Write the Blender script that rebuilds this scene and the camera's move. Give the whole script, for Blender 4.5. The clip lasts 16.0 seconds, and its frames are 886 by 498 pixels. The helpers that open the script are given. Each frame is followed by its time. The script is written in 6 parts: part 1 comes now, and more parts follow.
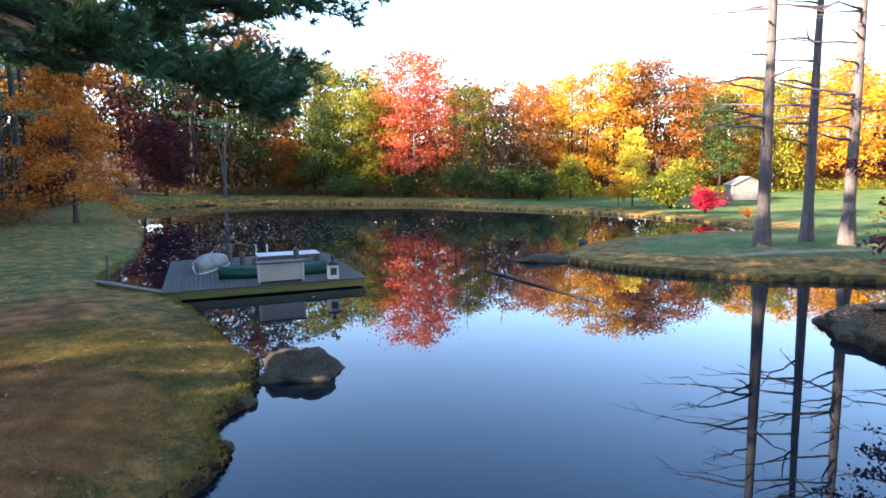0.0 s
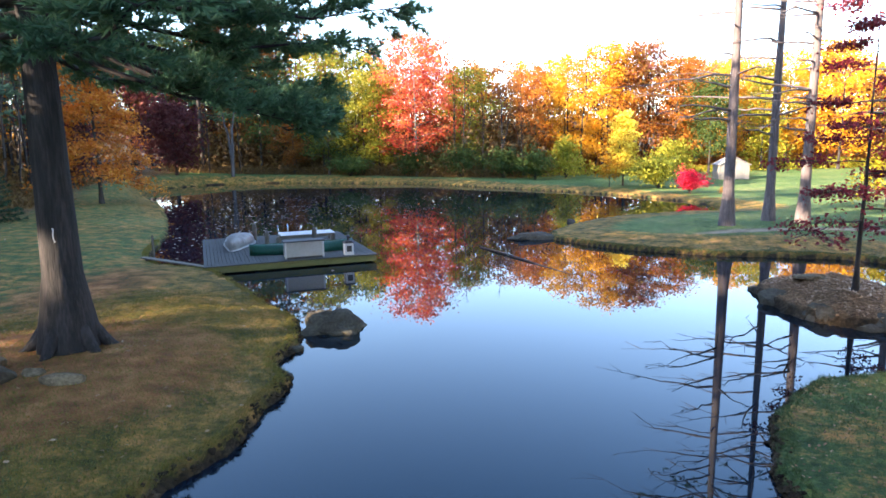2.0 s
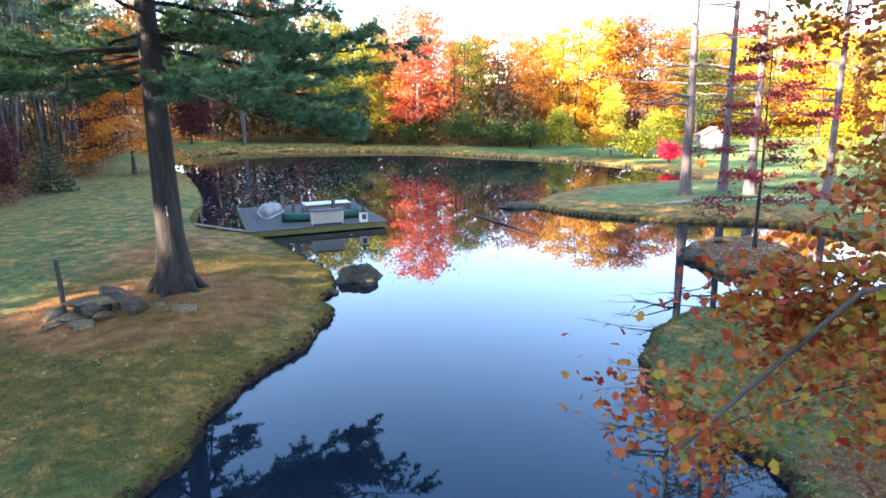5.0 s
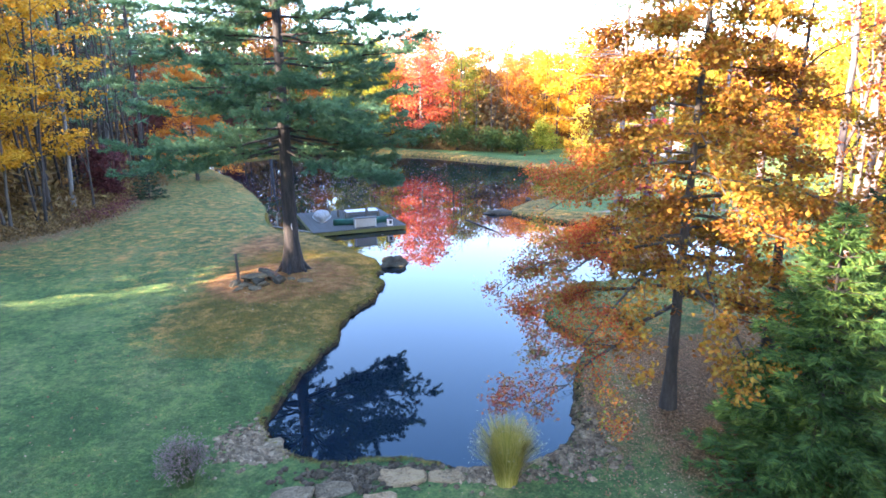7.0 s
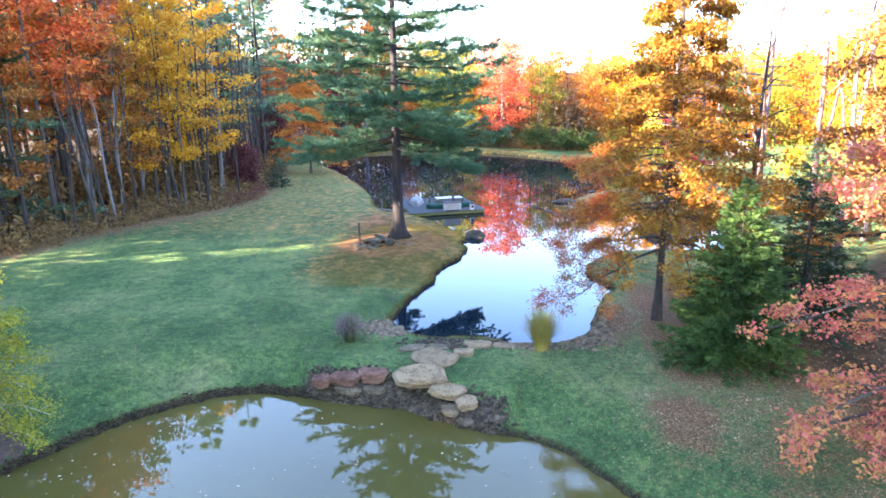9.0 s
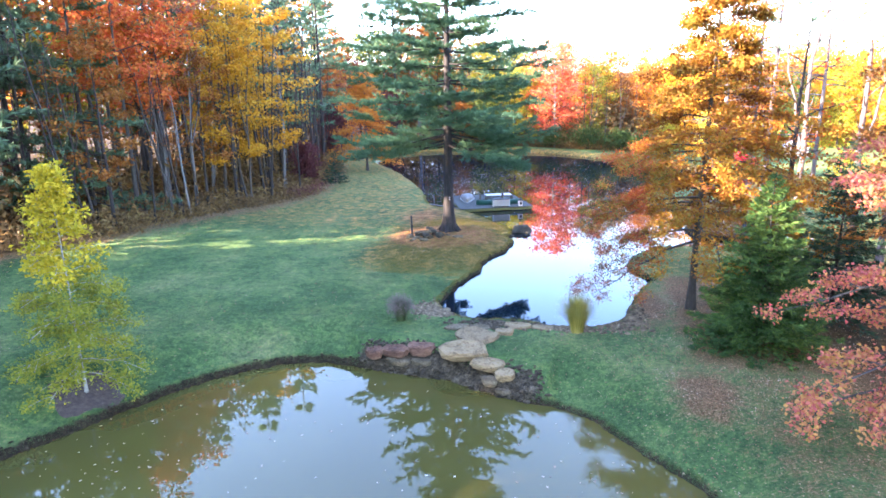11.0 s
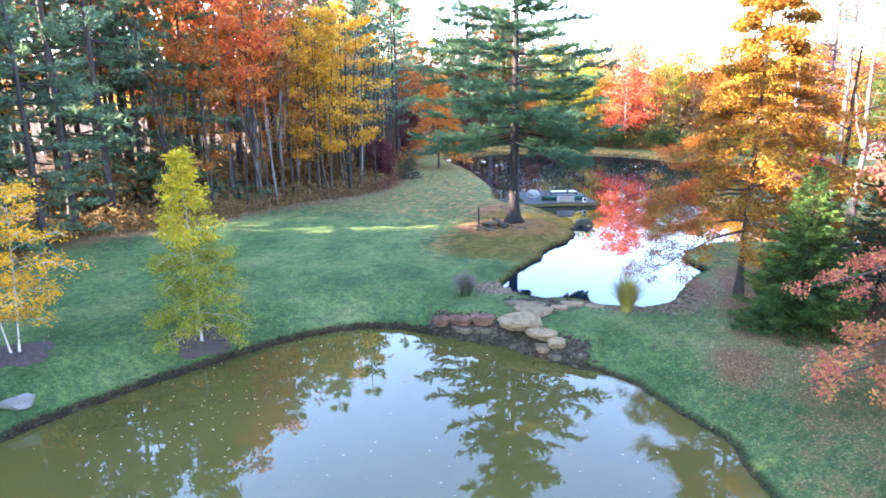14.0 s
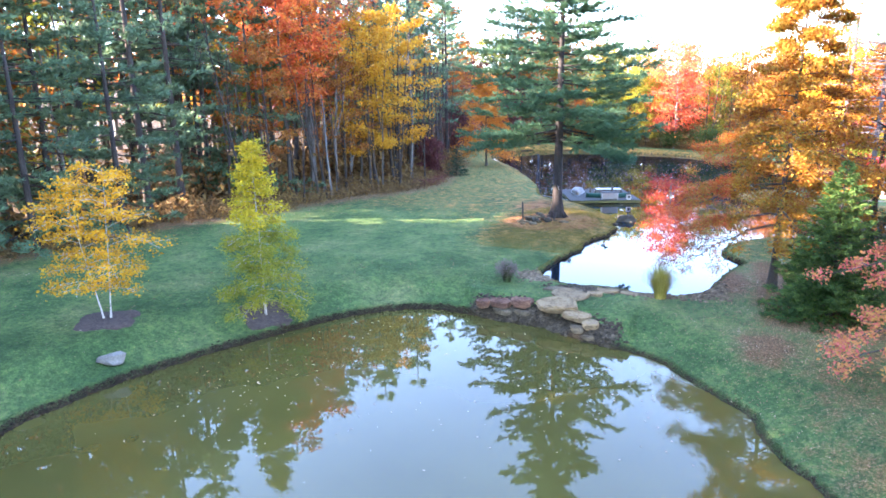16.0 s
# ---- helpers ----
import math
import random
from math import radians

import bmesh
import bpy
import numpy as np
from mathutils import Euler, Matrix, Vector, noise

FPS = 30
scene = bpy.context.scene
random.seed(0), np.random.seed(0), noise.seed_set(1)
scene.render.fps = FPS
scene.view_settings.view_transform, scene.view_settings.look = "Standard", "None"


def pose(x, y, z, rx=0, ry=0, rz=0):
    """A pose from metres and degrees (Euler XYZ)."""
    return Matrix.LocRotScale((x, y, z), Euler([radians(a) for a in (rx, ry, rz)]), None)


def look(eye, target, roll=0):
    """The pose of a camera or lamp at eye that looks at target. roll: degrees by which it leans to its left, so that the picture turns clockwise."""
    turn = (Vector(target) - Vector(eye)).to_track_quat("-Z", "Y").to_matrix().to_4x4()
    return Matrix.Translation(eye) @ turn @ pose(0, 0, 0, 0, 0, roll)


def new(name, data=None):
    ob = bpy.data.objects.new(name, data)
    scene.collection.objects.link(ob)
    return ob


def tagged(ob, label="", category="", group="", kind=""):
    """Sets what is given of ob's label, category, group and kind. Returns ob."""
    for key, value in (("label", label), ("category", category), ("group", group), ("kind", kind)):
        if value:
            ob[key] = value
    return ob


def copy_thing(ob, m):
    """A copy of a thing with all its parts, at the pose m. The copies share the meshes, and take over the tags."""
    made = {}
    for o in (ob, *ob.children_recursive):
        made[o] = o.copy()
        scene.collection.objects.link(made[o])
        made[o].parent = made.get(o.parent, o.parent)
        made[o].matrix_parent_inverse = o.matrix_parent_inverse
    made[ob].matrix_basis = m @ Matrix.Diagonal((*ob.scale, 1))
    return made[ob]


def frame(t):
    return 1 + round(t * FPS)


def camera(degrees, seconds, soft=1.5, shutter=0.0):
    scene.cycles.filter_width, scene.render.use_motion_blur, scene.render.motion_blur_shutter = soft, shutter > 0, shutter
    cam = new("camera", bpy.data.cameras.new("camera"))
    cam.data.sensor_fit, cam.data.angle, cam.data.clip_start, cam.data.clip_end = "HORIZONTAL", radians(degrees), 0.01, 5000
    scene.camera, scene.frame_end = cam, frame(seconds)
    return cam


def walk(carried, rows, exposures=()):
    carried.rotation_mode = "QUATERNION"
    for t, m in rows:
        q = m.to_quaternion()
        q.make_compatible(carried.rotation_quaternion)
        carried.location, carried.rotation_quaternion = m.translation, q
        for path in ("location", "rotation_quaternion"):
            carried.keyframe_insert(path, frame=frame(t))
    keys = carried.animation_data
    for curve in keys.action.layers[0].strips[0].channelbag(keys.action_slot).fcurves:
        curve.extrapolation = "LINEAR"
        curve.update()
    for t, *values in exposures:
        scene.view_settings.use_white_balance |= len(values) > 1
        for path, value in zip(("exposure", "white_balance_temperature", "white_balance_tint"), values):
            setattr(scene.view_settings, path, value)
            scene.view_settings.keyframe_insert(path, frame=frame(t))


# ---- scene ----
cam = camera(71.0, 16.0, soft=1.65)
PATH = [
    (0, (-0.061, 1.003, 4.226), (-0.055, 10.926, 2.988), -0.80),
    (0.5, (-0.094, 0.091, 4.386), (-0.086, 10.001, 3.046), -0.80),
    (1, (-0.105, -0.805, 4.544), (-0.098, 9.091, 3.107), -0.82),
    (1.5, (-0.098, -1.686, 4.701), (-0.094, 8.196, 3.170), -0.86),
    (2, (-0.075, -2.554, 4.859), (-0.078, 7.313, 3.235), -0.91),
    (2.5, (-0.043, -3.411, 5.018), (-0.053, 6.440, 3.302), -0.96),
    (3, (-0.004, -4.260, 5.179), (-0.023, 5.575, 3.371), -1.02),
    (3.5, (0.038, -5.102, 5.344), (0.010, 4.716, 3.442), -1.06),
    (4, (0.079, -5.939, 5.513), (0.043, 3.859, 3.513), -1.08),
    (4.5, (0.115, -6.773, 5.688), (0.072, 3.004, 3.586), -1.08),
    (4.7, (0.127, -7.106, 5.759), (0.081, 2.661, 3.616), -1.07),
    (7, (-0.131, -22.223, 9.927), (-0.136, -12.521, 7.506), -0.68),
    (7.5, (-0.150, -25.342, 10.640), (-0.134, -15.640, 8.217), -0.69),
    (8, (0.049, -28.719, 10.727), (-0.165, -19.020, 8.304), -0.84),
    (8.5, (0.353, -31.493, 10.662), (-0.466, -21.822, 8.254), -0.93),
    (9, (0.628, -32.781, 10.670), (-0.656, -23.161, 8.262), -1.03),
    (11.5, (1.465, -35.636, 10.625), (-0.801, -26.190, 8.251), -1.10),
    (12, (1.621, -36.201, 10.598), (-0.828, -26.799, 8.232), -1.10),
    (12.5, (1.791, -36.764, 10.568), (-0.840, -27.409, 8.211), -1.10),
    (13, (1.976, -37.324, 10.537), (-0.836, -28.020, 8.187), -1.10),
    (13.5, (2.176, -37.882, 10.503), (-0.817, -28.632, 8.161), -1.09),
    (14, (2.391, -38.437, 10.468), (-0.782, -29.246, 8.132), -1.08),
    (14.5, (2.620, -38.989, 10.430), (-0.732, -29.860, 8.101), -1.07),
    (15, (2.865, -39.539, 10.391), (-0.666, -30.476, 8.067), -1.05),
    (15.5, (3.124, -40.087, 10.349), (-0.584, -31.094, 8.031), -1.03),
    (16, (3.398, -40.631, 10.306), (-0.487, -31.712, 7.992), -1.01),
]
EXPOSURES = [(0.0, 2.98, 6600, 17), (4.5, 3.72, 7000, 18), (7.0, 4.04, 6450, 22), (16.0, 4.36, 6350, 26)]
walk(cam, [(t, look(e, g, r)) for t, e, g, r in PATH], EXPOSURES)

# ---- sky and sun ----
SUN_TO = Vector((-0.89, -0.45, 0.0)).normalized()      # towards the low sun
SUN_ELEV = radians(20.0)
world = bpy.data.worlds.new("sky")
scene.world = world
world.use_nodes = True
wn = world.node_tree.nodes
wl = world.node_tree.links
wn.clear()
sky = wn.new("ShaderNodeTexSky")
sky.sky_type = "NISHITA"
sky.sun_disc = False
sky.sun_elevation = SUN_ELEV
sky.sun_rotation = math.atan2(SUN_TO.x, SUN_TO.y)
sky.air_density, sky.dust_density, sky.ozone_density = 1.0, 0.3, 2.6
bg = wn.new("ShaderNodeBackground")
bg.inputs["Strength"].default_value = 0.14
wo = wn.new("ShaderNodeOutputWorld")
wl.new(sky.outputs[0], bg.inputs["Color"])
wl.new(bg.outputs[0], wo.inputs["Surface"])

sun = bpy.data.lights.new("sun", "SUN")
sun.energy = 4.6
sun.angle = radians(0.6)
sun.color = (1.0, 0.84, 0.64)
sun_ob = new("sun", sun)
sun_dir = Vector((SUN_TO.x * math.cos(SUN_ELEV), SUN_TO.y * math.cos(SUN_ELEV), math.sin(SUN_ELEV)))
sun_ob.matrix_world = look(sun_dir * 200, (0, 0, 0))

# ---- materials ----
def node_mat(name):
    m = bpy.data.materials.new(name)
    m.use_nodes = True
    n = m.node_tree.nodes
    n.clear()
    out = n.new("ShaderNodeOutputMaterial")
    return m, n, m.node_tree.links, out


def ramp_node(n, stops):
    r = n.new("ShaderNodeValToRGB")
    e = r.color_ramp.elements
    while len(e) > 1:
        e.remove(e[0])
    e[0].position, e[0].color = stops[0][0], (*stops[0][1], 1)
    for p, c in stops[1:]:
        q = e.new(p)
        q.color = (*c, 1)
    return r


def noise_node(n, l, vec, scale, detail=4.0, rough=0.55):
    t = n.new("ShaderNodeTexNoise")
    t.inputs["Scale"].default_value = scale
    t.inputs["Detail"].default_value = detail
    t.inputs["Roughness"].default_value = rough
    if vec is not None:
        l.new(vec, t.inputs["Vector"])
    return t


def mix_node(n, l, a, b, fac, mode="MIX"):
    """Mixes two colours; a, b and fac are sockets or values."""
    m = n.new("ShaderNodeMix")
    m.data_type, m.blend_type = "RGBA", mode
    for key, v in ((6, a), (7, b), (0, fac)):
        if hasattr(v, "node"):
            l.new(v, m.inputs[key])
        elif key == 0:
            m.inputs[0].default_value = v
        else:
            m.inputs[key].default_value = (*v, 1)
    return m.outputs[2]


def surface_mat(name, stops, coarse=1.2, fine=14.0, rough=0.75, bump=0.3, stretch=(1, 1, 1), metal=0.0, vary=0.15, bump_dist=0.03, spec=0.4, island=0.0):
    """A rough solid: two scales of noise through one colour ramp, with relief."""
    m, n, l, out = node_mat(name)
    tc = n.new("ShaderNodeTexCoord")
    mp = n.new("ShaderNodeMapping")
    mp.inputs["Scale"].default_value = stretch
    l.new(tc.outputs["Object"], mp.inputs["Vector"])
    a = noise_node(n, l, mp.outputs[0], coarse, 5)
    b = noise_node(n, l, mp.outputs[0], fine, 6, 0.65)
    mx = n.new("ShaderNodeMath")
    mx.operation = "MULTIPLY_ADD"
    mx.inputs[1].default_value = 0.5
    l.new(b.outputs[0], mx.inputs[0])
    hf = n.new("ShaderNodeMath")
    hf.operation = "MULTIPLY"
    hf.inputs[1].default_value = 0.5
    l.new(a.outputs[0], hf.inputs[0])
    l.new(hf.outputs[0], mx.inputs[2])
    r = ramp_node(n, stops)
    l.new(mx.outputs[0], r.inputs[0])
    oi = n.new("ShaderNodeObjectInfo")
    hsv = n.new("ShaderNodeHueSaturation")
    mr = n.new("ShaderNodeMapRange")
    mr.inputs[3].default_value, mr.inputs[4].default_value = 1 - vary, 1 + vary
    l.new(oi.outputs["Random"], mr.inputs[0])
    l.new(mr.outputs[0], hsv.inputs["Value"])
    if island:
        geo = n.new("ShaderNodeNewGeometry")
        each = n.new("ShaderNodeMapRange")
        each.inputs[3].default_value, each.inputs[4].default_value = 1 - island, 1 + island
        l.new(geo.outputs["Random Per Island"], each.inputs[0])
        both = n.new("ShaderNodeMath")
        both.operation = "MULTIPLY"
        l.new(mr.outputs[0], both.inputs[0])
        l.new(each.outputs[0], both.inputs[1])
        l.new(both.outputs[0], hsv.inputs["Value"])
    l.new(r.outputs[0], hsv.inputs["Color"])
    p = n.new("ShaderNodeBsdfPrincipled")
    p.inputs["Roughness"].default_value = rough
    p.inputs["Metallic"].default_value = metal
    p.inputs["Specular IOR Level"].default_value = spec
    l.new(hsv.outputs[0], p.inputs["Base Color"])
    bp = n.new("ShaderNodeBump")
    bp.inputs["Strength"].default_value = bump
    bp.inputs["Distance"].default_value = bump_dist
    l.new(mx.outputs[0], bp.inputs["Height"])
    l.new(bp.outputs[0], p.inputs["Normal"])
    l.new(p.outputs[0], out.inputs[0])
    return m


def leaf_mat(name, stops, through_light=0.34, rough=0.55, vary=0.2):
    """Leaves or needles: each leaf takes its own colour from the ramp, and some light passes through."""
    m, n, l, out = node_mat(name)
    g = n.new("ShaderNodeNewGeometry")
    r = ramp_node(n, stops)
    tc = n.new("ShaderNodeTexCoord")
    big = noise_node(n, l, tc.outputs["Object"], 0.45, 3)
    ad = n.new("ShaderNodeMath")
    ad.operation = "MULTIPLY_ADD"
    ad.inputs[1].default_value = 0.55
    l.new(g.outputs["Random Per Island"], ad.inputs[0])
    sc = n.new("ShaderNodeMapRange")
    sc.inputs[1].default_value, sc.inputs[2].default_value = 0.3, 0.7
    sc.inputs[3].default_value, sc.inputs[4].default_value = 0.0, 0.45
    l.new(big.outputs[0], sc.inputs[0])
    l.new(sc.outputs[0], ad.inputs[2])
    l.new(ad.outputs[0], r.inputs[0])
    oi = n.new("ShaderNodeObjectInfo")
    hsv = n.new("ShaderNodeHueSaturation")
    mr = n.new("ShaderNodeMapRange")
    mr.inputs[3].default_value, mr.inputs[4].default_value = 1 - vary, 1 + vary
    l.new(oi.outputs["Random"], mr.inputs[0])
    l.new(mr.outputs[0], hsv.inputs["Value"])
    l.new(r.outputs[0], hsv.inputs["Color"])
    p = n.new("ShaderNodeBsdfPrincipled")
    p.inputs["Roughness"].default_value = rough
    p.inputs["Specular IOR Level"].default_value = 0.16
    l.new(hsv.outputs[0], p.inputs["Base Color"])
    t = n.new("ShaderNodeBsdfTranslucent")
    l.new(hsv.outputs[0], t.inputs[0])
    ms = n.new("ShaderNodeMixShader")
    ms.inputs[0].default_value = through_light
    l.new(p.outputs[0], ms.inputs[1])
    l.new(t.outputs[0], ms.inputs[2])
    l.new(ms.outputs[0], out.inputs[0])
    return m


def water_mat(name, deep, ripple, rough=0.015, tint=(1, 1, 1), gloss=0.5):
    m, n, l, out = node_mat(name)
    tc = n.new("ShaderNodeTexCoord")
    a = noise_node(n, l, tc.outputs["Object"], 0.35, 3)
    b = noise_node(n, l, tc.outputs["Object"], 2.2, 2)
    c = noise_node(n, l, tc.outputs["Object"], 0.12, 3)
    r = ramp_node(n, [(0.35, deep[0]), (0.65, deep[1])])
    l.new(c.outputs[0], r.inputs[0])
    p = n.new("ShaderNodeBsdfPrincipled")
    p.inputs["IOR"].default_value = 1.333
    p.inputs["Roughness"].default_value = rough
    p.inputs["Specular IOR Level"].default_value = gloss
    p.inputs["Specular Tint"].default_value = (*tint, 1)
    l.new(r.outputs[0], p.inputs["Base Color"])
    ad = n.new("ShaderNodeMath")
    ad.operation = "MULTIPLY_ADD"
    ad.inputs[1].default_value = 0.25
    l.new(b.outputs[0], ad.inputs[0])
    l.new(a.outputs[0], ad.inputs[2])
    bp = n.new("ShaderNodeBump")
    bp.inputs["Strength"].default_value = ripple
    bp.inputs["Distance"].default_value = 0.02
    l.new(ad.outputs[0], bp.inputs["Height"])
    l.new(bp.outputs[0], p.inputs["Normal"])
    l.new(p.outputs[0], out.inputs[0])
    return m


MAT_UPPER = water_mat("pond_water", ((0.003, 0.007, 0.012), (0.004, 0.009, 0.015)), 0.045, 0.012, (0.0, 0.64, 1.0))
MAT_LOWER = water_mat("silty_pond_water", ((0.056, 0.048, 0.012), (0.076, 0.065, 0.017)), 0.03, 0.015, (1.0, 0.97, 0.9), 1.0)
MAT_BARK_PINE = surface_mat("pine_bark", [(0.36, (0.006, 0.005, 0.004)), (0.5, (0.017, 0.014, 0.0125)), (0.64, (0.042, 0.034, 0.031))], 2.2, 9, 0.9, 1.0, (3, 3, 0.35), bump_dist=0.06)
MAT_BARK_TALL = surface_mat("tall_pine_bark", [(0.3, (0.037, 0.028, 0.028)), (0.5, (0.105, 0.084, 0.081)), (0.7, (0.186, 0.155, 0.149))], 2.2, 9, 0.9, 0.8, (3, 3, 0.4), bump_dist=0.05)
MAT_BARK_GREY = surface_mat("grey_bark", [(0.3, (0.02, 0.016, 0.012)), (0.5, (0.046, 0.038, 0.03)), (0.7, (0.095, 0.082, 0.066))], 1.4, 8, 0.9, 0.6, (2, 2, 0.5), bump_dist=0.04)
MAT_BARK_PALE = surface_mat("pale_bark", [(0.3, (0.050, 0.045, 0.043)), (0.5, (0.130, 0.120, 0.110)), (0.7, (0.210, 0.200, 0.185))], 1.2, 7, 0.85, 0.5, (2, 2, 0.6), bump_dist=0.03)
MAT_BARK_DARK = surface_mat("dark_bark", [(0.3, (0.008, 0.007, 0.006)), (0.5, (0.028, 0.022, 0.019)), (0.7, (0.055, 0.047, 0.039))], 2, 9, 0.9, 0.7, (2.5, 2.5, 0.5), bump_dist=0.04)
MAT_BARK_BIRCH = surface_mat("birch_bark", [(0.38, (0.08, 0.065, 0.055)), (0.46, (0.3, 0.27, 0.24)), (0.66, (0.44, 0.41, 0.37))], 3, 9, 0.7, 0.3, (1, 1, 3), bump_dist=0.01)
MAT_DEAD = surface_mat("dead_wood", [(0.3, (0.034, 0.03, 0.028)), (0.6, (0.088, 0.08, 0.074)), (0.8, (0.14, 0.13, 0.12))], 2, 9, 0.85, 0.5, (2, 2, 0.4))
LEAVES = {
    "orange": leaf_mat("orange_leaves", [(0.0, (0.24, 0.055, 0.012)), (0.35, (0.4, 0.12, 0.018)), (0.7, (0.48, 0.19, 0.026)), (1.0, (0.46, 0.27, 0.04))]),
    "gold": leaf_mat("golden_leaves", [(0.0, (0.38, 0.15, 0.01)), (0.4, (0.54, 0.25, 0.014)), (0.75, (0.6, 0.33, 0.026)), (1.0, (0.54, 0.36, 0.05))]),
    "red": leaf_mat("red_leaves", [(0.0, (0.32, 0.025, 0.024)), (0.35, (0.5, 0.07, 0.045)), (0.65, (0.56, 0.15, 0.05)), (1.0, (0.56, 0.27, 0.06))]),
    "scarlet": leaf_mat("scarlet_orange_leaves", [(0.0, (0.36, 0.04, 0.018)), (0.4, (0.52, 0.1, 0.026)), (0.75, (0.54, 0.17, 0.03)), (1.0, (0.5, 0.26, 0.045))]),
    "olive": leaf_mat("yellow_green_leaves", [(0.0, (0.09, 0.12, 0.015)), (0.4, (0.2, 0.21, 0.022)), (0.7, (0.34, 0.3, 0.032)), (1.0, (0.48, 0.37, 0.042))]),
    "rust": leaf_mat("rust_leaves", [(0.0, (0.128, 0.038, 0.011)), (0.4, (0.240, 0.083, 0.019)), (0.75, (0.330, 0.135, 0.022)), (1.0, (0.375, 0.203, 0.038))]),
    "green": leaf_mat("green_leaves", [(0.0, (0.022, 0.049, 0.013)), (0.5, (0.053, 0.090, 0.022)), (1.0, (0.120, 0.150, 0.038))]),
    "maroon": leaf_mat("maroon_leaves", [(0.0, (0.075, 0.01, 0.016)), (0.5, (0.16, 0.02, 0.03)), (1.0, (0.28, 0.045, 0.04))]),
    "lime": leaf_mat("lime_yellow_leaves", [(0.0, (0.17, 0.17, 0.014)), (0.4, (0.33, 0.27, 0.016)), (0.8, (0.46, 0.33, 0.02)), (1.0, (0.52, 0.34, 0.025))]),
    "fresh": leaf_mat("birch_green_leaves", [(0.0, (0.11, 0.14, 0.018)), (0.45, (0.2, 0.21, 0.022)), (0.8, (0.32, 0.28, 0.026)), (1.0, (0.44, 0.34, 0.03))]),
    "lemon": leaf_mat("lemon_yellow_leaves", [(0.0, (0.5, 0.36, 0.03)), (0.5, (0.66, 0.52, 0.06)), (1.0, (0.74, 0.62, 0.12))]),
    "ember": leaf_mat("red_orange_oak_leaves", [(0.0, (0.2, 0.025, 0.018)), (0.36, (0.38, 0.06, 0.02)), (0.56, (0.42, 0.14, 0.022)), (0.74, (0.3, 0.2, 0.026)), (0.9, (0.1, 0.15, 0.026))]),
    "rose": leaf_mat("rose_oak_leaves", [(0.0, (0.24, 0.04, 0.042)), (0.3, (0.36, 0.085, 0.072)), (0.55, (0.38, 0.14, 0.065)), (0.8, (0.38, 0.2, 0.048)), (1.0, (0.28, 0.2, 0.04))]),
    "tan": leaf_mat("tan_orange_oak_leaves", [(0.0, (0.16, 0.055, 0.026)), (0.3, (0.27, 0.1, 0.03)), (0.6, (0.32, 0.15, 0.034)), (1.0, (0.32, 0.22, 0.055))]),
    "yellow": leaf_mat("yellow_leaves", [(0.0, (0.4, 0.17, 0.008)), (0.5, (0.52, 0.26, 0.012)), (1.0, (0.58, 0.36, 0.03))]),
    "crimson": leaf_mat("crimson_leaves", [(0.0, (0.4, 0.008, 0.03)), (0.5, (0.62, 0.02, 0.06)), (1.0, (0.7, 0.06, 0.09))]),
    "pink": leaf_mat("pink_orange_leaves", [(0.0, (0.2, 0.052, 0.052)), (0.25, (0.29, 0.095, 0.075)), (0.5, (0.33, 0.145, 0.055)), (0.75, (0.33, 0.2, 0.045)), (1.0, (0.22, 0.18, 0.042))]),
    "oak": leaf_mat("oak_leaves", [(0.0, (0.1, 0.028, 0.010)), (0.25, (0.2, 0.062, 0.012)), (0.5, (0.29, 0.13, 0.014)), (0.72, (0.27, 0.17, 0.02)), (1.0, (0.1, 0.11, 0.02))]),
    "brush": leaf_mat("dry_undergrowth", [(0.0, (0.06, 0.036, 0.014)), (0.4, (0.14, 0.082, 0.032)), (0.75, (0.22, 0.14, 0.05)), (1.0, (0.24, 0.18, 0.055))], 0.3),
    "plum": leaf_mat("plum_leaves", [(0.0, (0.055, 0.018, 0.02)), (0.5, (0.11, 0.032, 0.034)), (1.0, (0.19, 0.06, 0.05))]),
}
MAT_NEEDLE = leaf_mat("pine_needles", [(0.0, (0.026, 0.062, 0.034)), (0.5, (0.055, 0.122, 0.062)), (1.0, (0.12, 0.19, 0.078))], 0.3)
# needles of the wood pines, lightened so the colour carries distance haze
MAT_NEEDLE_HAZED = leaf_mat("hazed_pine_needles", [(0.0, (0.05, 0.09, 0.055)), (0.5, (0.1, 0.17, 0.095)), (1.0, (0.17, 0.25, 0.12))], 0.4)
MAT_NEEDLE_DARK = leaf_mat("conifer_needles", [(0.0, (0.012, 0.032, 0.018)), (0.5, (0.025, 0.06, 0.03)), (1.0, (0.06, 0.1, 0.04))], 0.2)
MAT_SPRUCE = leaf_mat("spruce_needles", [(0.0, (0.016, 0.046, 0.016)), (0.45, (0.045, 0.105, 0.028)), (0.75, (0.12, 0.2, 0.04)), (1.0, (0.26, 0.33, 0.055))], 0.25)
MAT_GRASS = leaf_mat("grass_blades", [(0.0, (0.03, 0.056, 0.02)), (0.5, (0.06, 0.096, 0.033)), (0.85, (0.095, 0.125, 0.045)), (1.0, (0.16, 0.15, 0.075))], 0.3)
MAT_GRASS_DRY = leaf_mat("dry_grass_blades", [(0.0, (0.062, 0.078, 0.016)), (0.4, (0.13, 0.12, 0.024)), (0.75, (0.2, 0.14, 0.038)), (1.0, (0.28, 0.19, 0.07))], 0.35)
MAT_LITTER = leaf_mat("fallen_leaf", [(0.0, (0.1, 0.05, 0.02)), (0.4, (0.22, 0.115, 0.05)), (0.72, (0.34, 0.21, 0.11)), (1.0, (0.6, 0.46, 0.33))], 0.1)
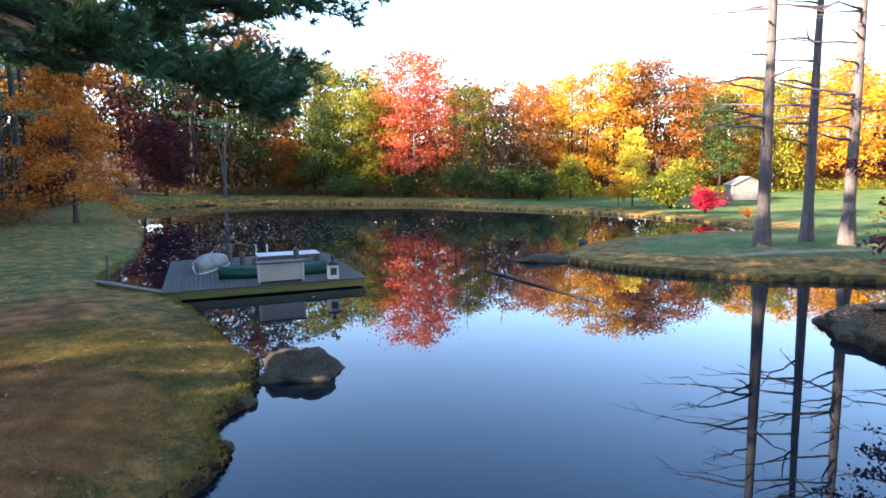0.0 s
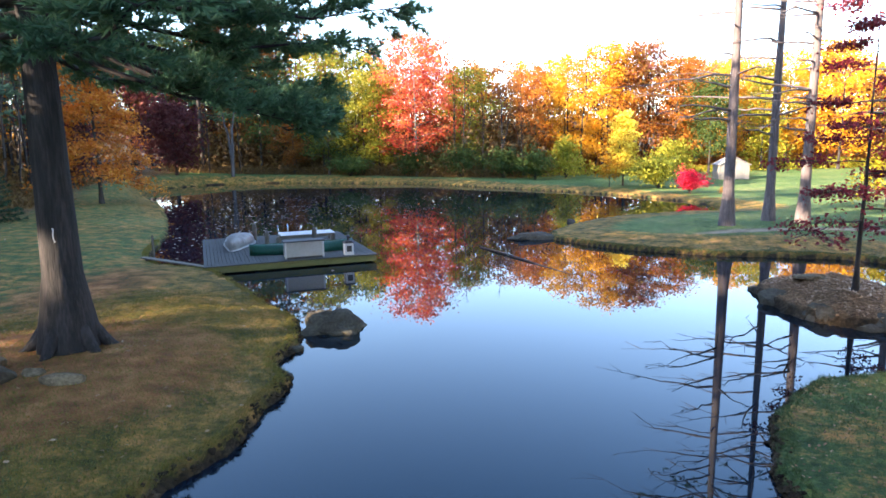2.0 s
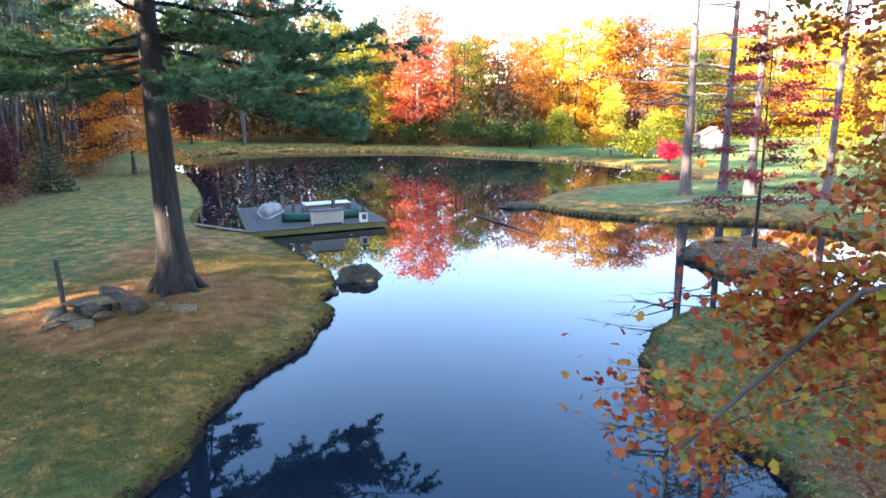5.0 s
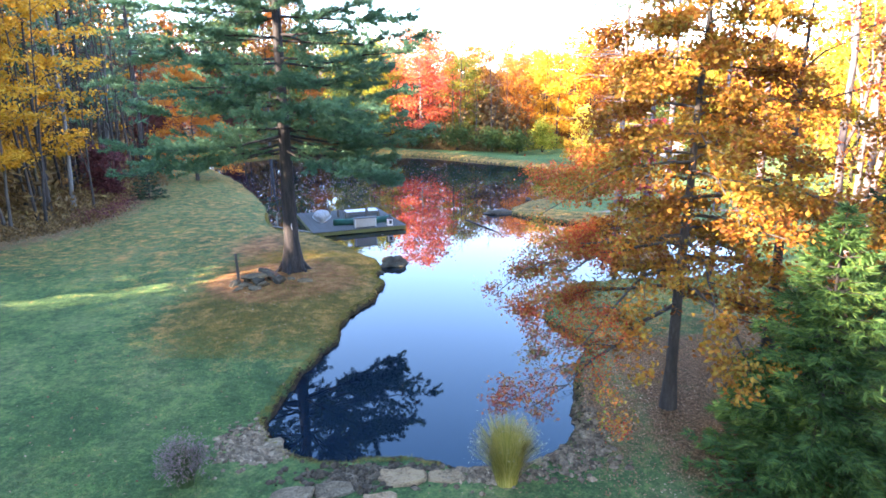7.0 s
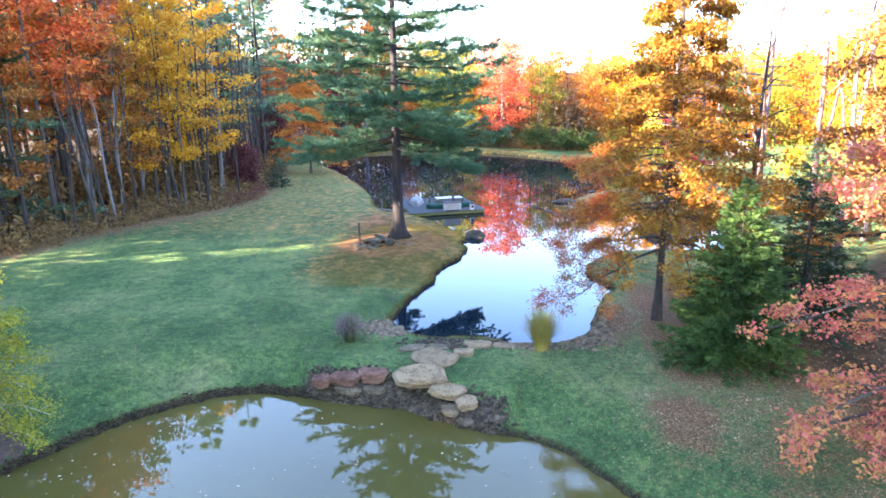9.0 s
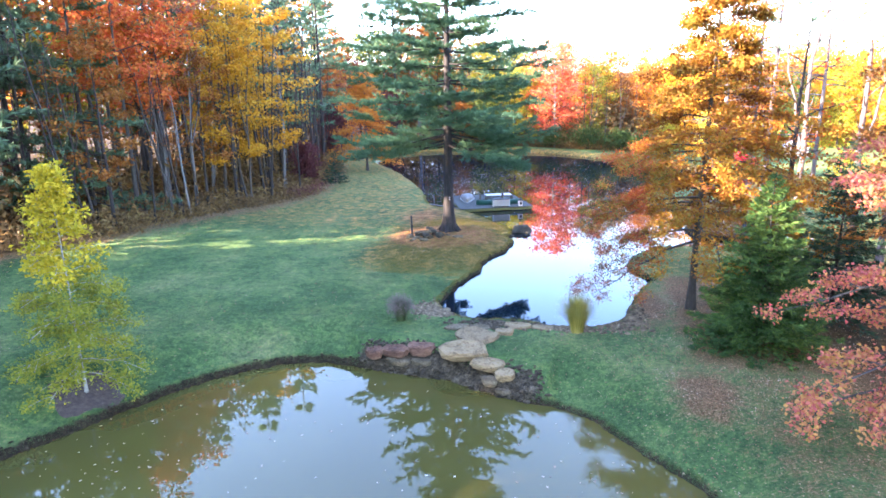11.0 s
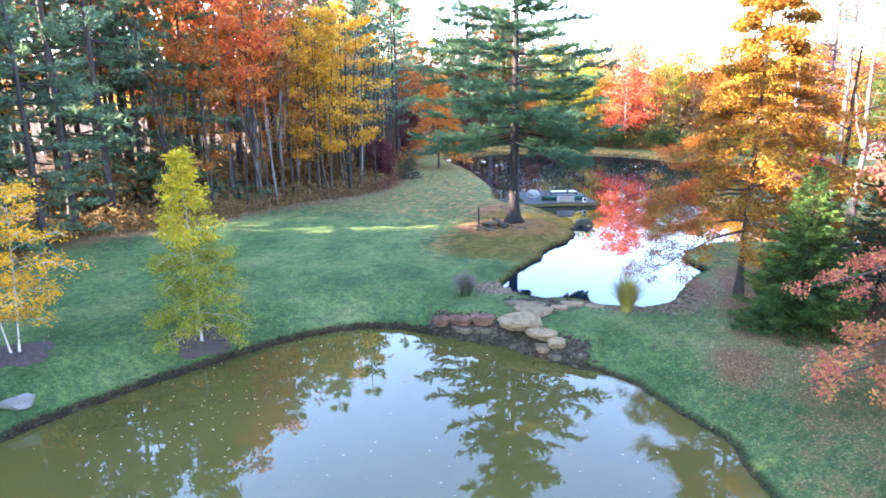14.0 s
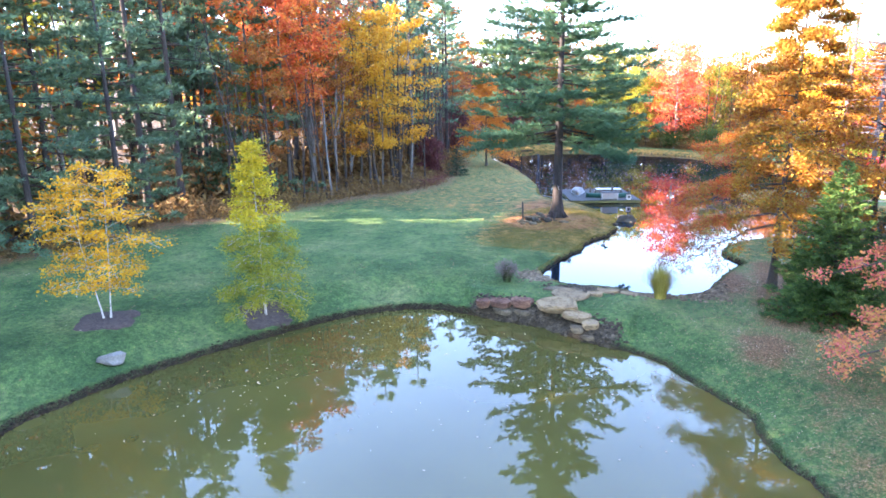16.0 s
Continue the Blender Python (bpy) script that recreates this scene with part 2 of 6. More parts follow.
MAT_FLOAT = leaf_mat("floating_leaf", [(0.0, (0.16, 0.09, 0.05)), (0.5, (0.32, 0.22, 0.15)), (1.0, (0.6, 0.5, 0.4))], 0.1)
MAT_STONE = surface_mat("grey_stone", [(0.36, (0.04, 0.03, 0.017)), (0.5, (0.11, 0.084, 0.05)), (0.64, (0.2, 0.16, 0.1))], 1.8, 16, 0.85, 0.6, vary=0.2, spec=0.12)
MAT_STONE_MOSS = surface_mat("mossy_stone", [(0.3, (0.018, 0.018, 0.012)), (0.48, (0.052, 0.046, 0.034)), (0.6, (0.080, 0.072, 0.052)), (0.72, (0.052, 0.060, 0.024))], 1.8, 14, 0.9, 0.6, spec=0.12)
MAT_STONE_TAN = surface_mat("tan_sandstone", [(0.36, (0.05, 0.035, 0.018)), (0.46, (0.145, 0.1, 0.052)), (0.55, (0.22, 0.155, 0.084)), (0.64, (0.13, 0.105, 0.05))], 2.2, 14, 0.85, 0.8, (1, 1, 3), vary=0.12, spec=0.12)
MAT_STONE_RED = surface_mat("reddish_sandstone", [(0.36, (0.045, 0.023, 0.015)), (0.5, (0.125, 0.064, 0.04)), (0.64, (0.19, 0.11, 0.072))], 1.4, 12, 0.85, 0.5, (1, 1, 2.5), vary=0.15, spec=0.12)
MAT_STONE_DARK = surface_mat("dark_gravel", [(0.3, (0.018, 0.013, 0.007)), (0.5, (0.048, 0.036, 0.021)), (0.7, (0.12, 0.092, 0.06))], 3, 16, 0.75, 0.5, vary=0.2, island=0.55, spec=0.12)
MAT_STONE_WHITE = surface_mat("pale_stone", [(0.3, (0.08, 0.076, 0.068)), (0.5, (0.145, 0.138, 0.125)), (0.7, (0.22, 0.21, 0.195))], 1.6, 14, 0.85, 0.5, spec=0.12)
MAT_MULCH = surface_mat("bark_mulch", [(0.3, (0.025, 0.015, 0.011)), (0.5, (0.063, 0.042, 0.032)), (0.7, (0.126, 0.091, 0.070))], 6, 30, 0.95, 1.0, bump_dist=0.05)
MAT_DECK = surface_mat("weathered_decking", [(0.3, (0.018, 0.02, 0.018)), (0.5, (0.035, 0.037, 0.033)), (0.7, (0.058, 0.06, 0.054))], 1.2, 20, 0.85, 0.4, (1, 8, 1), vary=0.14, bump_dist=0.01)
MAT_FASCIA = surface_mat("mossy_treated_timber", [(0.3, (0.055, 0.055, 0.017)), (0.5, (0.110, 0.110, 0.033)), (0.7, (0.154, 0.143, 0.066))], 1.0, 12, 0.85, 0.4, (1, 6, 6), vary=0.1, bump_dist=0.01)
MAT_TIMBER = surface_mat("grey_timber", [(0.3, (0.04, 0.034, 0.024)), (0.5, (0.092, 0.08, 0.06)), (0.7, (0.16, 0.14, 0.11))], 1.5, 14, 0.85, 0.5, (4, 4, 0.6), bump_dist=0.01)
MAT_ALU = surface_mat("worn_aluminium", [(0.36, (0.2, 0.195, 0.18)), (0.5, (0.34, 0.335, 0.31)), (0.64, (0.44, 0.43, 0.4))], 2.5, 16, 0.6, 0.2, metal=0.2, bump_dist=0.004)
MAT_GREEN = surface_mat("green_canoe_hull", [(0.3, (0.004, 0.049, 0.035)), (0.6, (0.008, 0.091, 0.063)), (0.8, (0.021, 0.126, 0.091))], 1.5, 18, 0.42, 0.1, bump_dist=0.004)
MAT_CREAM = surface_mat("cream_painted_board", [(0.3, (0.275, 0.253, 0.220)), (0.5, (0.341, 0.319, 0.286)), (0.7, (0.385, 0.369, 0.336))], 1.4, 14, 0.6, 0.15, bump_dist=0.005)
MAT_WHITE = surface_mat("white_paint", [(0.3, (0.34, 0.34, 0.33)), (0.5, (0.42, 0.42, 0.41)), (0.7, (0.46, 0.46, 0.45))], 1.4, 14, 0.55, 0.1, bump_dist=0.004)
MAT_BLACK = surface_mat("black_trim", [(0.3, (0.015, 0.015, 0.017)), (0.6, (0.04, 0.04, 0.042)), (0.8, (0.07, 0.07, 0.07))], 2, 14, 0.6, 0.15, bump_dist=0.004)
MAT_CHROME = surface_mat("steel_rail", [(0.3, (0.6, 0.6, 0.6)), (0.7, (0.75, 0.75, 0.75))], 2, 14, 0.25, 0.05, metal=1.0, bump_dist=0.002)
# cream shed boards, with the shade of the trees put into the colour
MAT_SHED = surface_mat("shaded_cream_boards", [(0.3, (0.13, 0.12, 0.105)), (0.5, (0.18, 0.17, 0.15)), (0.7, (0.22, 0.21, 0.19))], 1.4, 14, 0.75, 0.2, (3, 3, 0.5), bump_dist=0.01)
MAT_SHINGLE = surface_mat("pale_roofing", [(0.3, (0.14, 0.137, 0.13)), (0.6, (0.19, 0.186, 0.18)), (0.8, (0.23, 0.225, 0.22))], 2, 18, 0.8, 0.3, bump_dist=0.01)

# ---- mesh helpers ----

def mesh_from(name, verts, faces, material, smooth=False):
    """A mesh from arrays; all faces have the same number of corners."""
    verts, faces = np.asarray(verts, np.float32), np.asarray(faces, np.int32)
    k = faces.shape[1]
    me = bpy.data.meshes.new(name)
    me.vertices.add(len(verts))
    me.vertices.foreach_set("co", verts.ravel())
    me.loops.add(faces.size)
    me.loops.foreach_set("vertex_index", faces.ravel())
    me.polygons.add(len(faces))
    me.polygons.foreach_set("loop_start", np.arange(0, faces.size, k, dtype=np.int32))
    me.polygons.foreach_set("loop_total", np.full(len(faces), k, np.int32))
    me.polygons.foreach_set("use_smooth", np.full(len(faces), smooth))
    me.materials.append(material)
    me.update(calc_edges=True)
    return me


def thing(name, m, label, category, group="", kind=""):
    ob = new(name)
    ob.empty_display_size = 0.2
    ob.matrix_world = m
    return tagged(ob, label, category, group, kind)


def part_mesh(name, me, parent, label=""):
    ob = new(name, me)
    ob.parent = parent
    return tagged(ob, label)


def part(name, bm, material, parent, label="", smooth=False):
    me = bpy.data.meshes.new(name)
    for f in bm.faces:
        f.smooth = smooth
    bm.to_mesh(me)
    bm.free()
    me.materials.append(material)
    return part_mesh(name, me, parent, label)


def box(bm, size, m=None, bevel=0.0):
    """A bevelled box of that size, centred on m."""
    r = bmesh.ops.create_cube(bm, size=1.0)
    vs = r["verts"]
    bmesh.ops.scale(bm, vec=size, verts=vs)
    if bevel:
        es = list({e for v in vs for e in v.link_edges})
        g = bmesh.ops.bevel(bm, geom=es, offset=bevel, segments=2, affect="EDGES", profile=0.6)
        vs = list({v for f in g["faces"] for v in f.verts} | {v for v in vs if v.is_valid})
        vs = list({w for v in vs for f in v.link_faces for w in f.verts})
    if m is not None:
        bmesh.ops.transform(bm, matrix=m, verts=vs)


def smoothstep(a, b, x):
    t = np.clip((x - a) / (b - a), 0, 1)
    return t * t * (3 - 2 * t)


def outline(points, step=0.5, wobble=0.12, seed=1):
    """A closed smooth line through the points, with a little unevenness."""
    p = np.array(points, float)
    n = len(p)
    out = []
    for i in range(n):
        a, b, c, d = p[i - 1], p[i], p[(i + 1) % n], p[(i + 2) % n]
        k = max(2, int(np.linalg.norm(c - b) / (step if b[1] < 30 else 4 * step)))
        for j in range(k):
            t = j / k
            out.append(0.5 * (2 * b + (c - a) * t + (2 * a - 5 * b + 4 * c - d) * t * t + (3 * b - a - 3 * c + d) * t ** 3))
    out = np.array(out)
    for v in out:
        w = noise.noise_vector(Vector((v[0] * 0.9, v[1] * 0.9, seed))) * wobble + noise.noise_vector(Vector((v[0] * 2.6, v[1] * 2.6, seed + 9))) * wobble * 0.75 + noise.noise_vector(Vector((v[0] * 6.0, v[1] * 6.0, seed + 4))) * wobble * 0.5
        v[0] += w.x
        v[1] += w.y
    return out


def signed_distance(line, pts):
    """Distance of points from a closed line: positive outside, negative within."""
    line, pts = line.astype(np.float32), pts.astype(np.float32)
    a, b = line, np.roll(line, -1, 0)
    d = b - a
    ll = (d * d).sum(1) + 1e-9
    out = np.empty(len(pts))
    for s in range(0, len(pts), 4000):
        q = pts[s:s + 4000]
        r = q[:, None, :] - a[None]
        t = np.clip((r * d[None]).sum(2) / ll[None], 0, 1)
        e = r - t[..., None] * d[None]
        dist = np.sqrt((e * e).sum(2).min(1))
        up = (a[None, :, 1] > q[:, None, 1]) != (b[None, :, 1] > q[:, None, 1])
        xi = a[None, :, 0] + (q[:, None, 1] - a[None, :, 1]) * (d[None, :, 0] / np.where(np.abs(d[None, :, 1]) < 1e-9, 1e-9, d[None, :, 1]))
        inside = (up & (q[:, None, 0] < xi)).sum(1) % 2 == 1
        out[s:s + 4000] = np.where(inside, -dist, dist)
    return out


# ---- the two ponds and the ground ----
UPPER = outline([
    (-4.8, -6.4), (-5.6, -5.0), (-5.5, -2.8), (-5.2, -0.9), (-4.6, 1.7), (-4.7, 3.3), (-4.2, 5.5), (-3.6, 7.2), (-3.5, 8.7), (-3.2, 9.8), (-3.9, 11.0),
    (-3.7, 12.3), (-4.2, 14.2), (-5.2, 15.7), (-6.5, 17.8), (-7.9, 19.9), (-9.4, 21.8), (-12.1, 23.3), (-13.9, 26.2), (-14.9, 29.4), (-16.9, 35.2),
    (-20.2, 42.6), (-25.3, 53.0), (-31.6, 63.2), (-35.0, 70.5), (-36.2, 77.5), (-34.5, 83.5), (-29.8, 87.6), (-22.5, 88.2), (-13.9, 85.2), (-3.2, 80.6),
    (7.3, 68.9), (14.5, 60.8), (19.3, 51.8), (21.1, 44.9), (21.0, 41.6), (19.2, 40.7), (16.0, 40.3), (11.4, 38.2), (8.2, 35.1), (6.5, 32.5), (5.6, 30.1), (6.3, 28.3),
    (8.2, 26.1), (11.8, 23.9), (16.2, 22.7), (17.8, 20.4), (18.5, 17.6), (18.6, 14.6), (17.3, 11.9), (15.0, 10.4), (12.4, 9.9), (10.6, 9.8), (9.0, 9.6),
    (7.2, 9.1), (6.0, 8.0), (5.0, 6.5), (4.6, 5.2), (4.5, 3.8), (5.1, 2.4), (5.5, 1.0), (4.8, -1.2), (4.0, -4.1), (3.7, -5.6), (2.3, -7.2), (0.4, -7.4),
    (-1.2, -6.9), (-3.3, -7.0)], 0.24, 0.14, 1)
LOWER = outline([
    (-18.6, -36.0), (-18.3, -31.0), (-18.6, -28.0), (-18.3, -24.8), (-16.9, -20.5), (-14.9, -16.3), (-13.5, -13.9), (-11.4, -12.0), (-9.5, -11.4), (-7.7, -11.6),
    (-4.4, -12.1), (-2.3, -12.8), (-0.7, -13.4), (1.4, -14.0), (3.0, -15.6), (3.9, -16.7), (5.2, -18.2), (5.7, -20.2), (7.0, -22.4), (9.0, -25.9), (9.2, -32.0), (9.6, -40.0),
    (8.0, -51.0), (2.0, -57.0), (-6.0, -58.0), (-14.0, -54.0), (-18.5, -45.0)], 0.24, 0.13, 2)
ISLAND = outline([(9.9, 16.9), (9.6, 14.7), (10.3, 13.2), (11.4, 12.7), (12.6, 13.1), (13.5, 14.1), (14.2, 15.5), (14.3, 17.0), (13.6, 18.3), (12.4, 18.8), (10.9, 18.3)], 0.35, 0.12, 3)
LOW_Z = -0.7
PINE_AT = (-8.41, 10.79)


def lie_of_land(x, y):
    """Height of the open ground away from the banks."""
    b = 0.3 + 0.34 * np.exp(-((x + 8.4) ** 2 + (y - 10.2) ** 2) / 26.0)
    b += 0.024 * np.maximum(0, -x - 12) + 0.05 * np.maximum(0, -x - 38)
    b += 0.32 * np.exp(-((x - 18) ** 2 / 60.0 + (y - 31) ** 2 / 50.0)) + 0.16 * np.exp(-((x - 7.5) ** 2 + (y + 6.0) ** 2) / 22.0)
    b += 0.2 * np.exp(-(((x + 2.5) / 4.5) ** 2 + ((y + 10.6) / 1.6) ** 2))
    b += 0.012 * np.maximum(0, y - 50) + 0.035 * np.maximum(0, y - 95)
    b += 0.012 * np.maximum(0, x - 22) + 0.1 * np.sin(x * 0.23 + 1.3) * np.sin(y * 0.19)
    return np.minimum(b, 46 + 0 * b)


def carve(x, y):
    x, y = np.atleast_1d(np.asarray(x, float)), np.atleast_1d(np.asarray(y, float))
    pts = np.stack([x, y], 1)
    du, dl, di = signed_distance(UPPER, pts), signed_distance(LOWER, pts), signed_distance(ISLAND, pts)
    b = lie_of_land(x, y)
    lip = 0.34 - 0.18 * smoothstep(-0.5, 1.5, x)
    fu = np.where(du > 0, 0.22 * smoothstep(-0.1, 0.08, du) + (b - 0.22) * smoothstep(0.08, 2.6, du), 0.22 * smoothstep(-0.1, 0.08, du) - 0.55 * smoothstep(0, 1.0, -du) - 0.4 * smoothstep(0.02, 0.2, -du))
    fl = np.where(dl > 0, LOW_Z + lip * smoothstep(-0.04, 0.26, dl) + (b - LOW_Z - lip) * smoothstep(0.1, np.where((x > -8.5) & (x < 0.5), 1.4, 3.2), dl), LOW_Z - 0.25 * smoothstep(0, 0.2, -dl) - 0.5 * smoothstep(0, 1.2, -dl))
    h = np.minimum(fu, fl)
    # the rocky islet
    isl = np.where(di < 0, 0.26 * smoothstep(-0.02, 0.2, -di) + 0.3 * smoothstep(0.1, 1.8, -di), -1.0)
    h = np.where(di < 0.0, isl, h)
    # the washed-out hollow in front of the stone crossing
    return h - 0.3 * np.exp(-(((x + 3.2) / 1.4) ** 2 + ((y + 12.2) / 0.5) ** 2)), du, dl, di


def axis(lo, hi, step, mid, mid_step, far):
    a = list(np.arange(lo, hi + 1e-6, step))
    lo2, hi2 = mid
    a = list(np.arange(lo2, lo, mid_step)) + a + list(np.arange(hi + mid_step, hi2 + 1e-6, mid_step))
    s, v = mid_step * 1.5, a[-1]
    right = []
    while v < far:
        v += s
        s *= 1.35
        right.append(v)
    s, v = mid_step * 1.5, a[0]
    left = []
    while v > -far:
        v -= s
        s *= 1.35
        left.append(v)
    return np.array(left[::-1] + a + right)


gx = axis(-20.0, 20.0, 0.2, (-40.0, 30.0), 0.7, 2600)
gy = axis(-33.0, 32.0, 0.2, (-60.0, 92.0), 0.6, 2600)
GX, GY = np.meshgrid(gx, gy)
fx, fy = GX.ravel(), GY.ravel()
gz, gdu, gdl, gdi = carve(fx, fy)


def lumps(x, y, s):
    """Uneven swells at two scales."""
    u, v = np.ravel(x) * s * 0.42, np.ravel(y) * s * 0.42
    return np.array([1.1 * noise.noise((a, b, 1.7)) + 0.6 * noise.noise((2.7 * a, 2.7 * b, 5.1)) for a, b in zip(u.tolist(), v.tolist())])


lump = lumps(fx, fy, 0.9)
gz += lump * 0.035 * smoothstep(0.15, 0.8, np.minimum(gdu + (gdi < 0) * 3, gdl).clip(0))
gz += np.where(gdi < 0.1, (lump * 0.1 + 0.12 * lumps(fx, fy, 2.6)) * smoothstep(0.05, 0.5, -gdi), 0)
nx, ny = len(gx), len(gy)
idx = np.arange(nx * ny).reshape(ny, nx)
faces = np.stack([idx[:-1, :-1], idx[:-1, 1:], idx[1:, 1:], idx[1:, :-1]], -1).reshape(-1, 4)


def wood_edge(y):
    """Where the west wood begins."""
    return np.interp(y, [-40, -22, -12, -4, 1.4, 9, 15, 20, 28, 38.7, 54, 66, 84], [-41, -40, -38.5, -37.6, -35, -33.2, -30.6, -28.8, -28.4, -30.2, -35.6, -41.5, -42])


def north_edge(x):
    """Where the north wood begins."""
    return np.interp(x, [-42, -30, -22, -14, -3, 5, 11, 16, 30, 70], [92, 93, 93, 90, 85.5, 81, 80, 83, 84, 84])


def zone_masks(x, y, du, dl, di):
    """What covers the ground where: fallen needles, dry turf, leaf litter, wet soil at the banks, woodland floor, bare sand."""
    pine = np.hypot((x + 8.6) / 1.0, (y - 9.6) / 0.95)
    needles = 1 - smoothstep(2.6, 5.4, pine)
    north_strip = np.exp(-(((x + 12.0) / 2.6) ** 2 + ((y - 17.5) / 5.0) ** 2)) * 0.75
    needles = np.maximum(needles, north_strip)
    dry = smoothstep(-16, -10, x) * smoothstep(-4.0, 6.0, y) * (1 - smoothstep(26, 34, y)) * (x < 1)
    dry = np.maximum(dry, (x > 5) * (1 - smoothstep(1.6, 4.2, du)) * smoothstep(16, 24, y) * (y < 50))
    dry = np.maximum(dry, 0.8 * smoothstep(34, 44, y) * (1 - smoothstep(1.0, 3.5, du)))
    dry = np.maximum(dry, 0.5 * smoothstep(3, 16, y) * smoothstep(9, 14, -x) * (1 - smoothstep(60, 70, y)))
    litter = 0.85 * smoothstep(4.8, 6.8, x) * smoothstep(-14.0, -9.5, y) * (1 - smoothstep(0.5, 3.0, y))
    litter = np.maximum(litter, np.exp(-(((x - 4.6) / 1.7) ** 2 + ((y + 4.0) / 3.2) ** 2)))
    litter = np.maximum(litter, 1.1 * np.exp(-(((x - 6.0) / 1.3) ** 2 + ((y + 13.6) / 2.0) ** 2)))
    litter = np.maximum(litter, 0.45 * smoothstep(5.0, 8.0, x) * (1 - smoothstep(-10.0, -8.0, y)))
    litter = np.maximum(litter, smoothstep(9.0, 12.5, x) * (1 - smoothstep(2.0, 6.0, y)))
    litter = np.maximum(litter, 0.95 * (di < 0))
    dry = np.maximum(dry, 0.4 * smoothstep(4, 6, x) * smoothstep(-1, 2, y) * (1 - smoothstep(10, 13, y)))
    litter = np.maximum(litter, 0.75 * smoothstep(-5.0, -0.5, wood_edge(y) - x) * (x < 0))
    mud = np.maximum((1 - smoothstep(-0.02, 0.1, du)), (1 - smoothstep(0.1, 0.28, dl)))
    mud = np.maximum(mud, (1 - smoothstep(0.55, 0.95, dl)) * smoothstep(-8.3, -7.3, x) * (1 - smoothstep(-0.8, 0.2, x)))
    mud = np.maximum(mud, 0.9 * np.exp(-(((x + 2.6) / 0.9) ** 2 + ((y + 8.0) / 0.6) ** 2)))
    mud = np.where(di < 0, 0.8 * (1 - smoothstep(0.1, 0.5, -di)), mud)
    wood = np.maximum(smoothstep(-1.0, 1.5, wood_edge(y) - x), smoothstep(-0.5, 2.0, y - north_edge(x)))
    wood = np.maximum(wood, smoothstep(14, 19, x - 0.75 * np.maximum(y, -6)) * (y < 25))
    sand = np.exp(-(((y - 27.4 - 0.02 * (x - 15)) / 0.5) ** 2)) * smoothstep(11, 14, x) * (1 - smoothstep(25, 29, x))
    return needles, dry, litter, mud, wood, sand


def ground_material():
    m, n, l, out = node_mat("lawn_and_soil")
    tc = n.new("ShaderNodeTexCoord")
    pos = tc.outputs["Object"]
    big = noise_node(n, l, pos, 0.22, 5)
    mid = noise_node(n, l, pos, 1.6, 5, 0.6)
    fine = noise_node(n, l, pos, 11.0, 6, 0.7)
    tiny = noise_node(n, l, pos, 55.0, 4, 0.7)

    def two(a, b, w):
        q = n.new("ShaderNodeMath")
        q.operation = "MULTIPLY_ADD"
        q.inputs[1].default_value = w
        l.new(a.outputs[0], q.inputs[0])
        h = n.new("ShaderNodeMath")
        h.operation = "MULTIPLY"
        h.inputs[1].default_value = 1 - w
        l.new(b.outputs[0], h.inputs[0])
        l.new(h.outputs[0], q.inputs[2])
        return q

    def cover(a, b, w, stops):
        r = ramp_node(n, stops)
        k = n.new("ShaderNodeMapRange")
        k.inputs[1].default_value, k.inputs[2].default_value = 0.24, 0.76
        k.inputs[3].default_value, k.inputs[4].default_value = 0.02, 0.98
        l.new(two(a, b, w).outputs[0], k.inputs[0])
        l.new(k.outputs[0], r.inputs[0])
        return r.outputs[0]

    grass = cover(fine, big, 0.5, [(0.3, (0.028, 0.066, 0.02)), (0.44, (0.054, 0.108, 0.03)), (0.56, (0.084, 0.136, 0.04)), (0.7, (0.14, 0.158, 0.06))])
    dry = cover(fine, mid, 0.45, [(0.3, (0.052, 0.056, 0.012)), (0.44, (0.115, 0.092, 0.019)), (0.56, (0.195, 0.122, 0.031)), (0.7, (0.28, 0.155, 0.053))])
    needles = cover(tiny, mid, 0.5, [(0.3, (0.09, 0.036, 0.012)), (0.5, (0.23, 0.095, 0.03)), (0.68, (0.36, 0.18, 0.07))])
    litter = cover(tiny, fine, 0.5, [(0.36, (0.045, 0.024, 0.01)), (0.5, (0.13, 0.07, 0.028)), (0.6, (0.21, 0.125, 0.055)), (0.7, (0.32, 0.22, 0.13))])
    mud = cover(fine, mid, 0.6, [(0.3, (0.010, 0.007, 0.004)), (0.5, (0.030, 0.020, 0.010)), (0.7, (0.075, 0.052, 0.026))])
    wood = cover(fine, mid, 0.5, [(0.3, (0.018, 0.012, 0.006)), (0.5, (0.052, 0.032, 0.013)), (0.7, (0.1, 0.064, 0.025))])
    sand = cover(fine, mid, 0.5, [(0.3, (0.16, 0.12, 0.08)), (0.6, (0.3, 0.24, 0.17))])

    def ragged(key, spread=0.9):
        """A zone's weight with an uneven, patchy edge."""
        at = n.new("ShaderNodeAttribute")
        at.attribute_name = key
        s = n.new("ShaderNodeMath")
        s.operation = "MULTIPLY_ADD"
        s.inputs[1].default_value = spread
        l.new(two(fine, mid, 0.45).outputs[0], s.inputs[0])
        l.new(at.outputs["Fac"], s.inputs[2])
        r = n.new("ShaderNodeMapRange")
        r.interpolation_type = "SMOOTHSTEP"
        r.inputs[1].default_value, r.inputs[2].default_value = 0.2 + spread * 0.5, 0.8 + spread * 0.5
        l.new(s.outputs[0], r.inputs[0])
        return r.outputs[0]

    tufts = noise_node(n, l, pos, 4.2, 7, 0.72)
    shade_ = ramp_node(n, [(0.38, (0.5, 0.55, 0.56)), (0.49, (0.95, 0.95, 0.95)), (0.6, (1.6, 1.42, 1.25))])
    l.new(two(tufts, mid, 0.65).outputs[0], shade_.inputs[0])
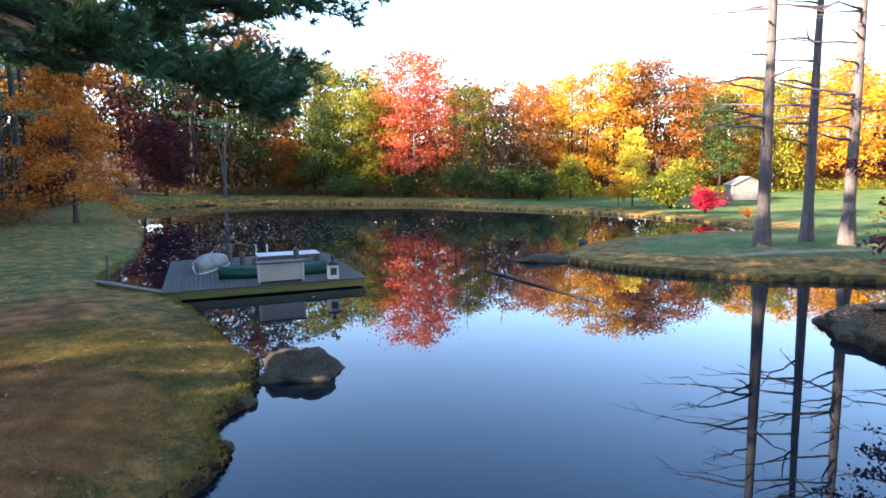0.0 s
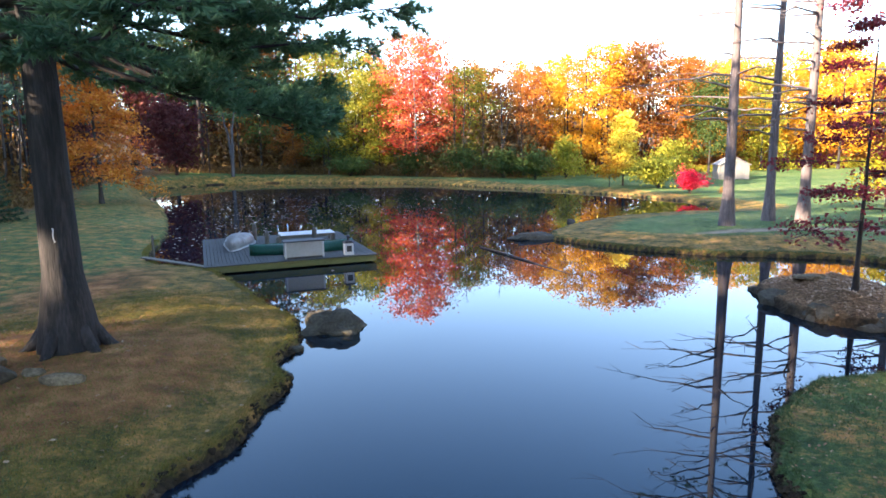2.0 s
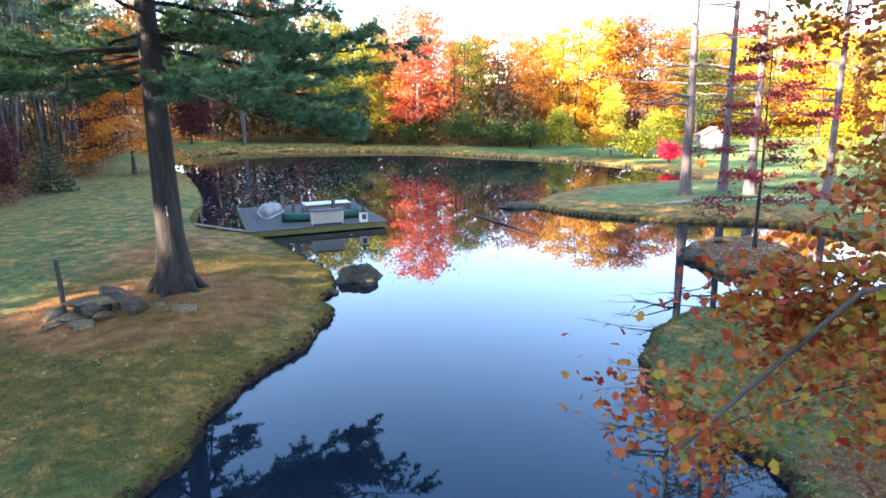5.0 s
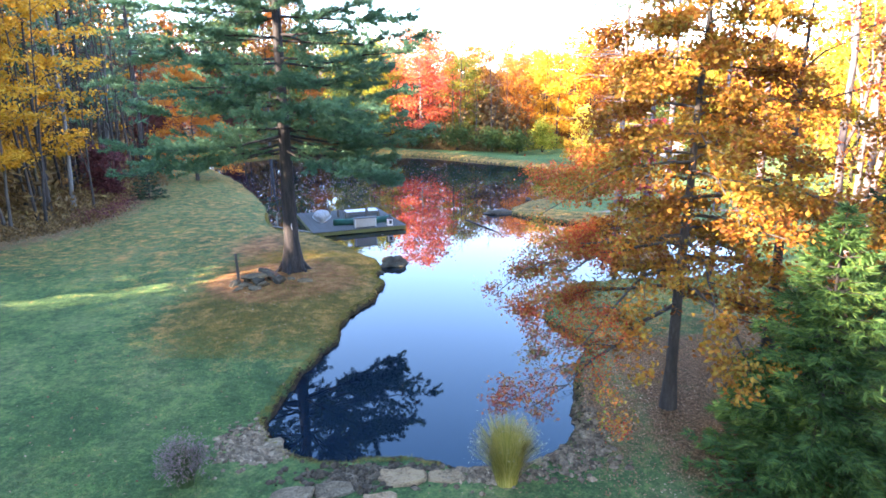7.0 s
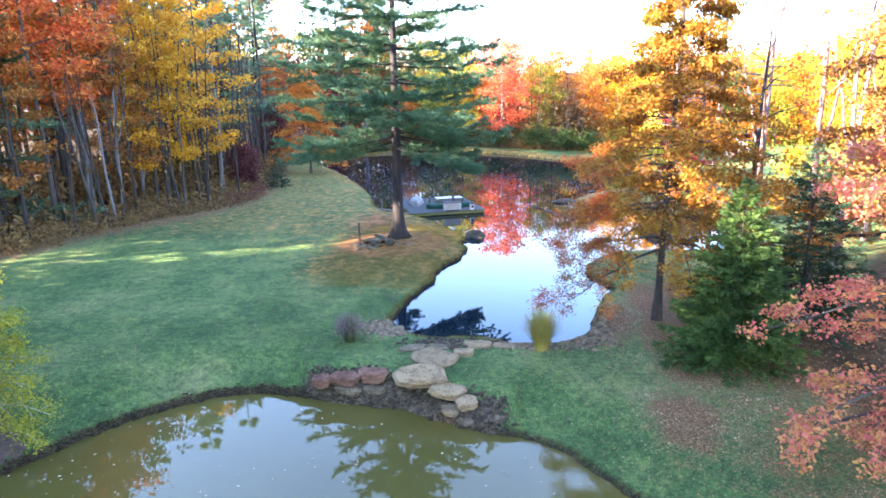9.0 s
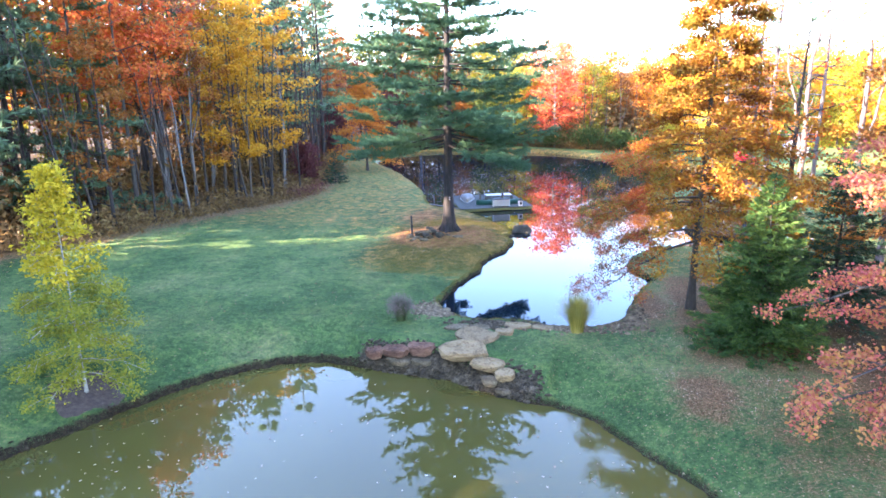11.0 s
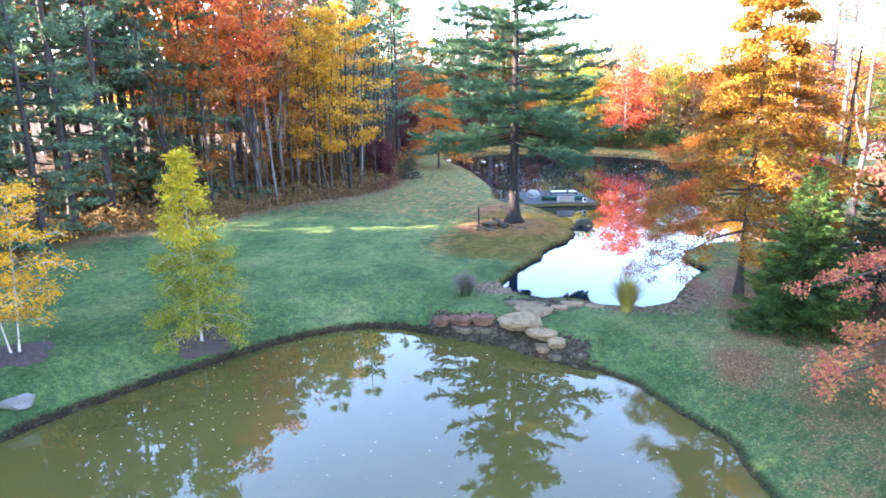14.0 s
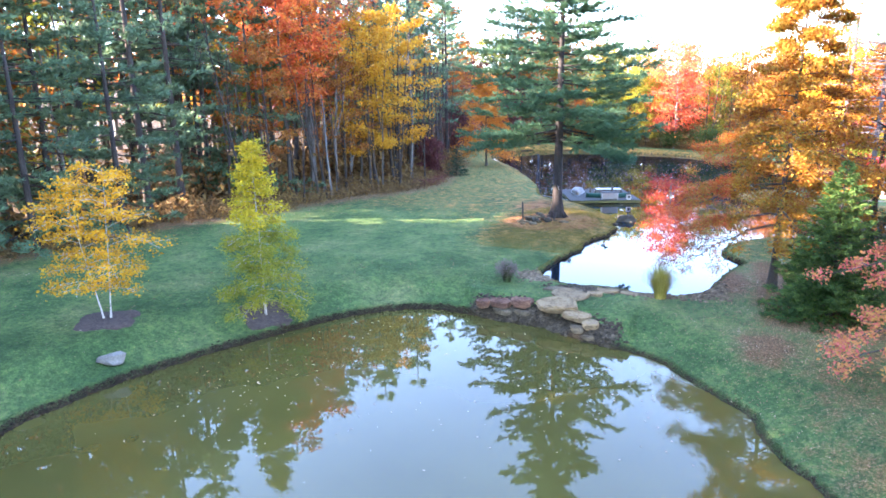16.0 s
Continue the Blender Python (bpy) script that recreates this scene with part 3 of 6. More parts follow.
    col = mix_node(n, l, grass, dry, ragged("dry", 2.6))
    col = mix_node(n, l, col, shade_.outputs[0], 1.0, "MULTIPLY")
    col = mix_node(n, l, col, sand, ragged("sand", 0.7))
    col = mix_node(n, l, col, needles, ragged("needles", 1.6))
    col = mix_node(n, l, col, litter, ragged("litter", 2.2))
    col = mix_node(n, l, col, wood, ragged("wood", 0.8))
    col = mix_node(n, l, col, mud, ragged("mud", 0.7))
    p = n.new("ShaderNodeBsdfPrincipled")
    p.inputs["Roughness"].default_value = 0.92
    p.inputs["Specular IOR Level"].default_value = 0.2
    l.new(col, p.inputs["Base Color"])
    bp = n.new("ShaderNodeBump")
    bp.inputs["Strength"].default_value = 1.0
    bp.inputs["Distance"].default_value = 0.11
    l.new(two(tiny, fine, 0.5).outputs[0], bp.inputs["Height"])
    l.new(bp.outputs[0], p.inputs["Normal"])
    l.new(p.outputs[0], out.inputs[0])
    return m


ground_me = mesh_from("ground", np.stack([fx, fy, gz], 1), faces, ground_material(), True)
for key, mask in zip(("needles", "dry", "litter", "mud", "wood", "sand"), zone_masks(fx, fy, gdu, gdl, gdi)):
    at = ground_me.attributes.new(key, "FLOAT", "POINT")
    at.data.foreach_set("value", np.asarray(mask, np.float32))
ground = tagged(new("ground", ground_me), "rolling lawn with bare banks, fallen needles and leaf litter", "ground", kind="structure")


def water_sheet(name, x0, x1, y0, y1, z, material, label):
    k = 12
    xs, ys = np.linspace(x0, x1, k), np.linspace(y0, y1, k)
    X, Y = np.meshgrid(xs, ys)
    i = np.arange(k * k).reshape(k, k)
    f = np.stack([i[:-1, :-1], i[:-1, 1:], i[1:, 1:], i[1:, :-1]], -1).reshape(-1, 4)
    return tagged(new(name, mesh_from(name, np.stack([X.ravel(), Y.ravel(), np.full(k * k, z)], 1), f, material)), label, "water", kind="structure")


water_sheet("water_upper_pond", -38.5, 22.5, -8.3, 90.5, 0.0, MAT_UPPER, "still dark pond mirroring the sky and trees")
water_sheet("water_lower_pond", -21.5, 11.5, -60.0, -10.8, LOW_Z, MAT_LOWER, "still olive-brown silty pond")


GRID = np.stack([gz, gdu, gdl, gdi], 1).reshape(ny, nx, 4)


def ground_z(x, y):
    """Height of the ground sheet, and how far the ponds and the islet are."""
    x, y = np.atleast_1d(np.asarray(x, float)), np.atleast_1d(np.asarray(y, float))
    i = np.clip(np.searchsorted(gx, x) - 1, 0, nx - 2)
    j = np.clip(np.searchsorted(gy, y) - 1, 0, ny - 2)
    u = ((x - gx[i]) / (gx[i + 1] - gx[i]))[:, None]
    v = ((y - gy[j]) / (gy[j + 1] - gy[j]))[:, None]
    q = GRID[j, i] * (1 - u) * (1 - v) + GRID[j, i + 1] * u * (1 - v) + GRID[j + 1, i] * (1 - u) * v + GRID[j + 1, i + 1] * u * v
    return q[:, 0], q[:, 1], q[:, 2], q[:, 3]


def on_ground(x, y):
    return float(ground_z([x], [y])[0][0])

# ---- trees ----
class Wood:
    """Gathers tapered tubes into one mesh."""

    def __init__(self):
        self.v, self.f, self.n = [], [], 0

    def tube(self, pts, radii, sides=6):
        pts, radii = np.asarray(pts, float), np.asarray(radii, float)
        k = len(pts)
        tan = np.gradient(pts, axis=0)
        tan /= np.linalg.norm(tan, axis=1)[:, None] + 1e-9
        ref = np.where(np.abs(tan[:, 2:3]) > 0.9, np.array([[1.0, 0, 0]]), np.array([[0, 0, 1.0]]))
        u = np.cross(tan, ref)
        u /= np.linalg.norm(u, axis=1)[:, None] + 1e-9
        w = np.cross(tan, u)
        a = np.arange(sides) * 2 * np.pi / sides
        ring = u[:, None] * np.cos(a)[None, :, None] + w[:, None] * np.sin(a)[None, :, None]
        self.v.append((pts[:, None] + ring * radii[:, None, None]).reshape(-1, 3))
        i = np.arange(k * sides).reshape(k, sides)
        j = np.roll(i, -1, 1)
        self.f.append(np.stack([i[:-1], j[:-1], j[1:], i[1:]], -1).reshape(-1, 4) + self.n)
        self.n += k * sides

    def mesh(self, name, material):
        return mesh_from(name, np.concatenate(self.v), np.concatenate(self.f), material, True)


def trunk_line(rg, height, r, lean=0.0, wob=0.12, k=12, top=0.12, flare=1.5):
    t = np.linspace(0, 1, k)
    w = np.cumsum(rg.normal(0, wob, (k, 2)), 0) * t[:, None]
    pts = np.stack([w[:, 0] + lean * t * height, w[:, 1], t * height], 1)
    rad = r * (1 - (1 - top) * t ** 0.9) + r * (flare - 1) * np.exp(-t * height / (1.3 * r))
    return pts, rad


def along(pts, h):
    return np.array([np.interp(h, pts[:, 2], pts[:, 0]), np.interp(h, pts[:, 2], pts[:, 1]), h])


def leaf_mesh(name, centres, size, material, rg, flat=0.35, aspect=0.7, lobed=False):
    """One small folded blade per centre, each turned its own way."""
    c = np.asarray(centres, float)
    k = len(c)
    nrm = rg.normal(0, 1, (k, 3))
    nrm[:, 2] = np.abs(nrm[:, 2]) + flat
    nrm /= np.linalg.norm(nrm, axis=1)[:, None]
    a = np.cross(nrm, rg.normal(0, 1, (k, 3)))
    a /= np.linalg.norm(a, axis=1)[:, None] + 1e-9
    b = np.cross(nrm, a)
    s = (np.asarray(size) * rg.uniform(0.65, 1.35, k))[:, None]
    if lobed:
        shape_ = [(-0.55, 0.0), (-0.1, 0.36), (0.08, 0.2), (0.3, 0.3), (0.6, 0.0), (0.3, -0.3), (0.08, -0.2), (-0.1, -0.36)]
        v = np.stack([c + a * s * p + b * s * q * 1.25 + nrm * s * abs(q) * 0.35 for p, q in shape_], 1).reshape(-1, 3)
        return mesh_from(name, v, np.arange(8 * k).reshape(k, 8), material)
    v = np.stack([c - a * s * 0.5, c + b * s * 0.5 * aspect + nrm * s * 0.12, c + a * s * 0.55, c - b * s * 0.5 * aspect + nrm * s * 0.12], 1).reshape(-1, 3)
    return mesh_from(name, v, np.arange(4 * k).reshape(k, 4), material)


def broadleaf(rg, height, spread, bare, r, leaves, leaf, leaf_mat_, bark, limbs=16, shape="round", droop=0.0, lean=0.0, clump=0.5, sides=7, extra=(), lobed=False, top_frac=0.94, taper=0.86, level=False, near_=None, low_mat=None, low_size=0.46):
    """Trunk, limbs and a crown of single leaves. Returns the two meshes."""
    wood = Wood()
    line, rad = trunk_line(rg, height * top_frac, r, lean, 0.05 * height / 14)
    wood.tube(line, rad, sides + 2)
    tips, weights = [], []
    start = rg.uniform(0, 6.28)
    plan = []
    for i in range(limbs):
        u = (i + 0.5) / limbs
        h = bare + (height * 0.93 - bare) * u
        if shape == "round":
            ln = spread * (0.45 + 0.75 * math.sin(math.pi * (0.22 + 0.72 * u)) ** 1.2) * rg.uniform(0.5, 1.2)
            rise = 0.35 + 0.6 * u
        elif shape == "cone":
            ln = spread * (1.08 - taper * u) * rg.uniform(0.78, 1.12)
            rise = 0.06 if level else -0.12 + 0.75 * u
        elif shape == "column":
            ln = spread * (0.75 + 0.4 * math.sin(math.pi * u)) * (1.0 - 0.75 * max(0, u - 0.55) / 0.45) * rg.uniform(0.8, 1.1)
            rise = 1.0
        else:
            ln = spread * (0.3 + 0.9 * u) * rg.uniform(0.7, 1.1)
            rise = 0.7 + 0.3 * u
        plan.append((h, start + i * 2.4 + rg.normal(0, 0.25), ln, rise))
    plan += list(extra)
    for h, az, ln, rise in plan:
        base = along(line, min(h, line[-1, 2] * 0.985))
        r0 = np.interp(h, line[:, 2], rad) * 0.5
        t = np.linspace(0, 1, 7)
        d = np.array([math.cos(az), math.sin(az)])
        side = np.array([-d[1], d[0]]) * rg.normal(0, 0.12)
        px = base[:2] + d * ln * t[:, None] + side * ln * (t ** 2)[:, None]
        pz = base[2] + ln * rise * 0.75 * (t - 0.35 * t ** 2) - droop * ln * t ** 2.4
        limb = np.concatenate([px, pz[:, None]], 1) + rg.normal(0, 0.03 * ln, (7, 3)) * t[:, None]
        wood.tube(limb, np.maximum(r0 * (1 - t) ** 0.8, 0.012), max(4, sides - 2))
        for q in np.linspace(0.25, 1.0, 7):
            tips.append(limb[int(q * 6)] + rg.normal(0, 0.05 * ln, 3))
            weights.append(0.35 + q)
        for s in range(5):
            b = limb[rg.integers(2, 6)]
            ang = az + rg.choice([-1, 1]) * rg.uniform(0.5, 1.2)
            sl = ln * rg.uniform(0.22, 0.45)
            tt = np.linspace(0, 1, 4)
            sub = np.stack([b[0] + math.cos(ang) * sl * tt, b[1] + math.sin(ang) * sl * tt, b[2] + sl * (0.35 * rise * tt - droop * 0.8 * tt ** 2) + rg.normal(0, 0.06) * tt], 1)
            if sides > 5 or s < 2:
                wood.tube(sub, np.maximum(r0 * 0.35 * (1 - tt), 0.008), 4 if sides > 5 else 3)
            for q in (1, 2, 3, 3):
                tips.append(sub[q])
                weights.append(0.9)
    tips, weights = np.array(tips), np.array(weights)
    pick = rg.choice(len(tips), leaves, p=weights / weights.sum())
    off = rg.normal(0, clump, (leaves, 3)) * np.array([1, 1, 0.62])
    keep = tips[pick] + off
    keep = keep[keep[:, 2] > 0.2]
    if near_ is not None:
        low = near_(keep)
        return wood.mesh("trunk", bark), leaf_mesh("crown", keep[~low], leaf, leaf_mat_, rg), leaf_mesh("low_bough", np.repeat(keep[low], 4, 0) + rg.normal(0, 0.075, (4 * low.sum(), 3)), leaf * low_size, low_mat or leaf_mat_, rg, lobed=True)
    return wood.mesh("trunk", bark), leaf_mesh("crown", keep, leaf, leaf_mat_, rg, lobed=lobed)


def needle_mesh(name, at, ways, length, width, per, material, rg, open_=0.55):
    """Tufts of thin needles round each way."""
    at, ways = np.repeat(at, per, 0), np.repeat(ways, per, 0)
    k = len(at)
    w = ways + rg.normal(0, open_, (k, 3))
    w[:, 2] += 0.12
    w /= np.linalg.norm(w, axis=1)[:, None] + 1e-9
    s = np.cross(w, rg.normal(0, 1, (k, 3)))
    s /= np.linalg.norm(s, axis=1)[:, None] + 1e-9
    ln = (length * rg.uniform(0.7, 1.25, k))[:, None]
    v = np.stack([at - s * width / 2, at + s * width / 2, at + w * ln], 1).reshape(-1, 3)
    # widest a third of the way out
    return mesh_from(name, v, np.arange(3 * k).reshape(k, 3), material)


def pine(rg, height, bare, reach, r, whorls, per_whorl, tufts, needle, width, per, bark, mat_, flatness=0.25, dead=0, top=0.1, profile=None, flare=1.6, lowest_sag=0.18, twigs=10, extra=(), plain=False):
    """A white pine: storeys of level limbs with flat sprays of needle tufts."""
    wood = Wood()
    line, rad = trunk_line(rg, height, r, 0, 0.02, 16, top, flare)
    wood.tube(line, rad, 7 if plain else 12)
    if flare > 1.55:
        for i in range(6):
            az = i * 1.05 + rg.normal(0, 0.2)
            t = np.linspace(0, 1, 5)
            root = np.stack([math.cos(az) * (0.5 + 1.5 * t) * r * 1.25, math.sin(az) * (0.5 + 1.5 * t) * r * 1.25, r * 1.9 * (1 - t) ** 1.6 - 0.06], 1)
            wood.tube(root, r * np.array([0.5, 0.42, 0.33, 0.24, 0.12]), 7)
    at, ways = [], []
    for i in range(dead):
        h = bare * rg.uniform(0.3, 1.0)
        west = rg.uniform() < 0.62
        az = math.pi + rg.normal(0, 0.45) if west else rg.uniform(0, 6.28)
        ln = rg.uniform(2.5, 7.5) if west else rg.uniform(0.8, 3.5)
        t = np.linspace(0, 1, 7)
        b = along(line, h)
        crook = np.cumsum(rg.normal(0, 0.05 * ln, (7, 3)), 0) * t[:, None]
        twig = np.stack([b[0] + math.cos(az) * ln * t, b[1] + math.sin(az) * ln * t, b[2] + ln * (0.12 * t - 0.1 * t ** 2)], 1) + crook
        wood.tube(twig, np.maximum(0.07 * (1 - t), 0.012), 4)
        for q in range(3):
            p = twig[rg.integers(3, 6)]
            a2 = az + rg.choice([-1, 1]) * rg.uniform(0.4, 0.9)
            s = ln * rg.uniform(0.12, 0.3)
            wood.tube(np.stack([p, p + np.array([math.cos(a2) * s, math.sin(a2) * s, rg.normal(0, 0.1) * s])]), [0.02, 0.009], 3)
    storeys = [(i / max(1, whorls - 1), None) for i in range(whorls) for j in range(per_whorl)] + [(0.0, e) for e in extra]
    for n_, (u, given_) in enumerate(storeys):
        i, j = divmod(n_, per_whorl)
        h = bare + (height * 0.97 - bare) * u ** 0.92
        az = rg.uniform(0, 6.28) if profile is None else i * 1.3 + j * 6.283 / per_whorl + rg.normal(0, 0.3)
        ln = reach * (1.0 - 0.86 * u ** 1.15) * rg.uniform(0.62, 1.12)
        if profile is not None:
            ln = reach * profile(u) * rg.uniform(0.5, 1.12)
        hh = h + rg.normal(0, 0.22 if profile is not None else 0.55)
        sag = -lowest_sag * (1 - u) + (0.42 if profile is None else 0.2) * u
        if given_ is not None:
            hh, az, ln, sag = given_
        b = along(line, min(hh, height * 0.98))
        t = np.linspace(0, 1, 8)
        z = b[2] + ln * (sag * t + 0.10 * t ** 3) + rg.normal(0, 0.02 * ln, 8) * t
        bend = rg.normal(0, 0.12)
        limb = np.stack([b[0] + math.cos(az) * ln * t - math.sin(az) * bend * ln * t ** 2, b[1] + math.sin(az) * ln * t + math.cos(az) * bend * ln * t ** 2, z], 1)
        r0 = max(0.02, min(0.075, 0.017 * ln + 0.008) * (1 - 0.4 * u))
        wood.tube(limb, np.maximum(r0 * (1 - t) ** 0.8, 0.008), 3 if plain else 5)
        for s in range(twigs):
            q = rg.uniform(0.1 if given_ is None else 0.36, 1.0)
            p = np.array([np.interp(q, t, limb[:, c]) for c in range(3)])
            a2 = az + rg.choice([-1, 1]) * rg.uniform(0.15, 1.15)
            sl = (0.16 * ln + 0.25) * rg.uniform(0.5, 1.3) * (1.25 - 0.6 * q)
            tt = np.linspace(0, 1, 3)
            e = np.array([math.cos(a2), math.sin(a2), rg.normal(0.12, flatness)])
            sub = p + e * sl * tt[:, None]
            if not plain:
                wood.tube(sub, [0.014, 0.009, 0.005], 3)
            k = max(2, int(tufts * sl))
            f = rg.uniform(0.1, 1.05, k)
            at.append(p + e * sl * f[:, None] + rg.normal(0, 0.05, (k, 3)))
            ways.append(np.repeat(e[None], k, 0) + rg.normal(0, 0.25, (k, 3)))
    at, ways = np.concatenate(at), np.concatenate(ways)
    return wood.mesh("trunk", bark), needle_mesh("crown", at, ways, needle, width, per, mat_, rg)


def conifer(rg, height, reach, r, rows, per, tufts, needle, width, needles, mat_, bare=0.15, bark=None, gap=0.0):
    """A spruce: close rows of drooping sprays down to the ground."""
    wood = Wood()
    line, rad = trunk_line(rg, height, r, 0, 0.01, 10, 0.06, 1.2)
    wood.tube(line, rad, 8)
    at, ways = [], []
    for i in range(rows):
        u = i / (rows - 1)
        h = bare + (height * 0.985 - bare) * u
        for j in range(max(3, int(per * (1 - 0.55 * u)))):
            if rg.uniform() < gap:
                continue
            az = rg.uniform(0, 6.283)
            ln = reach * (1 - u) ** 0.82 * rg.uniform(0.72, 1.12) + 0.08
            t = np.linspace(0, 1, 6)
            z = h + ln * (0.22 * t - 0.34 * (1 - u) * t ** 1.5 + 0.13 * t ** 3)
            limb = np.stack([math.cos(az) * ln * t, math.sin(az) * ln * t, np.maximum(z, 0.06)], 1)
            wood.tube(limb, np.maximum(0.022 * (1 - t), 0.005), 3)
            k = max(4, int(tufts * ln))
            f = rg.uniform(0.2, 1.04, k)
            p = np.stack([np.interp(f, t, limb[:, c]) for c in range(3)], 1)
            sd = rg.normal(0, 0.17, k) * ln * (1.15 - f)
            p += np.stack([-math.sin(az) * sd, math.cos(az) * sd, -0.3 * np.abs(sd) + rg.normal(0, 0.04, k)], 1)
            p[:, 2] = np.maximum(p[:, 2], 0.04)
            at.append(p)
            ways.append(np.stack([np.full(k, math.cos(az)) - math.sin(az) * np.sign(sd) * 0.7, np.full(k, math.sin(az)) + math.cos(az) * np.sign(sd) * 0.7, np.full(k, -0.1)], 1))
    at, ways = np.concatenate(at), np.concatenate(ways)
    return wood.mesh("trunk", bark or MAT_BARK_DARK), needle_mesh("crown", at, ways, needle, width, needles, mat_, rg, 0.4)


def bush(rg, w, h, leaves, leaf, mat_, bark, stems=14, ground_gap=0.08):
    """A shrub of many stems with a rounded, uneven crown."""
    wood = Wood()
    pts = []
    for i in range(stems):
        az, e = rg.uniform(0, 6.283), rg.uniform(0.1, 1.0)
        t = np.linspace(0, 1, 5)
        tip = np.array([math.cos(az) * w * 0.46 * e, math.sin(az) * w * 0.46 * e, h * (0.95 - 0.45 * e ** 2) * rg.uniform(0.8, 1.05)])
        stem = np.stack([tip[0] * t ** 1.3, tip[1] * t ** 1.3, tip[2] * t], 1)
        wood.tube(stem, 0.03 * (1 - 0.85 * t), 4)
        pts.append(stem[2:])
        for q in range(3):
            pts.append((tip + rg.normal(0, 0.13, 3) * np.array([w, w, h]))[None])
    pts = np.concatenate(pts)
    c = pts[rg.integers(0, len(pts), leaves)] + rg.normal(0, 0.085, (leaves, 3)) * np.array([w, w, h])
    c = c[c[:, 2] > ground_gap]
    return wood.mesh("stems", bark), leaf_mesh("crown", c, leaf, mat_, rg)


def plant(name, meshes, m, label, category, group="", names=("trunk", "crown"), labels=("", "")):
    ob = thing(name, m, label, category, group)
    for nm, me, lb in zip(names, meshes, labels):
        part_mesh(nm, me, ob, lb)
    return ob


def stand(x, y, turn=0.0, scale=1.0, sink=0.05):
    return pose(x, y, on_ground(x, y) - sink, 0, 0, turn) @ Matrix.Scale(scale, 4)

# ---- single trees ----
def rg_(seed):
    return np.random.default_rng(seed)


# the great white pine on the point
limbs_low = [(7.6, 0.2, 7.3, -0.03), (7.4, 0.08, 7.2, -0.2), (8.9, 0.02, 7.0, 0.03), (10.0, 0.3, 6.8, 0.05), (8.3, -1.75, 6.6, -0.03),
             (9.0, -2.27, 6.6, -0.02), (8.6, -1.31, 6.6, -0.03), (9.6, -1.9, 6.4, 0.0), (7.7, 0.6, 6.3, -0.05)]
# boughs that hang low over the water, and others towards the lawn
limbs_low += [(6.9, -0.3, 5.9, -0.46), (6.7, -0.55, 5.4, -0.44), (6.9, -0.1, 6.0, -0.42), (7.3, 0.1, 6.4, -0.34), (7.2, 2.8, 7.2, -0.14), (7.0, 3.2, 6.6, -0.24), (7.4, -2.6, 6.6, -0.16)]
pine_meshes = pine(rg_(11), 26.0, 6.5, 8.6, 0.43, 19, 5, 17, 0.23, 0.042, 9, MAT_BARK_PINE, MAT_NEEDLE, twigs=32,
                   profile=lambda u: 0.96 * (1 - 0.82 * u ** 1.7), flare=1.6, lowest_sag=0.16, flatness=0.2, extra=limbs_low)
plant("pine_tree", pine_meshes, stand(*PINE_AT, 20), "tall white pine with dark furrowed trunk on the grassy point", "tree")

# four tall bare-stemmed pines on the far spit
for i, (x, y, h, r, sd) in enumerate([(14.6, 29.3, 27, 0.29, 21), (17.55, 30.85, 26, 0.25, 22), (18.6, 29.45, 27, 0.27, 23), (22.2, 27.7, 25, 0.22, 24)]):
    ms = pine(rg_(sd), h, 15.0, 4.6, r, 9, 4, 6, 0.24, 0.06, 6, MAT_BARK_TALL, MAT_NEEDLE, dead=20, top=0.18, flare=1.5, lowest_sag=0.3, twigs=8)
    plant("pine_tree", ms, stand(x, y), "tall pine with bare grey stem and broken dead limbs", "tree", "tall pines on the spit")

# pin oak with drooping orange limbs, beside the water
oak = broadleaf(rg_(31), 16.8, 4.5, 3.3, 0.19, 66000, 0.13, LEAVES["oak"], MAT_BARK_GREY, limbs=50, shape="cone", droop=0.3, clump=0.22, taper=0.8, extra=[
    (5.5, 3.3, 5.5, 0.02), (5.3, 3.2, 5.2, 0.0), (7.6, 3.6, 4.8, 0.1), (6.6, -0.2, 5.0, 0.1), (8.0, 0.3, 5.0, 0.15), (7.3, -0.7, 4.6, 0.1), (9.2, 0.0, 4.6, 0.2)], near_=lambda c: (c[:, 0] < -2.4) & (c[:, 2] < 8.5), low_mat=LEAVES["ember"])
plant("oak_tree", oak, stand(6.77, -4.74), "pin oak with drooping orange-gold leaves on the bank", "tree", names=("trunk", "crown", "low_bough"), labels=("", "", "red-orange leaves on the lowest boughs"))

# a second oak, rose and orange, its limbs sweeping low
rose = broadleaf(rg_(33), 17.0, 6.0, 1.6, 0.24, 52000, 0.125, LEAVES["rose"], MAT_BARK_GREY, limbs=38, shape="cone", droop=0.3, clump=0.22)
plant("oak_tree", rose, stand(13.3, -16.3, 30), "oak with low sweeping rose-pink and orange leaves", "tree")

# a broad tan oak behind the spruces
tan = broadleaf(rg_(34), 19.0, 5.2, 3.4, 0.3, 26000, 0.18, LEAVES["tan"], MAT_BARK_DARK, limbs=40, shape="cone", droop=0.3, clump=0.3, taper=0.6)
plant("oak_tree", tan, stand(17.6, -3.2, 10), "broad oak with tan and orange leaves behind the spruces", "tree")

# leafless maple with a forked stem
bare_maple = broadleaf(rg_(35), 17.0, 5.6, 6.0, 0.22, 1100, 0.16, LEAVES["scarlet"], MAT_BARK_DARK, limbs=15, shape="vase", clump=0.5, top_frac=0.8)
plant("maple_tree", bare_maple, stand(11.52, -1.39, 60), "nearly leafless maple holding a few scarlet leaves", "tree")

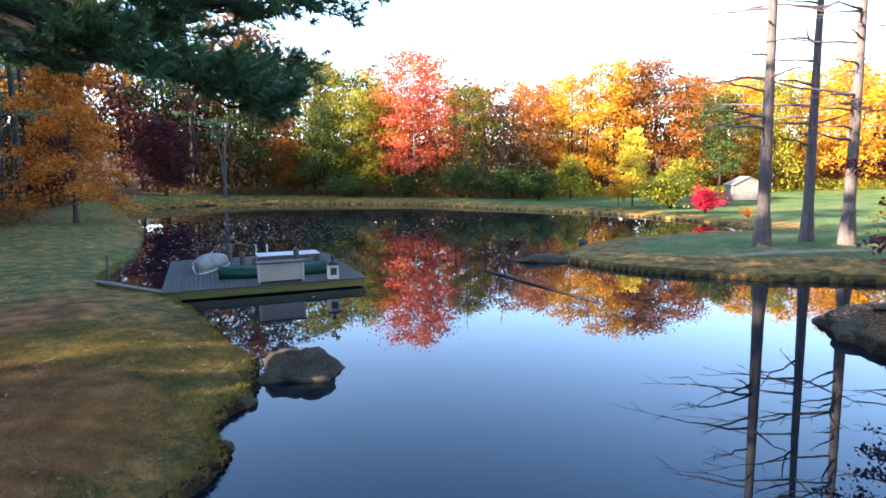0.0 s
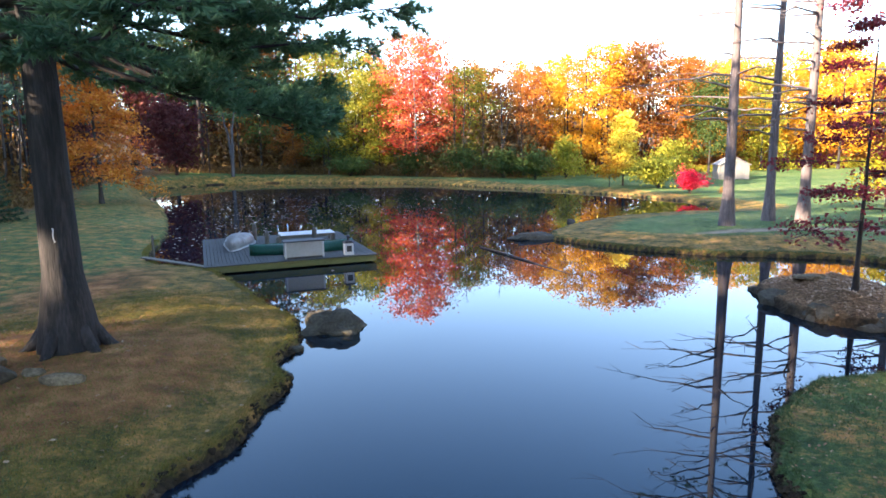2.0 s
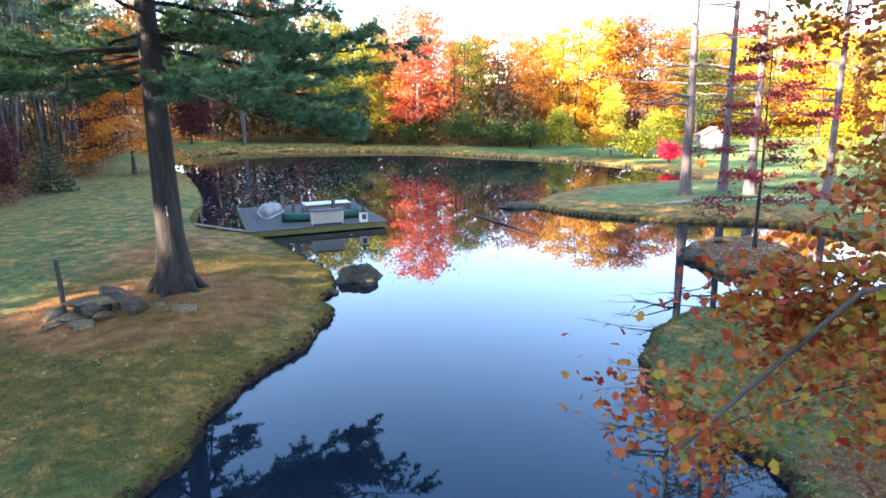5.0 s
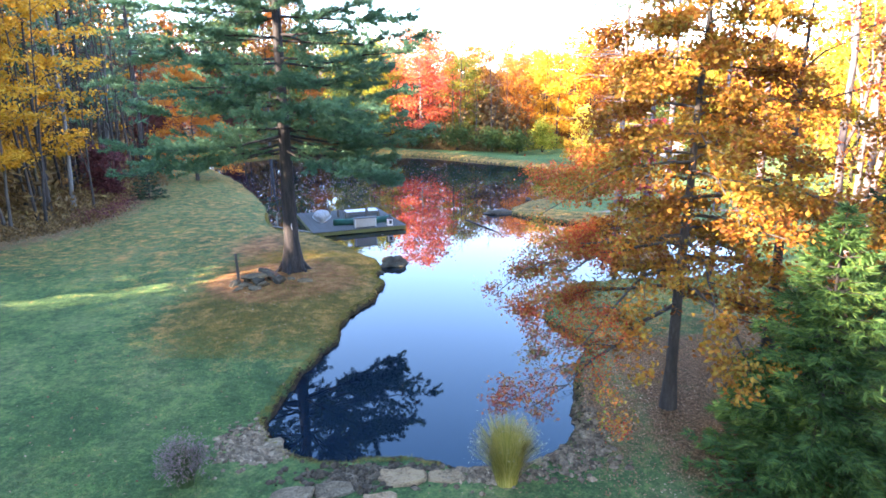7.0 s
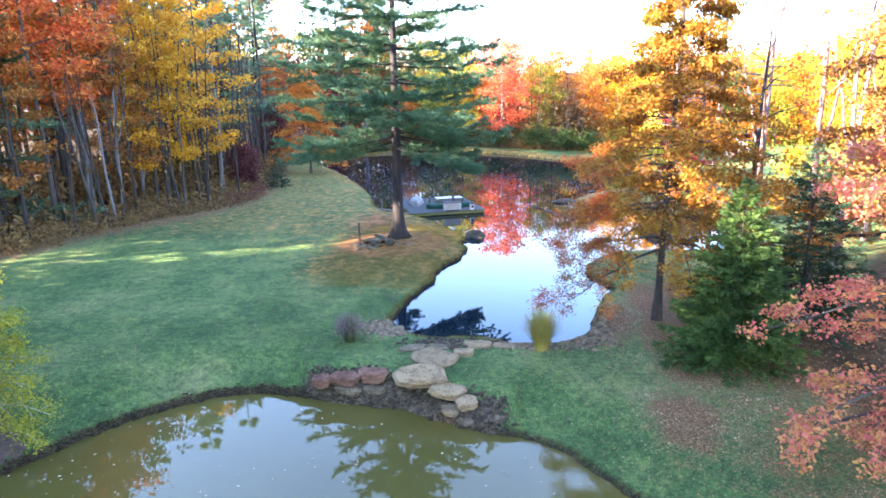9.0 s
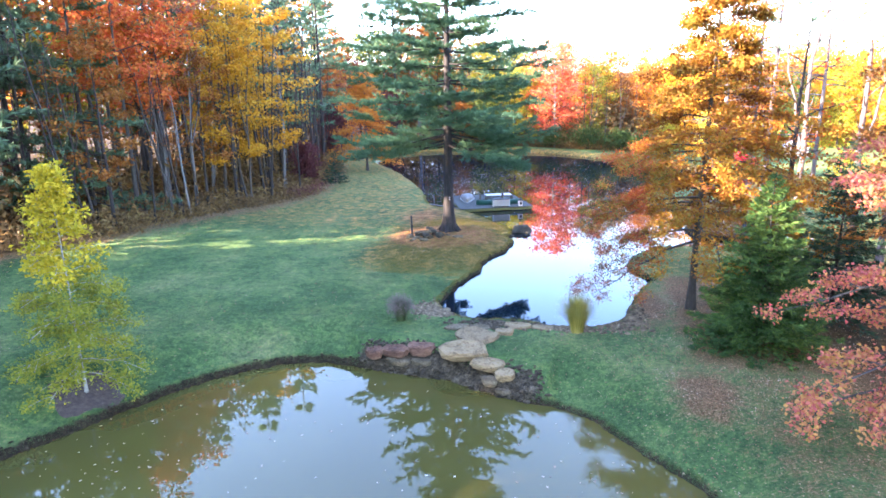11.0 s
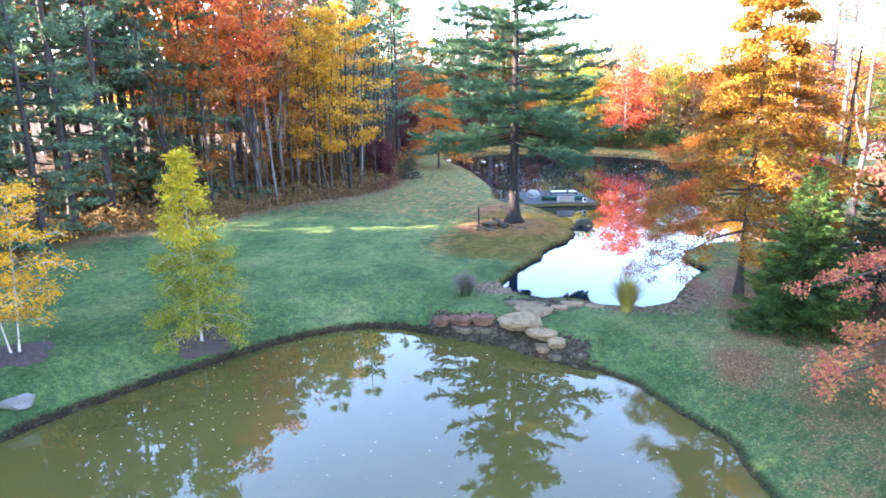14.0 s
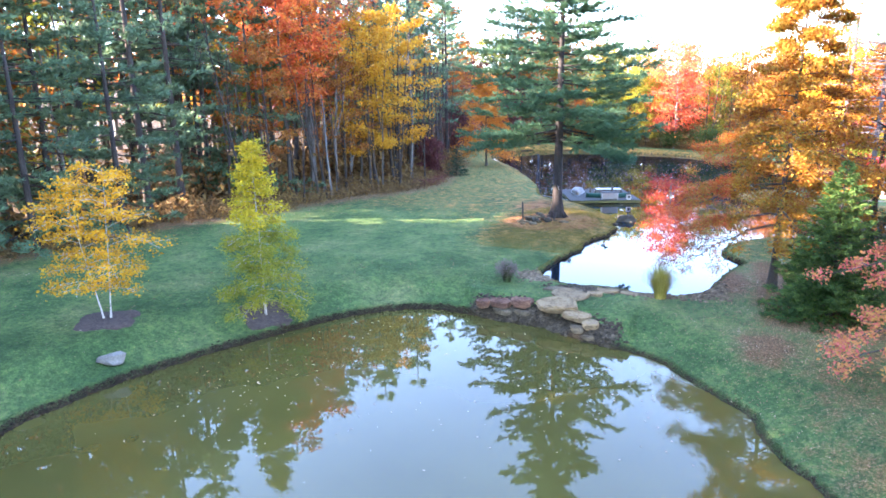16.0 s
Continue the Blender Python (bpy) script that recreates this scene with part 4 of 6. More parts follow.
# spruces by the path
spruce = conifer(rg_(37), 7.1, 2.65, 0.13, 26, 16, 24, 0.24, 0.045, 6, MAT_SPRUCE)
plant("spruce_tree", spruce, stand(8.81, -8.76), "dense dark green spruce with branches down to the grass", "tree")
hemlock = conifer(rg_(38), 8.2, 2.9, 0.11, 24, 13, 17, 0.24, 0.045, 5, MAT_NEEDLE_DARK, 0.7, gap=0.12)
plant("hemlock_tree", hemlock, stand(12.5, -5.65), "thin dark hemlock with open lower branches", "tree")

# purple-leaved sapling on the islet
sapling = broadleaf(rg_(41), 8.8, 2.7, 1.6, 0.075, 6500, 0.105, LEAVES["maroon"], MAT_BARK_DARK, limbs=20, shape="cone", droop=0.06, clump=0.13, taper=0.7, level=True)
plant("maple_sapling", sapling, stand(11.85, 15.0, 75), "slim maple sapling with sparse maroon leaves on the islet", "tree")

# birches in the lower lawn
b1 = broadleaf(rg_(43), 9.3, 2.15, 0.9, 0.055, 9000, 0.14, LEAVES["lime"], MAT_BARK_BIRCH, limbs=48, shape="cone", droop=0.3, clump=0.19, taper=0.94, near_=lambda c: c[:, 2] < 4.6, low_mat=LEAVES["fresh"], low_size=0.52)
plant("birch_tree", b1, stand(-16.75, -16.9), "slender birch with yellow top and lime green lower leaves", "tree", "young birches", names=("trunk", "crown", "low_bough"), labels=("", "", "greener lower leaves"))
b2 = broadleaf(rg_(45), 7.6, 1.9, 1.5, 0.045, 3600, 0.13, LEAVES["yellow"], MAT_BARK_BIRCH, limbs=20, shape="round", droop=0.25, clump=0.2, lean=0.1)
plant("birch_tree", b2, stand(-22.0, -21.5, 20), "young birch with white stem and bright yellow leaves", "tree", "young birches")
b3 = broadleaf(rg_(46), 6.8, 1.9, 1.4, 0.04, 3200, 0.13, LEAVES["yellow"], MAT_BARK_BIRCH, limbs=20, shape="round", droop=0.25, clump=0.2, lean=-0.16)
plant("birch_tree", b3, stand(-22.2, -21.68, 20), "leaning young birch with white stem and yellow leaves", "tree", "young birches")

# trees round the upper pond
ot = broadleaf(rg_(51), 14.0, 4.6, 2.0, 0.17, 13000, 0.24, LEAVES["orange"], MAT_BARK_GREY, limbs=28, shape="cone", droop=0.22, clump=0.45)
plant("oak_tree", ot, stand(-28.0, 48.4), "rust-orange young oak standing alone on the lawn", "tree")
sc = conifer(rg_(53), 3.8, 1.5, 0.07, 14, 10, 14, 0.2, 0.05, 5, MAT_NEEDLE_DARK)
plant("spruce_tree", sc, stand(-27.6, 35.5), "small dark conical spruce on the lawn edge", "tree")
wood = Wood()
rgd = rg_(55)
for az, ln, h0, r0 in ((0.4, 1.1, 10.8, 0.24), (2.6, 1.7, 10.2, 0.21), (1.6, 0.8, 8.0, 0.13)):
    t = np.linspace(0, 1, 9)
    wood.tube(np.stack([math.cos(az) * ln * t ** 2.2, math.sin(az) * 0.6 * ln * t ** 2.2, h0 * t], 1) + rgd.normal(0, 0.05, (9, 3)), r0 * 1.25 * (1 - 0.75 * t), 8)
dead_tree = thing("dead_tree", stand(-30.8, 89.4), "forked dead grey tree trunk at the water's edge", "tree")
part_mesh("trunk", wood.mesh("trunk", MAT_DEAD), dead_tree)
yc = broadleaf(rg_(57), 8.0, 1.35, 1.3, 0.09, 4200, 0.22, LEAVES["lemon"], MAT_BARK_DARK, limbs=18, shape="column", clump=0.3)
plant("aspen_tree", yc, stand(19.1, 63.6), "narrow bright yellow tree on the far lawn", "tree")
ys = broadleaf(rg_(58), 3.0, 1.2, 0.7, 0.05, 900, 0.2, LEAVES["gold"], MAT_BARK_DARK, limbs=12, clump=0.25)
plant("sapling", ys, stand(17.2, 61.8), "small golden sapling on the far lawn", "tree")
plant("shrub", bush(rg_(59), 5.6, 3.0, 4200, 0.22, LEAVES["olive"], MAT_BARK_DARK, 26), stand(21.6, 59.8), "broad yellow-green shrub on the far lawn", "shrub", names=("branchwork", "crown"))
plant("burning_bush", bush(rg_(60), 2.6, 1.9, 2600, 0.16, LEAVES["crimson"], MAT_BARK_DARK, 18, 0.45), stand(22.2, 53.4), "round crimson burning bush by the water", "shrub", names=("branchwork", "crown"))
plant("shrub", bush(rg_(61), 1.0, 0.8, 500, 0.12, LEAVES["rust"], MAT_BARK_DARK, 10), stand(23.6, 49.0), "small rust-brown shrub on the lawn", "shrub", names=("branchwork", "crown"))
for i, (x, y, w, h, key) in enumerate([(2.44, 82.66, 7.0, 4.2, "green"), (8.06, 79.72, 6.0, 3.6, "green"), (-4.3, 87.0, 5.0, 3.0, "green"), (11.8, 77.03, 4.4, 3.4, "green"), (-13.3, 88.0, 6.0, 2.6, "green"), (15.88, 78.0, 4.0, 4.6, "olive"), (29.0, 76.11, 5.5, 4.2, "olive")]):
    plant("shrub", bush(rg_(70 + i), w, h, 2600, 0.26, LEAVES[key], MAT_BARK_DARK, 24), stand(x, y), "dense dark green shrub at the edge of the wood" if key == "green" else "pale olive shrub at the edge of the wood", "shrub", "shrubs along the wood", names=("branchwork", "crown"))
yl = broadleaf(rg_(80), 4.2, 2.2, 0.8, 0.07, 1800, 0.2, LEAVES["lime"], MAT_BARK_DARK, limbs=16, shape="cone", clump=0.3)
plant("spruce_tree", yl, stand(29.33, 38.51), "small yellow-green tree on the sunny lawn", "tree")

# ---- the woods ----
KINDS = {}
EDGE, FULL, LIGHT = 6500, 2600, 1200
for key, shape, hgt, spr, bare_h, bark in (("orange", "round", 20, 3.9, 4.5, MAT_BARK_GREY), ("gold", "round", 19, 4.0, 3.2, MAT_BARK_DARK), ("scarlet", "round", 20, 4.0, 6.5, MAT_BARK_PALE),
                                           ("olive", "round", 18, 3.8, 2.8, MAT_BARK_DARK), ("rust", "round", 19, 4.0, 3.5, MAT_BARK_GREY), ("red", "round", 19, 5.2, 4.0, MAT_BARK_PALE),
                                           ("green", "round", 16, 3.6, 3.5, MAT_BARK_DARK), ("plum", "round", 9, 2.6, 1.6, MAT_BARK_DARK), ("pink", "round", 19, 4.0, 6.0, MAT_BARK_GREY)):
    sd = 100 + len(KINDS)
    KINDS[key] = [broadleaf(rg_(sd), hgt, spr, bare_h, 0.2, FULL, 0.37, LEAVES[key], bark, limbs=18, shape=shape, clump=0.85, sides=5),
                  broadleaf(rg_(sd + 40), hgt, spr, bare_h, 0.2, LIGHT, 0.46, LEAVES[key], bark, limbs=8, shape=shape, clump=0.7, sides=4),
                  broadleaf(rg_(sd + 80), hgt, spr, bare_h * 0.8, 0.2, EDGE, 0.34, LEAVES[key], bark, limbs=26, shape=shape, clump=0.75, sides=5),
                  broadleaf(rg_(sd + 120), hgt * 1.08, spr * 1.05, bare_h * 1.35, 0.21, 3600, 0.3, LEAVES[key], MAT_BARK_DARK if bark != MAT_BARK_PALE else MAT_BARK_GREY, limbs=17, shape=shape, clump=0.42, sides=5)]
KINDS["pine"] = 2 * [pine(rg_(151), 23, 6.0, 4.8, 0.28, 12, 4, 5, 0.5, 0.17, 3, MAT_BARK_DARK, MAT_NEEDLE_HAZED, twigs=8, flatness=0.12, plain=True, top=0.12, flare=1.3),
                 pine(rg_(152), 23, 7.0, 4.6, 0.28, 10, 4, 3, 0.6, 0.2, 4, MAT_BARK_DARK, MAT_NEEDLE_DARK, twigs=5, plain=True, top=0.12, flare=1.3)]
KINDS["edge pine"] = [pine(rg_(153), 22, 2.2, 5.8, 0.26, 13, 5, 7, 0.42, 0.13, 5, MAT_BARK_DARK, MAT_NEEDLE_HAZED, twigs=12, flatness=0.12, plain=True, top=0.12, flare=1.3, lowest_sag=0.3)] * 4
def bare_stem(seed, material):
    """A slim crooked stem, forked above, with short upper limbs."""
    r = rg_(seed)
    w = Wood()
    pl, pr = trunk_line(r, 19, r.uniform(0.13, 0.24), 0.0, 0.17, 12, 0.25, 1.3)
    w.tube(pl, pr, 7)
    b = along(pl, r.uniform(4, 8))
    az = r.uniform(0, 6.28)
    t = np.linspace(0, 1, 7)
    w.tube(np.stack([b[0] + math.cos(az) * 1.8 * t ** 0.7, b[1] + math.sin(az) * 1.8 * t ** 0.7, b[2] + 9.5 * t], 1) + r.normal(0, 0.06, (7, 3)), 0.085 * (1 - 0.8 * t), 6)
    for q in range(12):
        b = along(pl, 6.5 + q * 1.0 + r.uniform(0, 0.6))
        az, k = r.uniform(0, 6.28), r.uniform(0.5, 1.2)
        w.tube(np.stack([b, b + np.array([math.cos(az) * 0.8, math.sin(az) * 0.8, 0.7]) * k, b + np.array([math.cos(az) * 1.5, math.sin(az) * 1.5, 1.6]) * k]), [0.04, 0.025, 0.008], 4)
    return w.mesh("trunk", material)


POLES = [bare_stem(161, MAT_BARK_GREY), bare_stem(162, MAT_BARK_DARK), bare_stem(163, MAT_BARK_PALE), bare_stem(164, MAT_BARK_GREY), bare_stem(165, MAT_BARK_DARK), bare_stem(166, MAT_BARK_TALL)]
LABELS = {"orange": ("woodland tree with orange autumn leaves", "tree"), "gold": ("woodland tree with golden autumn leaves", "tree"), "scarlet": ("maple with scarlet and orange leaves", "tree"),
          "olive": ("woodland tree turning yellow-green", "tree"), "rust": ("oak with rust-brown autumn leaves", "tree"), "red": ("maple with bright red leaves", "tree"), "green": ("tree still in green leaf", "tree"),
          "plum": ("small understorey tree with plum-red leaves", "tree"), "pine": ("dark white pine in the wood", "tree"), "edge pine": ("white pine with low sweeping boughs at the wood edge", "tree"), "pink": ("maple with pink and orange leaves", "tree")}
NAMES = {"orange": "maple_tree", "gold": "hickory_tree", "scarlet": "maple_tree", "olive": "ash_tree", "rust": "oak_tree", "red": "maple_tree", "green": "beech_tree", "plum": "dogwood_tree", "pine": "pine_tree", "edge pine": "pine_tree", "pink": "maple_tree"}
first = {}
taken = []


def wood_tree(key, x, y, size=1.0, far=False, group="", turn=None):
    """Sets one tree of the wood; the first of a kind is the pattern of the others."""
    m = stand(x, y, (x * 37 + y * 53) % 360 if turn is None else turn, 1.0, 0.1)
    # the low sun clears the wood and reaches the far lawn
    if x < -25:
        run = (27 - x) / -SUN_TO.x
        if 42 < y - SUN_TO.y * run < 69:
            size = min(size, math.tan(SUN_ELEV) * run / 22)
    taken.append((x, y))
    k = (key, far, group)
    if k not in first:
        first[k] = plant(NAMES[key], KINDS[key][2 if group == 'edge of the wood' else 3 if group == 'west wood edge' else 1 if far else 0], m, *LABELS[key], group)
        first[k].scale = (1, 1, 1)
        if size != 1.0:
            first[k].matrix_basis = m @ Matrix.Scale(size, 4)
        return
    sc_ = first[k].scale[0]
    copy_thing(first[k], m @ Matrix.Scale(size / sc_, 4))


poles_first = {}


def pole_tree(which, x, y, size, tilt):
    m = stand(x, y, 0, 1.0, 0.1) @ pose(0, 0, 0, tilt[0], tilt[1], (x * 71) % 360)
    taken.append((x, y))
    if which not in poles_first:
        ob = thing("bare_tree", m, "slim leafless grey stem in the wood", "tree", "bare stems of the wood")
        part_mesh("trunk", POLES[which], ob)
        poles_first[which] = ob
        return
    copy_thing(poles_first[which], m @ Matrix.Scale(size, 4))


def in_gap(x, y):
    """The ride cut through the west wood, by which the low sun reaches the lawn."""
    dx, dy = x + 25.0, y - 4.5
    return dx * SUN_TO.x + dy * SUN_TO.y > 6 and abs(dx * SUN_TO.y - dy * SUN_TO.x) < 4.4


def scatter(rg, count, gap, inside, choose, far=False, group="", size=(0.8, 1.15)):
    """Trees at random places that keep their distance."""
    done, tries = 0, 0
    while done < count and tries < count * 60:
        tries += 1
        x, y = inside(rg)
        if in_gap(x, y) or any((x - a) ** 2 + (y - b) ** 2 < gap * gap for a, b in taken):
            continue
        wood_tree(choose(rg, x, y), x, y, rg.uniform(*size) * (1.3 if x < -30 and (28 < y < 50 or y > 72) else 1.0), far, group)
        done += 1


# trees that stand out at the edges
for key, x, y, s in [
    ("red", -3.7, 87.6, 1.05), ("red", -6.7, 93.0, 0.78), ("olive", 3.95, 88.5, 0.86), ("red", 0.28, 92.09, 0.84), ("rust", 9.46, 90.11, 0.68), ("orange", 13.5, 88.73, 0.76),
    ("gold", 18.06, 87.89, 0.86), ("gold", 22.53, 85.76, 0.94), ("orange", 26.03, 86.87, 0.92), ("pink", 29.44, 88.0, 0.98), ("orange", 32.5, 85.22, 0.8), ("green", 36.0, 82.0, 0.8), ("gold", 40.5, 88.0, 0.8),
    ("olive", 44.0, 84.0, 0.8), ("gold", 48.5, 86.0, 0.85), ("gold", 53.5, 82.0, 0.9), ("olive", -12.8, 92.0, 0.85), ("green", -16.8, 90.5, 0.8), ("olive", -9.3, 90.5, 0.8),
    ("scarlet", -35.73, 10.84, 1.12), ("scarlet", -36.23, 15.45, 1.05), ("gold", -31.25, 26.27, 1.02), ("gold", -32.48, 22.22, 0.95), ("plum", -30.9, 34.4, 0.55), ("plum", -38.74, 62.81, 0.9), ("rust", -43.26, 74.91, 0.8),
    ("rust", -35.21, 7.2, 0.8), ("edge pine", -38.5, 9.0, 1.1), ("pine", -40.0, -3.0, 1.3), ("pine", -44.5, -5.2, 1.35), ("pine", -40.5, 1.2, 1.3), ("pine", -48.0, -2.0, 1.35), ("edge pine", -43.0, 6.5, 1.15), ("pink", -36.77, 19.1, 1.1), ("scarlet", -38.8, 12.6, 1.15), ("gold", -34.3, 24.5, 1.0), ("orange", -39.0, 16.5, 1.15), ("gold", -33.6, 30.0, 0.95), ("pine", -41.5, 20.0, 1.2), ("rust", -33.4, 17.6, 0.75), ("gold", -31.6, 19.8, 0.85), ("edge pine", -36.53, -8.37, 1.0), ("edge pine", -38.01, -14.11, 1.0), ("edge pine", -41.02, -10.39, 1.15), ("edge pine", -40.46, -19.52, 1.05), ("edge pine", -44.0, 8.5, 1.1), ("edge pine", -43.45, -15.71, 1.1), ("edge pine", -38.5, -24.97, 1.0), ("olive", -36.26, -4.18, 0.42),
    ("pine", -37.03, 31.69, 1.3), ("pine", -36.5, 40.5, 1.35), ("pine", -38.5, 58.0, 1.3), ("pine", -41.5, 64.0, 1.3), ("pine", -45.5, 59.0, 1.4), ("pine", -40.34, 36.75, 1.4), ("pine", -51.57, 60.05, 1.0), ("pine", -42.96, 29.15, 1.35), ("pine", -44.0, 44.0, 1.4), ("pine", -47.5, 51.0, 1.45), ("pine", -42.0, 55.0, 0.9), ("pine", -39.5, 48.0, 1.25), ("pine", -50.0, 70.0, 1.0), ("pine", -47.0, 78.0, 1.3), ("gold", -46.33, 67.94, 0.8), ("plum", -38.0, 87.0, 1.1), ("rust", -22.8, 94.0, 0.6)]:
    if not in_gap(x, y) or key == "pine" and x > -41:      # the sun passes below these high crowns
        wood_tree(key, x, y, s, False, "edge of the wood" if y > 70 or key in ("plum", "edge pine", "pine") else "west wood edge")

rw = rg_(200)
for i in range(96):
    y = rw.uniform(-12, 62)
    if in_gap(-38, y):
        continue
    pole_tree(int(rw.choice([0, 1, 1, 2, 3, 4, 4])), float(wood_edge(y)) - rw.uniform(0.5, 9), y, rw.uniform(0.6, 0.95), (rw.normal(0, 3.4), rw.normal(0, 3.4)))
for x, y, q in [(14.2, 6.0, 1.0), (16.8, 3.8, 1.05), (19.0, 5.5, 1.0), (20.5, 8.5, 0.95), (23.5, 5.0, 1.0), (24.0, 12.5, 0.95), (27.5, 7.5, 1.0), (28.5, 15.0, 0.95), (26.0, 1.5, 1.0)]:
    pole_tree(5, x, y, q, (rw.normal(0, 2.0), rw.normal(0, 2.0)))
for i in range(40):
    x = rw.uniform(-42, 36)
    pole_tree(int(rw.choice([1, 4])), x, float(north_edge(x)) + rw.uniform(0.5, 8), rw.uniform(0.6, 0.95), (rw.normal(0, 1.8), rw.normal(0, 1.8)))


def west_kind(rg, x, y):
    if y < 11:
        return rg.choice(["pine", "pine", "pine", "pine", "pine", "pine", "olive", "rust"])
    if y < 40:
        return rg.choice(["rust", "orange", "scarlet", "gold", "pine", "pine", "olive"])
    return rg.choice(["pine", "rust", "pine", "olive", "gold", "plum"])


scatter(rg_(210), 66, 4.0, lambda r: (lambda y: (float(wood_edge(y)) - r.uniform(2.5, 17), y))(r.uniform(-40, 72)), west_kind, False, "west wood")
scatter(rg_(211), 84, 4.8, lambda r: (-49 - r.uniform(0, 34), r.uniform(-75, 100)), west_kind, True, "west wood", (1.15, 1.45))
scatter(rg_(219), 56, 3.2, lambda r: (lambda y: (float(wood_edge(y)) - r.uniform(3, 20), y))(r.uniform(-48, 1)), lambda r, x, y: r.choice(["pine", "pine", "pine", "rust", "olive"]), False, "west wood", (1.35, 1.6))
# oversized backing trees; those at y < -8 are added to shade the pin oak
scatter(rg_(220), 54, 4.2, lambda r: (-49 - r.uniform(0, 15), r.uniform(-62, 30)), lambda r, x, y: r.choice(["green", "rust", "green", "pine"]) if y < -8 else r.choice(["pine", "pine", "rust"]), True, "west wood", (1.55, 1.75))
# unseen stands behind the view, added to keep sun off the near banks
scatter(rg_(221), 26, 4.6, lambda r: (r.uniform(-47, -34), r.uniform(-66, -36)), lambda r, x, y: r.choice(["pine", "rust", "pine"]), True, "south wood", (1.35, 1.5))
scatter(rg_(217), 44, 5.5, lambda r: (r.uniform(-72, -26), r.uniform(-100, -62)), west_kind, True, "south wood", (1.4, 1.7))
scatter(rg_(218), 20, 5.0, lambda r: (r.uniform(-62, -30), r.uniform(-62, -40)), west_kind, True, "south wood", (1.3, 1.6))
scatter(rg_(212), 44, 3.6, lambda r: (lambda x: (x, float(north_edge(x)) + r.uniform(2, 16)))(r.uniform(-46, 2)), lambda r, x, y: r.choice(["rust", "olive", "pine", "plum", "green", "rust"]), False, "north wood", (0.9, 1.2))
scatter(rg_(213), 34, 4.4, lambda r: (lambda x: (x, float(north_edge(x)) + r.uniform(5, 22)))(r.uniform(2, 75)), lambda r, x, y: r.choice(["gold", "orange", "gold", "olive", "rust", "pink"]), False, "north wood", (0.75, 0.95))
scatter(rg_(214), 76, 5.0, lambda r: (r.uniform(-80, 110), r.uniform(110, 145)), lambda r, x, y: r.choice(["rust", "olive", "orange", "gold"]) if x > -10 else r.choice(["rust", "pine", "olive"]), True, "north wood", (0.8, 1.05))
# the open wood to the east
for key, x, y, s in [("rust", 27.5, 12.0, 1.0), ("pink", 26.5, 3.0, 1.05), ("pink", 19.5, -7.5, 0.95), ("orange", 24.5, -4.5, 0.9), ("olive", 29.0, 19.5, 0.9),
                     ("olive", 30.0, 5.0, 1.0), ("gold", 21.5, -13.0, 1.0), ("orange", 20.5, -24.0, 1.0), ("gold", 34.0, 15.0, 1.05), ("gold", 31.0, 24.0, 1.0), ("olive", 37.0, 22.0, 1.0), ("gold", 35.0, 30.0, 0.9), ("olive", 26.0, 17.5, 0.85), ("orange", 21.0, 2.5, 0.8), ("gold", 31.5, 0.0, 1.0)]:
    wood_tree(key, x, y, s, False, "east wood")
scatter(rg_(215), 26, 5.5, lambda r: (r.uniform(38, 85), r.uniform(-30, 32)), lambda r, x, y: r.choice(["gold", "olive", "orange", "gold"]), True, "east wood")
scatter(rg_(216), 16, 6.0, lambda r: (r.uniform(56, 90), r.uniform(36, 88)), lambda r, x, y: r.choice(["gold", "olive", "orange", "gold"]), True, "east wood")

# low growth along the woods
def thicket(name, pts, spread, height, leaves, leaf, mat_, label, seed):
    r = rg_(seed)
    p = np.array(pts)[r.integers(0, len(pts), leaves)] + r.normal(0, spread, (leaves, 2))
    z = ground_z(p[:, 0], p[:, 1])[0]
    hh = height * (0.6 + 0.4 * lumps(p[:, 0] + seed, p[:, 1], 0.45))
    c = np.stack([p[:, 0], p[:, 1], z + 0.03 + hh * r.uniform(0, 1, leaves) ** 1.3], 1)
    return tagged(new(name, leaf_mesh(name, c, leaf, mat_, r, 0.1, 0.45)), label, "undergrowth", kind="stuff")


edge = [(float(wood_edge(y)) - 0.4 + 0.7 * math.sin(y * 0.3), y) for y in np.arange(-30, 72, 0.8)]
thicket("undergrowth", edge, 0.9, 1.3, 16000, 0.26, LEAVES["brush"], "dry brown undergrowth along the edge of the wood", 301)
thicket("undergrowth", [(x - 3.0, y) for x, y in edge], 1.4, 2.2, 12000, 0.42, LEAVES["brush"], "tangled brown brush inside the wood", 302)
thicket("undergrowth", [(x - r_, y) for x, y in edge for r_ in (7.0, 11.0, 16.0) if not in_gap(x - r_, y)], 2.0, 7.0, 16000, 0.75, LEAVES["brush"], "dim brown growth deep in the wood", 306)
thicket("undergrowth", [(float(wood_edge(y)) + 0.6, y) for y in np.arange(25, 34, 0.7)], 0.7, 1.3, 1100, 0.2, LEAVES["plum"], "low plum-red bushes at the edge of the wood", 303)
nedge = [(x, float(north_edge(x)) + 1.0) for x in np.arange(-42, 14, 0.8)]
thicket("undergrowth", [(x, y + r_) for x, y in nedge for r_ in (5.0, 9.0, 14.0)], 2.0, 12.0, 22000, 0.75, LEAVES["brush"], "dim brown growth deep in the far wood", 307)
thicket("undergrowth", [(x, 88.0 + r_) for x in np.arange(10, 75, 0.8) for r_ in (2.0, 8.0)], 2.0, 7.0, 10000, 0.75, LEAVES["rust"], "rust-brown growth deep in the far wood", 308)
thicket("undergrowth", nedge, 1.0, 2.0, 8000, 0.3, LEAVES["brush"], "dark brush below the far trees", 304)
